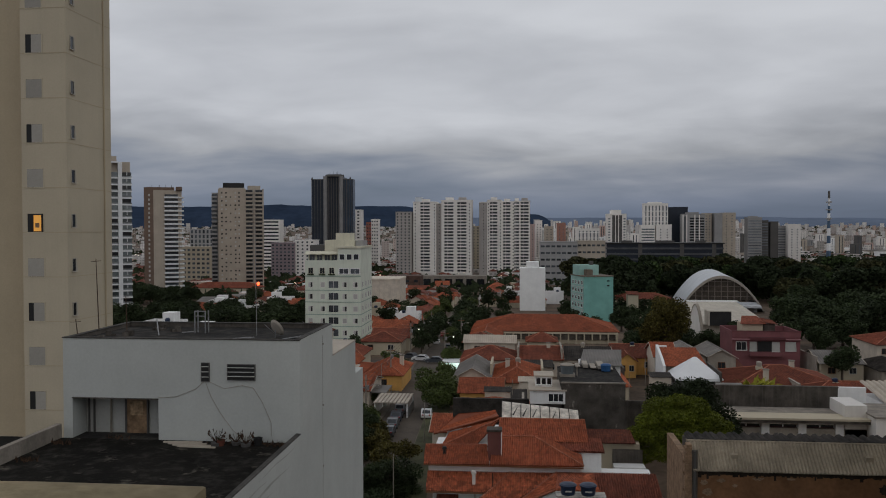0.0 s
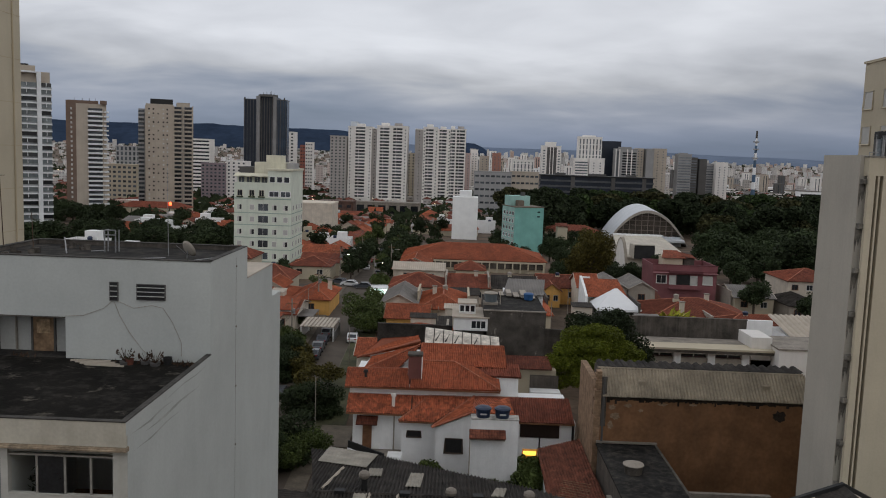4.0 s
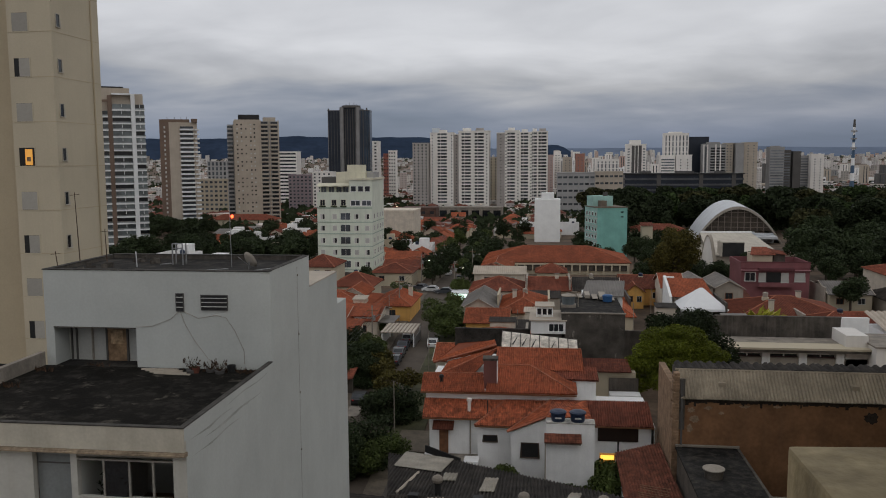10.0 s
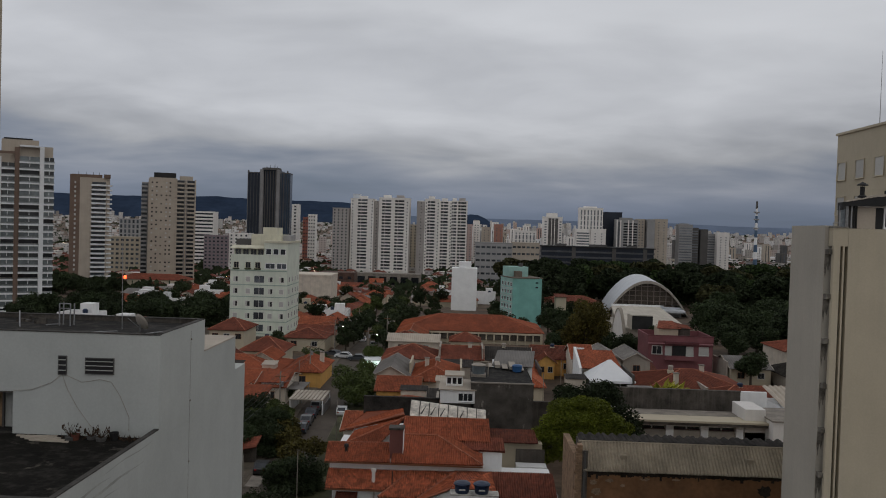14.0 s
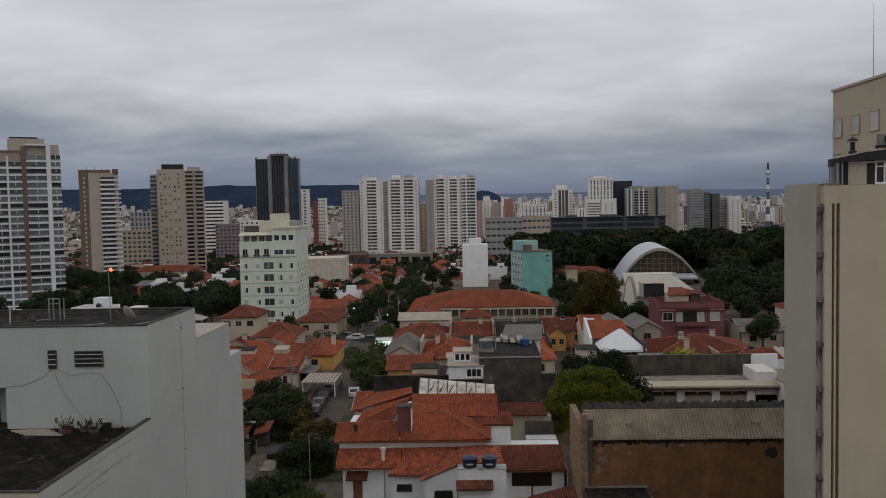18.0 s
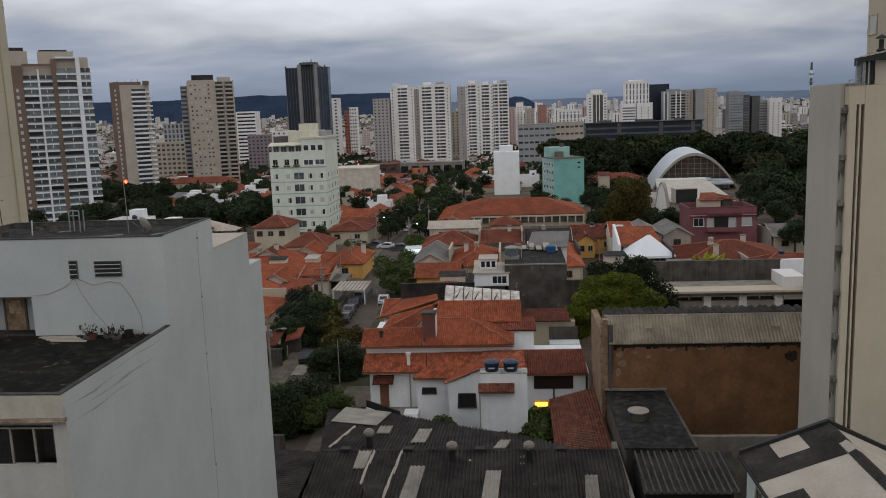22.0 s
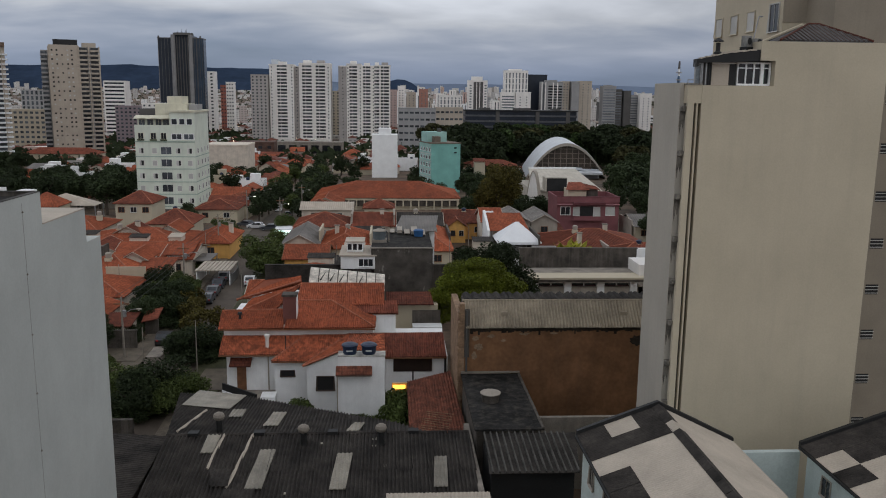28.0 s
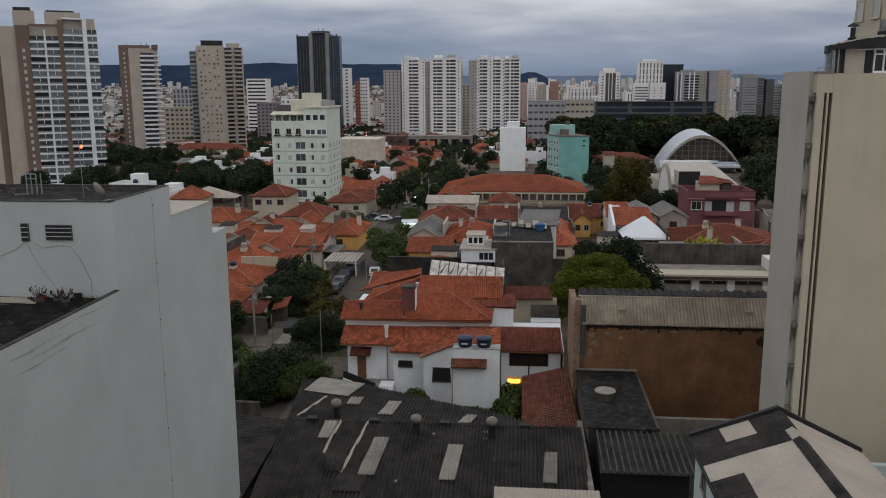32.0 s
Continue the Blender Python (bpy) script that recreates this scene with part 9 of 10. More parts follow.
# dark glass tower
zb = ground_z(-192, 797)
t = thing("dark_glass_tower", "dark blue-black glass office tower with pale rounded piers", "tower", (-192, 812, zb))
H = 76 - zb
M_PIERPALE = mat("weathered_grey_pier", (0.24, 0.235, 0.23), var=0.15, scale=0.1, streak=0.2)
M_BLUEGLASS = mat("blue_curtain_glass", (0.028, 0.044, 0.066), rough=0.2, var=0.45, scale=0.06, bump=0.0, spec=0.4)


def rounded(x0, x1, y0, y1, r0, r1, n=5):
    """A plan outline whose two front corners are rounded by r0 and r1."""
    out = []
    for k in range(n + 1):
        a = math.pi + k / n * math.pi / 2
        out.append((x0 + r0 + r0 * math.cos(a), y0 + r0 + r0 * math.sin(a)))
    for k in range(n + 1):
        a = 1.5 * math.pi + k / n * math.pi / 2
        out.append((x1 - r1 + r1 * math.cos(a), y0 + r1 + r1 * math.sin(a)))
    return out + [(x1, y1), (x0, y1)]


part("wing", Mesh().prism(rounded(-21.0, -8.5, -12, 14, 1.5, 0.5), "z", 0, H), M_BLACKGLASS, t, "black glass wing")
part("wing", Mesh().prism(rounded(9.6, 19.6, -12, 4, 0.5, 6.0), "z", 0, H), M_BLUEGLASS, t, "blue glass wing with a rounded corner")
part("centre_bay", Mesh().box(-8.5, 9.6, -11.0, 14, 0, H + 3.0), M_BLACKGLASS, t)
for x, r in ((-6.9, 2.0), (9.0, 2.0)):
    part("pier", Mesh().tube((x, -12.2, 0), (x, -12.2, H + 3.4), r, n=12), M_PIERPALE, t, "pale rounded pier")
for x in (-3.6, -1.2, 1.4, 4.0, 6.2):
    part("pier", Mesh().box(x - 0.4, x + 0.4, -11.9, -11.02, 0, H + 2.0), M_PIER, t)
for x, m in ((-20.6, M_PIERPALE), (-17.6, M_PIER), (-14.6, M_PIER), (-11.6, M_PIER), (12.0, M_PIER), (14.2, M_PIER)):
    part("mullion", Mesh().box(x - 0.22, x + 0.22, -12.3, -11.9, 0, H), m, t)
for a in (0.12, 0.37, 0.62, 0.87):
    x, y = 13.6 + 6.05 * math.sin(a * math.pi / 2), -6 - 6.05 * math.cos(a * math.pi / 2)
    part("mullion", Mesh().tube((x, y, 0), (x, y, H), 0.16, n=4), M_PIER, t)
part("crown_ring", Mesh().tube((1.2, -6.0, H + 3.0), (1.2, -6.0, H + 5.2), 9.6, 9.2, 16), M_PIER, t, "round dark roof crown")
part("roof_edge", Mesh().box(-21.2, -8.6, -12.2, 14, H, H + 0.7), M_PIER, t)
part("roof_edge", Mesh().prism(rounded(9.7, 19.8, -12.2, 4, 0.5, 6.0), "z", H, H + 0.7), M_PIER, t)
for x, y, h in ((-20.2, -11.2, 2.4), (17.4, -9.0, 2.6)):
    part("corner_turret", Mesh().tube((x, y, H), (x, y, H + h), 1.0, 0.6, 8), M_PIER, t)
for x, h in ((-4.4, 7.6), (-1.0, 8.6), (2.6, 8.2), (3.6, 9.0), (6.0, 7.2)):
    part("roof_aerial", Mesh().tube((x, -3, H + 4), (x, -3, H + h), 0.28, 0.15, 5), M_PIER, t)

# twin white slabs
# shade on returns and set-back volumes is put into this duller facade colour
M_TWINSHADE = mat("dull_facade_and_shade_tone", (0.40, 0.37, 0.345), var=0.1, scale=0.1, streak=0.15)
M_RECESS = mat("dark_balcony_recess", (0.075, 0.078, 0.082), rough=0.6, var=0.5, scale=0.15, bump=0.0, rand=0.7)
FACE = {}


def balcony_mesh(w, fh):
    """One storey of a balcony column: a pale solid front under a dark recess with a window post."""
    key = (round(w, 1), round(fh, 2))
    if key not in FACE:
        b = Mesh()
        b.box(-w / 2, w / 2, -1.0, 0, 0, 1.3).box(-w / 2, w / 2, -0.12, -0.02, 1.3, fh, 1)
        b.box(-0.2 - w * 0.17, 0.2 - w * 0.17, -0.2, -0.12, 1.3, fh)
        FACE[key] = b.data("balcony", [M_OFFWHITE, M_RECESS])
    return FACE[key]


# each volume: from, to, forward step, height trim, balcony columns (centre and width as shares)
TWINS = (((-114.5, -91.5, 0.0, 1.5, ((0.52, 0.40),)), (-91.5, -86.0, 3.5, 3.0, ()), (-86.0, -56.0, -2.0, 0.0, ((0.25, 0.30), (0.68, 0.30)))),
         ((-48.5, -40.5, 2.0, 2.0, ()), (-40.5, -26.5, -2.0, 0.0, ((0.45, 0.52),)), (-26.5, -14.0, 0.5, 1.6, ((0.42, 0.56),)), (-14.0, 1.5, -1.0, 1.0, ((0.16, 0.30), (0.66, 0.50)))))
for n, vols in enumerate(TWINS):
    zb = ground_z(0, 820)
    x0, x1 = vols[0][0], vols[-1][1]
    c = (x0 + x1) / 2
    t = thing("white_twin_tower", "tall off-white twin apartment slab with dark balcony columns", "tower", (c, 830, zb), group="twin slabs")
    H = 55.5 - zb
    fh = (H - 4) / 22
    for a, e, off, trim, stacks in vols:
        w = e - a
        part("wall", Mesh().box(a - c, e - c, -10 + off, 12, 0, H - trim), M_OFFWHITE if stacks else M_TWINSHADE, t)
        part("parapet", Mesh().box(a - c - 0.3, e - c + 0.3, -10.3 + off, 12, H - trim, H - trim + 0.8), M_OFFWHITE, t)
        for u, s in stacks:
            part("roof_house", Mesh().box(a - c + w * (u - s * 0.4), e - c - w * (1 - u - s * 0.4), -7 + off, 4, H - trim + 0.8, H - trim + 3.4), M_OFFWHITE if u < 0.6 else M_TWINSHADE, t)
            for k in range(22):
                part("balcony", balcony_mesh(w * s, fh), None, t, at=(a - c + w * u, -10 + off, 2.5 + fh * k))
        edges = [u for u in (0.09, 0.93) if stacks and w > 12 and all(abs(u - v) > s / 2 + 0.05 for v, s in stacks)] if stacks else [0.5]
        for u in edges:
            for k in range(22):
                win(t, a - c + w * u, -10 + off, 3.2 + fh * k, 1.0, 1.1, 0, M_OFFWHITE, M_PANEFAR, 0, False)
    part("shade_return", Mesh().box(x0 - c - 0.12, x0 - c, -9, 11.5, 0, H - 2.5), M_TWINSHADE, t, "return wall with shade in its colour")

# other single buildings in the middle distance: (name, label, x0, x1, y, depth, top, floors, wall, window columns)
G = M_PANEFAR


def cols(n, w, h=1.4, g=None):
    return tuple(((k + 0.5) / n, w, h, 0, g or G) for k in range(n))


slab_tower("sandy_block", "sandy yellow office block with arched top windows", -266, -240, 604, 622, 13.5, 8, M_YELLOWISH, cols(7, 2.2, 1.6))
slab_tower("sandy_block", "grey upper storeys behind the sandy block", -264, -242, 624, 640, 27, 11, M_GREYTOWER, cols(7, 1.6, 2.6))
slab_tower("striped_midrise", "white office block with dark ribbon windows", -297, -276, 900, 918, 37.5, 14, M_OFFWHITE, ((0.5, 20, 1.7, 0, M_GLASS),))
slab_tower("mauve_block", "greyish mauve apartment block", -224, -203, 704, 720, 15.0, 10, mat("mauve_facade", (0.25, 0.20, 0.21), var=0.1), cols(6, 1.8))
slab_tower("mauve_block", "white apartment block beside the mauve one", -203, -186, 706, 722, 17.5, 11, M_OFFWHITE, cols(4, 1.6))
slab_tower("white_tower", "slim pale tower behind the dark one", -236, -224, 900, 914, 52, 18, M_OFFWHITE, cols(3, 1.6))
slab_tower("white_tower", "slim white tower beside the dark one", -201, -189, 930, 944, 49, 18, M_OFFWHITE, ((0.3, 1.2, 1.4, 0, G), (0.72, 2.4, 1.6, 0, M_GLASS)))
slab_tower("red_white_tower", "narrow red apartment tower", -189, -183, 960, 972, 35, 13, mat("brick_red_facade", (0.30, 0.11, 0.08), var=0.1), cols(2, 1.6))
slab_tower("red_white_tower", "narrow white apartment tower", -183, -174.5, 960, 972, 38.5, 14, M_OFFWHITE, cols(3, 1.6))
slab_tower("grey_tower", "grey tower beside the twin slabs", -131, -115.5, 812, 828, 44, 20, M_TWINSHADE, cols(4, 1.5))
slab_tower("white_tower", "slim bluish-white slab beside the twin towers", -118, -111, 862, 874, 60, 4, mat("bluish_white_facade", (0.66, 0.70, 0.74), var=0.06), ())
slab_tower("yellow_tower", "sandy tower between the twin slabs", -70, -52, 900, 915, 30, 15, M_YELLOWISH, cols(4, 1.6))
slab_tower("brick_block", "low unfinished block of red-brown brick", -92, -70, 520, 535, -3, 2, mat("red_brown_brick", (0.10, 0.058, 0.044), var=0.4), cols(4, 2.4, 1.8, M_GLASS))
slab_tower("white_factory", "low white factory hall", -80, -61, 372, 392, 4.2, 1, M_HOUSE)
slab_tower("beige_midrise", "beige office block with ribbon windows", 8, 37, 650, 668, 16.8, 6, M_GREYTOWER, cols(7, 3.0, 1.5))
slab_tower("beige_midrise", "beige office block with ribbon windows", 37, 58.5, 652, 668, 17.6, 6, M_BEIGE, cols(6, 2.6, 1.5))
slab_tower("viaduct_building", "low dark viaduct station", -96, -30, 560, 572, -5, 1, M_CONC, cols(9, 5, 2.2, M_GLASS))
M_SMOKEBAND = mat("grey_spandrel_band", (0.085, 0.088, 0.095), rough=0.5, var=0.3, scale=0.1, bump=0.0)
t = thing("black_long_building", "long low black building with dark ribbon windows", "building", (112, 712, ground_z(112, 700)))
zb = ground_z(112, 700)
part("wall", Mesh().box(-48, 48, -9, 13, 0, 9.0), M_PIER, t)
for k in range(5):
    z = 9.0 + 4.6 * k
    part("storey", Mesh().box(-48, 48, -10, 14, z, z + 1.5), M_SMOKEBAND, t)
    part("ribbon_window", Mesh().box(-47.4, 47.4, -9.6, 13.6, z + 1.5, z + 4.6), M_BLACKGLASS, t)
for x in (-20.0, 14.0, 40.0):
    part("stair_shaft", Mesh().box(x - 1.6, x + 1.6, -10.6, -9.0, 0, 31.9), M_PIER, t)
for x, w in ((-30, 9), (2, 14), (31, 7)):
    part("roof_plant", Mesh().box(x - w / 2, x + w / 2, -4, 6, 32.92, 34.6), M_PIER, t)
part("roof", Mesh().box(-48.5, 48.5, -11, 14.5, 32.0, 32.9), M_BLACK, t)
M_PINKFAR = mat("pink_facade", (0.45, 0.33, 0.30), var=0.1)
M_SMOKE = mat("smoky_ribbon_glass", (0.13, 0.14, 0.15), rough=0.3, var=0.35, scale=0.1, bump=0.0, rand=0.4)


def office_tower(nm, x0, x1, y, top, style, wall, cap=None):
    """A tower of the far business district; style: ribs, bands, grid, panel or plain."""
    zb = ground_z((x0 + x1) / 2, y)
    t = thing(nm + "_office_tower", f"{nm} tower in the far business district", "tower", ((x0 + x1) / 2, y + 8, zb), group="far office towers")
    W, H = (x1 - x0) / 2, top - zb
    part("wall", Mesh().box(-W, W, -8, 8, 0, H), wall, t)
    part("parapet", Mesh().box(-W - 0.2, W + 0.2, -8.2, 8.2, H, H + 0.9), wall, t)
    if cap:
        part("roof_house", Mesh().box(-W * 0.6, W * 0.5, -5, 5, H + 0.9, H + 0.9 + cap), wall, t)
    fh = 3.2
    if style == "ribs":
        n = max(3, round(2 * W / 4.2))
        for k in range(n):
            x = -W + 2 * W * (k + 0.5) / n
            part("window_strip", Mesh().box(x - 0.75, x + 0.75, -8.14, -8.0, 3, H - 2), M_SMOKE, t)
        for k in range(0, int(H / fh) - 1, 2):
            part("floor_line", Mesh().box(-W, W, -8.3, -8.02, 3 + fh * k, 3.9 + fh * k), wall, t)
    elif style == "bands":
        for k in range(int(H / fh) - 1):
            part("ribbon_window", Mesh().box(-W + 0.6, W - 0.6, -8.15, -8.0, 3.4 + fh * k, 4.9 + fh * k), M_SMOKE, t)
    elif style == "grid":
        for k in range(int(H / fh) - 1):
            part("ribbon_window", Mesh().box(-W * 0.35, W * 0.92, -8.15, -8.0, 3.2 + fh * k, 5.0 + fh * k), M_GLASS, t)
        for x in (-0.95, -0.62, 0.1, 0.5):
            part("pier", Mesh().box(W * x - 0.6, W * x + 0.6, -8.5, -8.0, 0, H), M_OFFWHITE, t)
        part("window_strip", Mesh().box(-W * 0.85, -W * 0.7, -8.15, -8.0, 3, H - 2), M_SMOKE, t)
    elif style == "panel":
        part("glass_panel", Mesh().box(-W * 0.45, W * 0.55, -8.4, -8.0, 0, H - 1), M_PIER, t, "dark glazed centre panel")
        for x in (-0.12, 0.2):
            part("pier", Mesh().box(W * x - 0.4, W * x + 0.4, -8.7, -8.4, 0, H - 1), M_OFFWHITE, t)
        for k in range(int(H / fh) - 1):
            for x in (-0.75, 0.8):
                part("window", Mesh().box(W * x - 1.2, W * x + 1.2, -8.12, -8.0, 3.2 + fh * k, 4.6 + fh * k), M_SMOKE, t)
    elif style == "plain":
        for k in range(int(H / fh) - 1):
            for x in (-0.4, 0.45):
                part("window", Mesh().box(W * x - 0.7, W * x + 0.7, -8.1, -8.0, 3.2 + fh * k, 4.4 + fh * k), M_SMOKE, t)
    return t


for row in (("white", 94, 117, 1000, 44.5, "panel", M_OFFWHITE, 4.5), ("white", 139, 167, 1010, 57, "ribs", M_OFFWHITE, 1.6), ("black", 169, 194, 1030, 53, "none", M_BLACKGLASS, None), ("grey", 182, 208, 1000, 44, "grid", M_GREYTOWER, 2.0),
            ("white", 132, 148, 985, 31, "bands", M_OFFWHITE, None), ("white", 149, 167, 985, 31.5, "plain", M_OFFWHITE, None), ("beige", 208, 217, 1006, 45, "plain", M_BEIGE, None), ("greyish", 219, 228, 1000, 45, "none", M_GREYTOWER, None), ("beige", 229, 244, 1004, 45.5, "plain", M_BEIGE, None),
            ("pale grey", 257, 273, 1000, 40, "bands", M_GREYTOWER, 1.2), ("black", 274, 286, 1020, 36.5, "bands", M_PIER, None), ("black", 289, 298, 1022, 35, "none", M_PIER, None), ("dark grey", 299, 321, 1060, 30, "bands", M_GREYTOWER, None), ("pale", 318, 333, 1050, 32, "plain", M_OFFWHITE, None),
            ("white", 60, 86, 1005, 27, "ribs", M_OFFWHITE, None), ("beige", 22, 34, 1080, 30, "plain", M_BEIGE, None), ("rosy", 0, 10, 1100, 33, "plain", M_PINKFAR, None), ("white", 11, 20, 1110, 38, "plain", M_OFFWHITE, None), ("brick red", 38, 49, 1070, 34, "plain", mat("brick_pink_facade", (0.34, 0.17, 0.13), var=0.12), None)):
    office_tower(*row)
t = slab_tower("white_right_tower", "group of white towers at the edge of the park", 455, 480, 860, 880, 43, 15, M_OFFWHITE, cols(5, 2.0), group="edge towers")
slab_tower("white_right_tower", "group of white towers at the edge of the park", 484, 506, 865, 885, 41, 15, M_OFFWHITE, cols(5, 2.0), group="edge towers")

# red and white lattice mast
zb = ground_z(375, 1070)
am = thing("broadcast_mast", "tall blue and white banded communications mast", "mast", (375, 1076, zb))
z = 0.0
HM = 74.5 - zb
bands = 9
for k in range(bands):
    r = 3.0 - 1.7 * k / bands
    part("section", Mesh().tube((0, 0, HM * 0.9 * k / bands), (0, 0, HM * 0.9 * (k + 1) / bands), r, r - 0.19, 8), M_WHITE2 if k % 2 == 0 else mat("mast_blue", (0.08, 0.13, 0.20), var=0.1), am)
for h in (0.62, 0.74, 0.84):
    part("platform", Mesh().tube((0, 0, HM * h), (0, 0, HM * h + 1.6), 3.6, 3.6, 10), M_GREYTOWER, am)
part("top_aerial", Mesh().tube((0, 0, HM * 0.9), (0, 0, HM), 1.6, 1.2, 8), M_PIER, am)

# ---- hundreds of houses and blocks further off ----
rnd = random.Random(77)
TEMPL = []
for k, (w, d, rise, kind, axis, wall, roof) in enumerate(((9, 11, 2.0, "hip", "y", M_HOUSE, M_TILE), (10, 9, 2.1, "hip", "x", M_CREAM2, M_TILE), (8, 12, 1.9, "gable", "y", M_HOUSE, M_TILEBROWN), (11, 10, 2.0, "gable", "x", M_HOUSE, M_TILE),
                                                          (9, 10, 1.2, "shed", "x", M_GREYWALL, M_METALROOF), (10, 11, 1.8, "hip", "x", M_CREAM2, M_TILEBROWN))):
    TEMPL.append(house(-w / 2 - 130 - 14 * k, w / 2 - 130 - 14 * k, 150, 150 + d, -0.6, rise, kind, axis, wall, roof, wins=2, ribs=0.8 if roof is not M_METALROOF else 1.2))


def flat_house(x, w, d, h, wall):
    """A flat-roofed house with a parapet, a roof tank and a wash-house."""
    t = thing("house", "white flat-roofed house with a parapet and a roof tank", "house", (x, 150, GROUND), group="houses of the quarter")
    part("wall", Mesh().box(-w / 2, w / 2, -d / 2, d / 2, 0, h), wall, t)
    part("roof", Mesh().box(-w / 2 + 0.2, w / 2 - 0.2, -d / 2 + 0.2, d / 2 - 0.2, h, h + 0.05), M_CONC, t)
    for x0, x1, y0, y1 in ((-w / 2, w / 2, -d / 2, -d / 2 + 0.2), (-w / 2, w / 2, d / 2 - 0.2, d / 2), (-w / 2, -w / 2 + 0.2, -d / 2 + 0.2, d / 2 - 0.2), (w / 2 - 0.2, w / 2, -d / 2 + 0.2, d / 2 - 0.2)):
        part("parapet", Mesh().box(x0, x1, y0, y1, h, h + 0.7), wall, t)
    part("wash_house", Mesh().box(-w * 0.3, w * 0.15, 0, d * 0.35, h + 0.05, h + 2.2), wall, t)
    part("roof_tank", Mesh().lathe(w * 0.28, d * 0.2, [(0, h + 0.05), (0.6, h + 0.05), (0.72, h + 1.1), (0.3, h + 1.35), (0, h + 1.36)], 10), M_TANK, t)
    win(t, -w * 0.2, -d / 2, h - 2.0, 1.4, 1.2, 0, M_WOOD, M_GLASS, 1)
    win(t, w * 0.22, -d / 2, h - 2.0, 1.4, 1.2, 0, M_SHUTTER, M_GLASS, 1)
    return t


TEMPL += [flat_house(-130 - 14 * 6, 8, 10, 4.4, M_WHITE2), flat_house(-130 - 14 * 7, 9, 8, 3.6, M_CREAM2)]
taken = [(-70, -28, 100, 207), (-20, 62, 100, 232), (-72, -44, 222, 250), (-24, 27, 244, 282), (30, 60, 328, 370), (46, 74, 258, 304), (30, 62, 195, 250), (-80, -58, 365, 395), (12, 32, 312, 335), (-9, 8, 236, 412), (-98, -68, 512, 540), (-98, -28, 555, 575)]
n = 0
for j in range(29):
    y = 206 + 12.5 * j
    for i in range(26):
        x = -150 + 11.6 * i + rnd.uniform(-1, 1)
        if abs(x - street_x(y)) < 10.5 or abs(y - 193) < 7 or x > (18 if y < 260 else 12) or x < -(60 + 0.25 * y):
            continue
        if any(a - 5 < x < b_ + 5 and c - 5 < y < d + 5 for a, b_, c, d in taken) or rnd.random() < 0.12:
            continue
        if -140 < x < -70 and 222 < y < 330 and rnd.random() < 0.75:
            continue
        s = rnd.uniform(0.8, 1.12)
        h = copy_thing(rnd.choice(TEMPL), pose(x, y + rnd.uniform(-1.5, 1.5), ground_z(x, y), 0, 0, rnd.choice((0, 90, 180, 270)) + rnd.uniform(-3, 3)))
        h.scale = (s, s, rnd.uniform(0.8, 1.5))
        n += 1
# far city: boxes with storeys, one mesh
def city_material(name, lo, hi):
    m = bpy.data.materials.new(name)
    m.use_nodes = True
    nd, lk = m.node_tree.nodes, m.node_tree.links
    bs = nd["Principled BSDF"]
    bs.inputs["Roughness"].default_value = 0.85
    g = nd.new("ShaderNodeNewGeometry")
    r = nd.new("ShaderNodeValToRGB")
    r.color_ramp.elements[0].color, r.color_ramp.elements[1].color = (*lo, 1), (*hi, 1)
    for p, c in ((0.25, (0.66, 0.62, 0.57)), (0.45, (0.78, 0.76, 0.74)), (0.6, (0.42, 0.39, 0.37)), (0.7, (0.52, 0.38, 0.31)), (0.8, (0.80, 0.78, 0.76))):
        r.color_ramp.elements.new(p).color = (*c, 1)
    lk.new(g.outputs["Random Per Island"], r.inputs[0])
    uv = nd.new("ShaderNodeUVMap")
    bk = nd.new("ShaderNodeTexBrick")
    bk.offset = 0.0
    bk.inputs["Scale"].default_value = 1.0
    bk.inputs["Mortar Size"].default_value = 1.0
    bk.inputs["Mortar Smooth"].default_value = 0.1
    bk.inputs["Brick Width"].default_value, bk.inputs["Row Height"].default_value = 4.2, 3.1
    bk.inputs["Color1"].default_value = bk.inputs["Color2"].default_value = (0.48, 0.49, 0.50, 1)
    bk.inputs["Mortar"].default_value = (1, 1, 1, 1)
    lk.new(uv.outputs[0], bk.inputs["Vector"])
    x = nd.new("ShaderNodeMix")
    x.data_type, x.blend_type = "RGBA", "MULTIPLY"
    x.inputs[0].default_value = 1.0
    lk.new(r.outputs[0], x.inputs[6])
    lk.new(bk.outputs[0], x.inputs[7])
    lk.new(x.outputs[2], bs.inputs["Base Color"])
    return m


# crowded white towers beyond the twin slabs
rc = random.Random(31)
pale = [M_OFFWHITE, M_WHITE2, M_BEIGE, M_OFFWHITE, mat("rosy_facade", (0.50, 0.36, 0.31), var=0.1), M_OFFWHITE]
for k in range(34):
    y = rc.uniform(1180, 1750)
    x = (0.006 + 0.098 * (k + rc.uniform(0.1, 0.9)) / 34) * y
    w, top = rc.uniform(6, 13), rc.uniform(8, 42)
    slab_tower("city_tower", "pale apartment tower in the crowded far quarter", x - w / 2, x + w / 2, y, y + 12, top, 1, rc.choice(pale), ((0.3, 1.2, top + 8, 0, M_PANEFAR), (0.7, 1.2, top + 8, 0, M_PANEFAR)), group="far apartment towers")
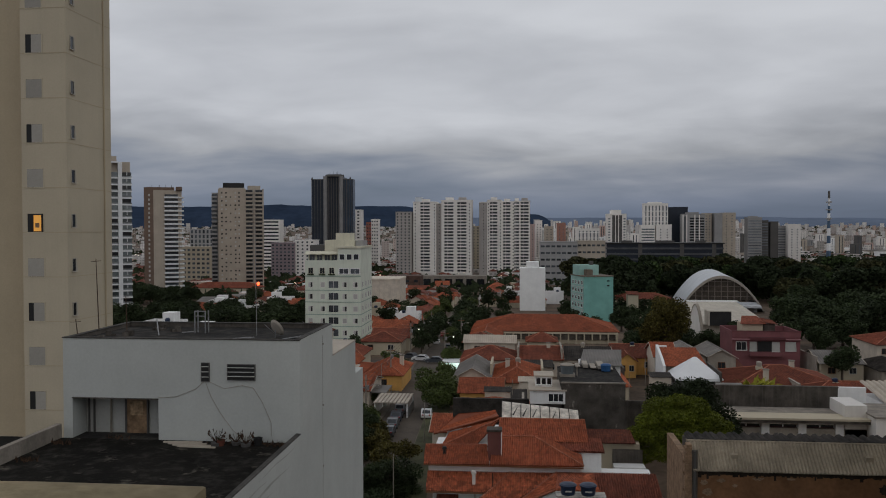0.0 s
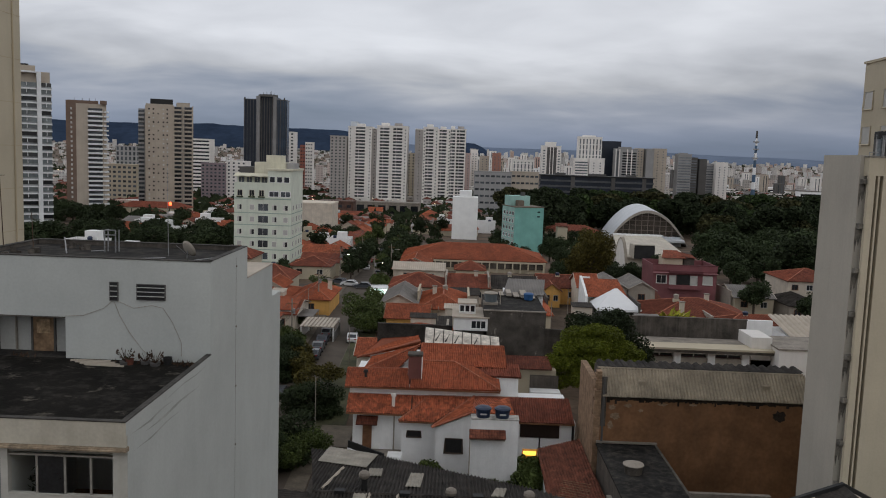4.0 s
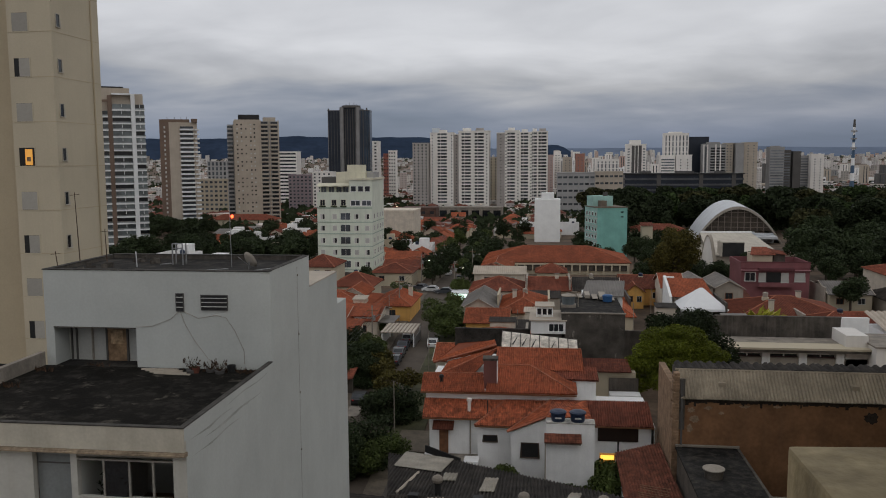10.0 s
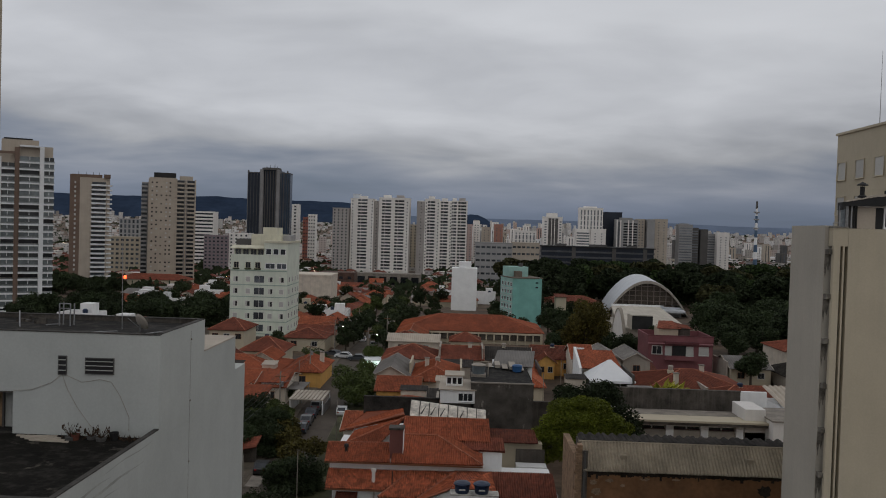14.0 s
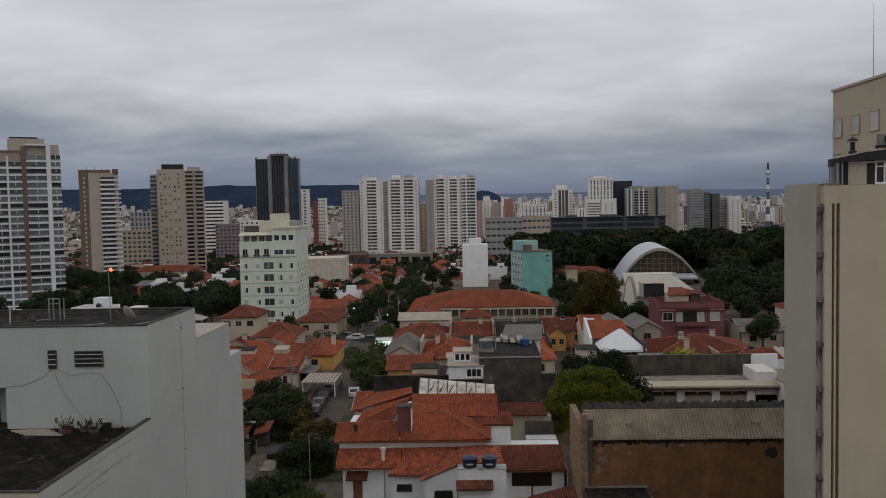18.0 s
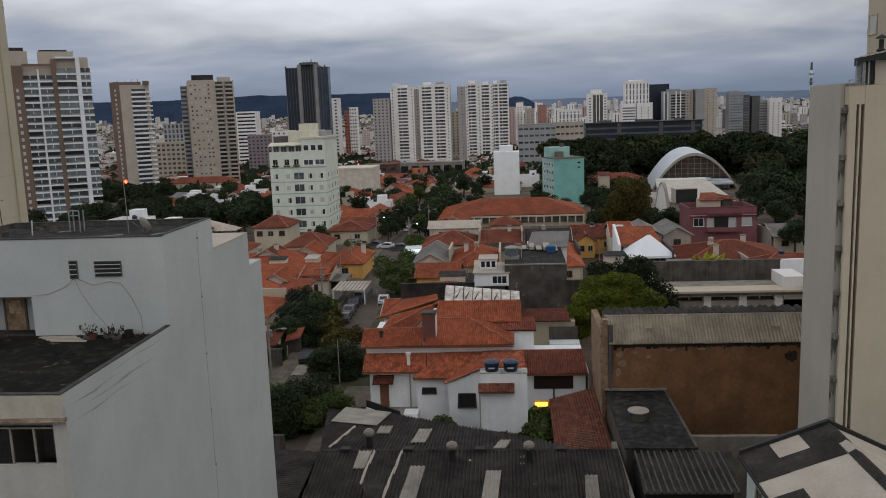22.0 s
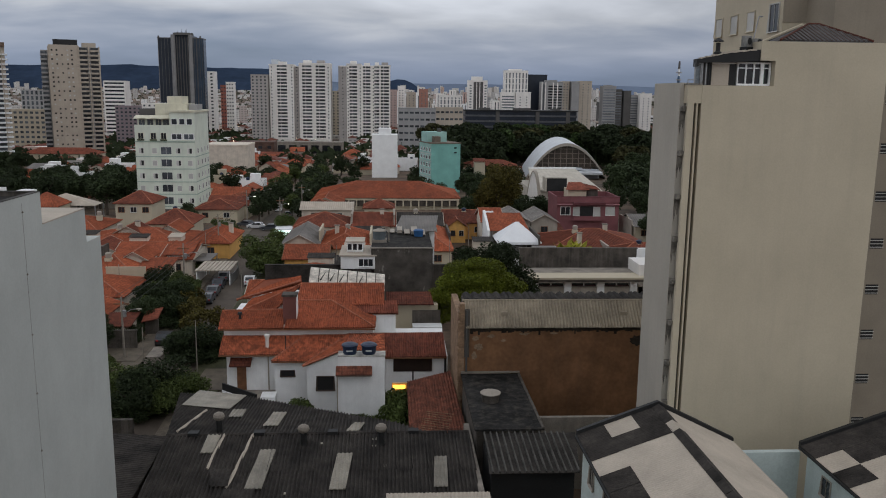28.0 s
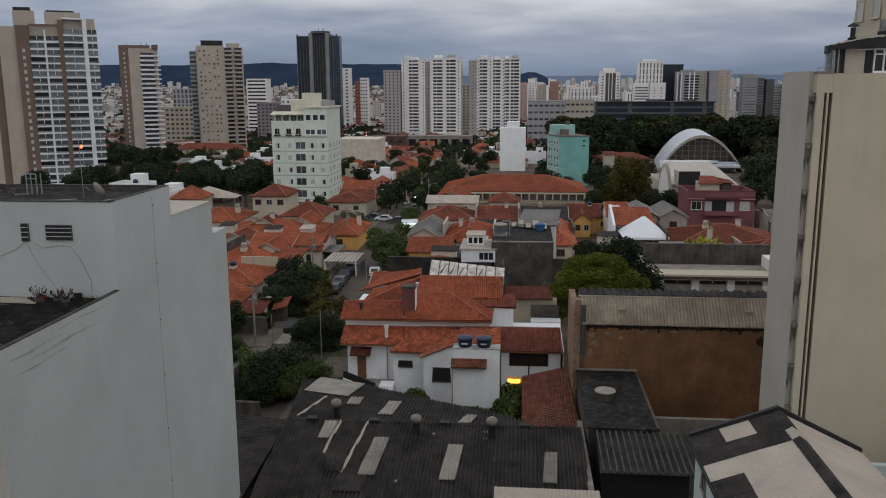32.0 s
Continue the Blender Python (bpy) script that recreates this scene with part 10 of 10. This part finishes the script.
for k in range(30):
    y = rc.uniform(1250, 2100)
    x = (0.10 + 0.34 * (k + rc.uniform(0, 1)) / 30) * y
    w, top = rc.uniform(9, 16), rc.uniform(6, 34) if x < 0.26 * y else rc.uniform(-4, 18)
    slab_tower("city_tower", "pale apartment tower in the crowded far quarter", x - w / 2, x + w / 2, y, y + 12, top, 1, rc.choice(pale + [M_GREYTOWER, M_PIER]), ((0.3, 1.4, top + 8, 0, M_PANEFAR), (0.7, 1.4, top + 8, 0, M_PANEFAR)), group="far apartment towers")


M_CITY = city_material("far_city_facades", (0.46, 0.44, 0.42), (0.30, 0.27, 0.24))
b = Mesh()
for k in range(4200):
    y = 900 + 3200 * rnd.random() ** 1.3
    x = rnd.uniform(-0.62, 0.70) * y
    if -260 < x < 20 and y < 960 or 90 < x < 400 and y < 1120:
        continue
    west = x < 0.01 * y
    hgt = rnd.choice((3.5, 4, 5, 5, 6, 6, 7, 8, 9, 12)) if west or y < 1400 else rnd.choice((6, 7, 8, 9, 10, 12, 15, 20, 28, 38))
    if west and rnd.random() < 0.035:
        hgt = rnd.uniform(16, 34)
    if not west and x > 0.26 * y:
        hgt *= 0.6
    w, d = (rnd.uniform(5, 10) if hgt < 10 else rnd.uniform(6, 11)) * (1 + y / 9000), rnd.uniform(7, 13)
    z = ground_z(x, y)
    b.box(x - w / 2, x + w / 2, y, y + d, z - 1, z + hgt)
solo("far_city", b, M_CITY, "dense field of distant apartment blocks and houses", "city", kind="stuff")
b, r = Mesh(), Mesh()
for k in range(1500):
    y = rnd.uniform(430, 1500)
    x = rnd.uniform(-0.52, 0.02 if y < 640 else 0.6) * y
    if abs(x - street_x(y)) < 9 or any(a - 6 < x < e + 6 and c - 10 < y < d + 6 for a, e, c, d in ((-235, -185, 440, 520), (-120, 4, 800, 850), (-270, -184, 600, 730), (-98, -28, 512, 575), (0, 62, 640, 670), (60, 165, 690, 730))):
        continue
    w, d, hgt = rnd.uniform(5, 11), rnd.uniform(6, 12), rnd.uniform(3.2, 6.5)
    z = ground_z(x, y)
    b.box(x - w / 2, x + w / 2, y, y + d, z - 1, z + hgt)
    if rnd.random() < 0.72:
        zt, o = z + hgt + 0.02, 0.5
        A, B, C, D = (x - w / 2 - o, y - o, zt), (x + w / 2 + o, y - o, zt), (x + w / 2 + o, y + d + o, zt), (x - w / 2 - o, y + d + o, zt)
        e, f = (x, y + d * 0.35, zt + 1.9), (x, y + d * 0.65, zt + 1.9)
        r.face([A, B, e]).face([B, C, f, e]).face([C, D, f]).face([D, A, e, f])
solo("far_houses", b, M_CITY, "distant low houses between the towers", "houses", kind="stuff")
solo("far_roofs", r, M_TILEBROWN, "distant red tile roofs between the towers", "roofs", kind="stuff")
# low white sheds and halls beyond the park
rf = random.Random(63)
for k in range(30):
    y = rf.uniform(1250, 1750)
    x = y * rf.uniform(0.24, 0.46)
    w, d, hgt = rf.uniform(18, 55), rf.uniform(10, 18), rf.uniform(6, 15)
    s = thing("low_hall", "low pale hall beyond the park trees", "hall", (x, y, ground_z(x, y) - 0.5), group="low halls")
    part("wall", Mesh().box(-w / 2, w / 2, -d / 2, d / 2, 0, hgt), rf.choice((M_WHITE2, M_OFFWHITE, M_GREYTOWER, M_BEIGE)), s)
    part("roof", Mesh().prism([(-w / 2 - 0.4, hgt), (w / 2 + 0.4, hgt), (w / 2 + 0.4, hgt + 0.5), (0, hgt + 1.8), (-w / 2 - 0.4, hgt + 0.5)], "y", -d / 2 - 0.4, d / 2), rf.choice((M_WHITE2, M_METALROOF, M_SHEETWHITE)), s)
    part("window_band", Mesh().box(-w / 2 + 1, w / 2 - 1, -d / 2 - 0.1, -d / 2, hgt * 0.5, hgt * 0.75), M_GLASS, s)
# far tree belts
b = Mesh()
for k in range(21000):
    y = rnd.uniform(430, 1500) if k < 13000 else rnd.uniform(1050, 3900)
    x = rnd.uniform(-0.58, 0.62) * y
    if noise.noise(Vector((x * 0.008, y * 0.008, 3))) < (-0.08 if k < 13000 else 0.05):
        continue
    z, s = ground_z(x, y), rnd.uniform(2.0, 4.4) * (1.0 if k < 13000 else 1.15)
    for _ in range(5):
        p = Vector((x + rnd.uniform(-s, s), y + rnd.uniform(-s, s), z + rnd.uniform(0.3, 1.6) * s))
        a = Vector((rnd.uniform(-1, 1), rnd.uniform(-0.4, 0.4), rnd.uniform(-0.4, 0.4))).normalized() * s * 0.6
        c = Vector((rnd.uniform(-0.4, 0.4), rnd.uniform(-0.4, 0.4), 1)).normalized() * s * 0.5
        b.face([p - a, p - c * 0.8, p + a, p + c])
solo("far_trees", b, M_LEAFDARK, "belts of distant dark trees in the city", "trees", kind="stuff")
# city lights far off
b = Mesh()
for k in range(110):
    y = rnd.uniform(430, 1300)
    x = rnd.uniform(-0.5, 0.55) * y
    z = ground_z(x, y) + rnd.uniform(5, 9)
    s = 0.0011 * y * rnd.uniform(0.4, 1.0)
    b.box(x - s / 2, x + s / 2, y, y + s, z, z + s * 0.7)
solo("distant_lamps", b, glow("distant_lamp", (1.0, 0.82, 0.6), 2.0), "scattered lit street lamps in the distance", "lamps", kind="stuff")
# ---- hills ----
# paler still: more haze mixed into the farther ridge's colour
M_FARHILL = mat("haze_coloured_ridge", (0.145, 0.18, 0.245), rough=1.0, var=0.12, scale=0.003, bump=0.0, fine=0.02, spec=0.0)


def ridge(y, height, x_from, x_to, steps):
    """A long slope whose crest follows height(x)."""
    b, prev = Mesh(), None
    for k in range(steps + 1):
        x = x_from + (x_to - x_from) * k / steps
        h = height(x)
        foot = min(h - 3, 18)
        cur = [(x, y - 500, foot - 60), (x, y - 300, foot + (h - foot) * 0.35 + 6 * noise.noise(Vector((x * 0.006, 8, 0)))), (x, y - 110, foot + (h - foot) * 0.78 + 8 * noise.noise(Vector((x * 0.004, 3, 0)))), (x, y, h), (x, y + 150, h * 0.8)]
        if prev:
            for a in range(4):
                b.face([prev[a], cur[a], cur[a + 1], prev[a + 1]])
        prev = cur
    return b


def near_crest(x):
    t = max(0.0, min(1.0, (-180 - x) / 520))
    bump = 84 * max(0.0, 1 - ((x - 45) / 140) ** 2)
    return max(20 + 138 * t * t * (3 - 2 * t) + (10 * noise.noise(Vector((x * 0.0035, 1.7, 0))) + 4 * noise.noise(Vector((x * 0.013, 4.2, 0)))) * (0.3 + t), 24 + bump)


def far_crest(x):
    return 92 + 9 * noise.noise(Vector((x * 0.0022, 6.1, 0))) + 4 * noise.noise(Vector((x * 0.009, 2.4, 0))) - 10 * max(0.0, min(1.0, (x - 900) / 1800))


solo("backdrop", ridge(4740, far_crest, -1600, 4400, 110), M_FARHILL, "ridge behind the far city with haze in its pale colour", "hills", kind="structure")
b = ridge(4480, near_crest, -4400, 700, 130)
solo("backdrop", b, M_HILL, "long wooded ridge on the horizon with haze blue in its colour", "hills", kind="structure")
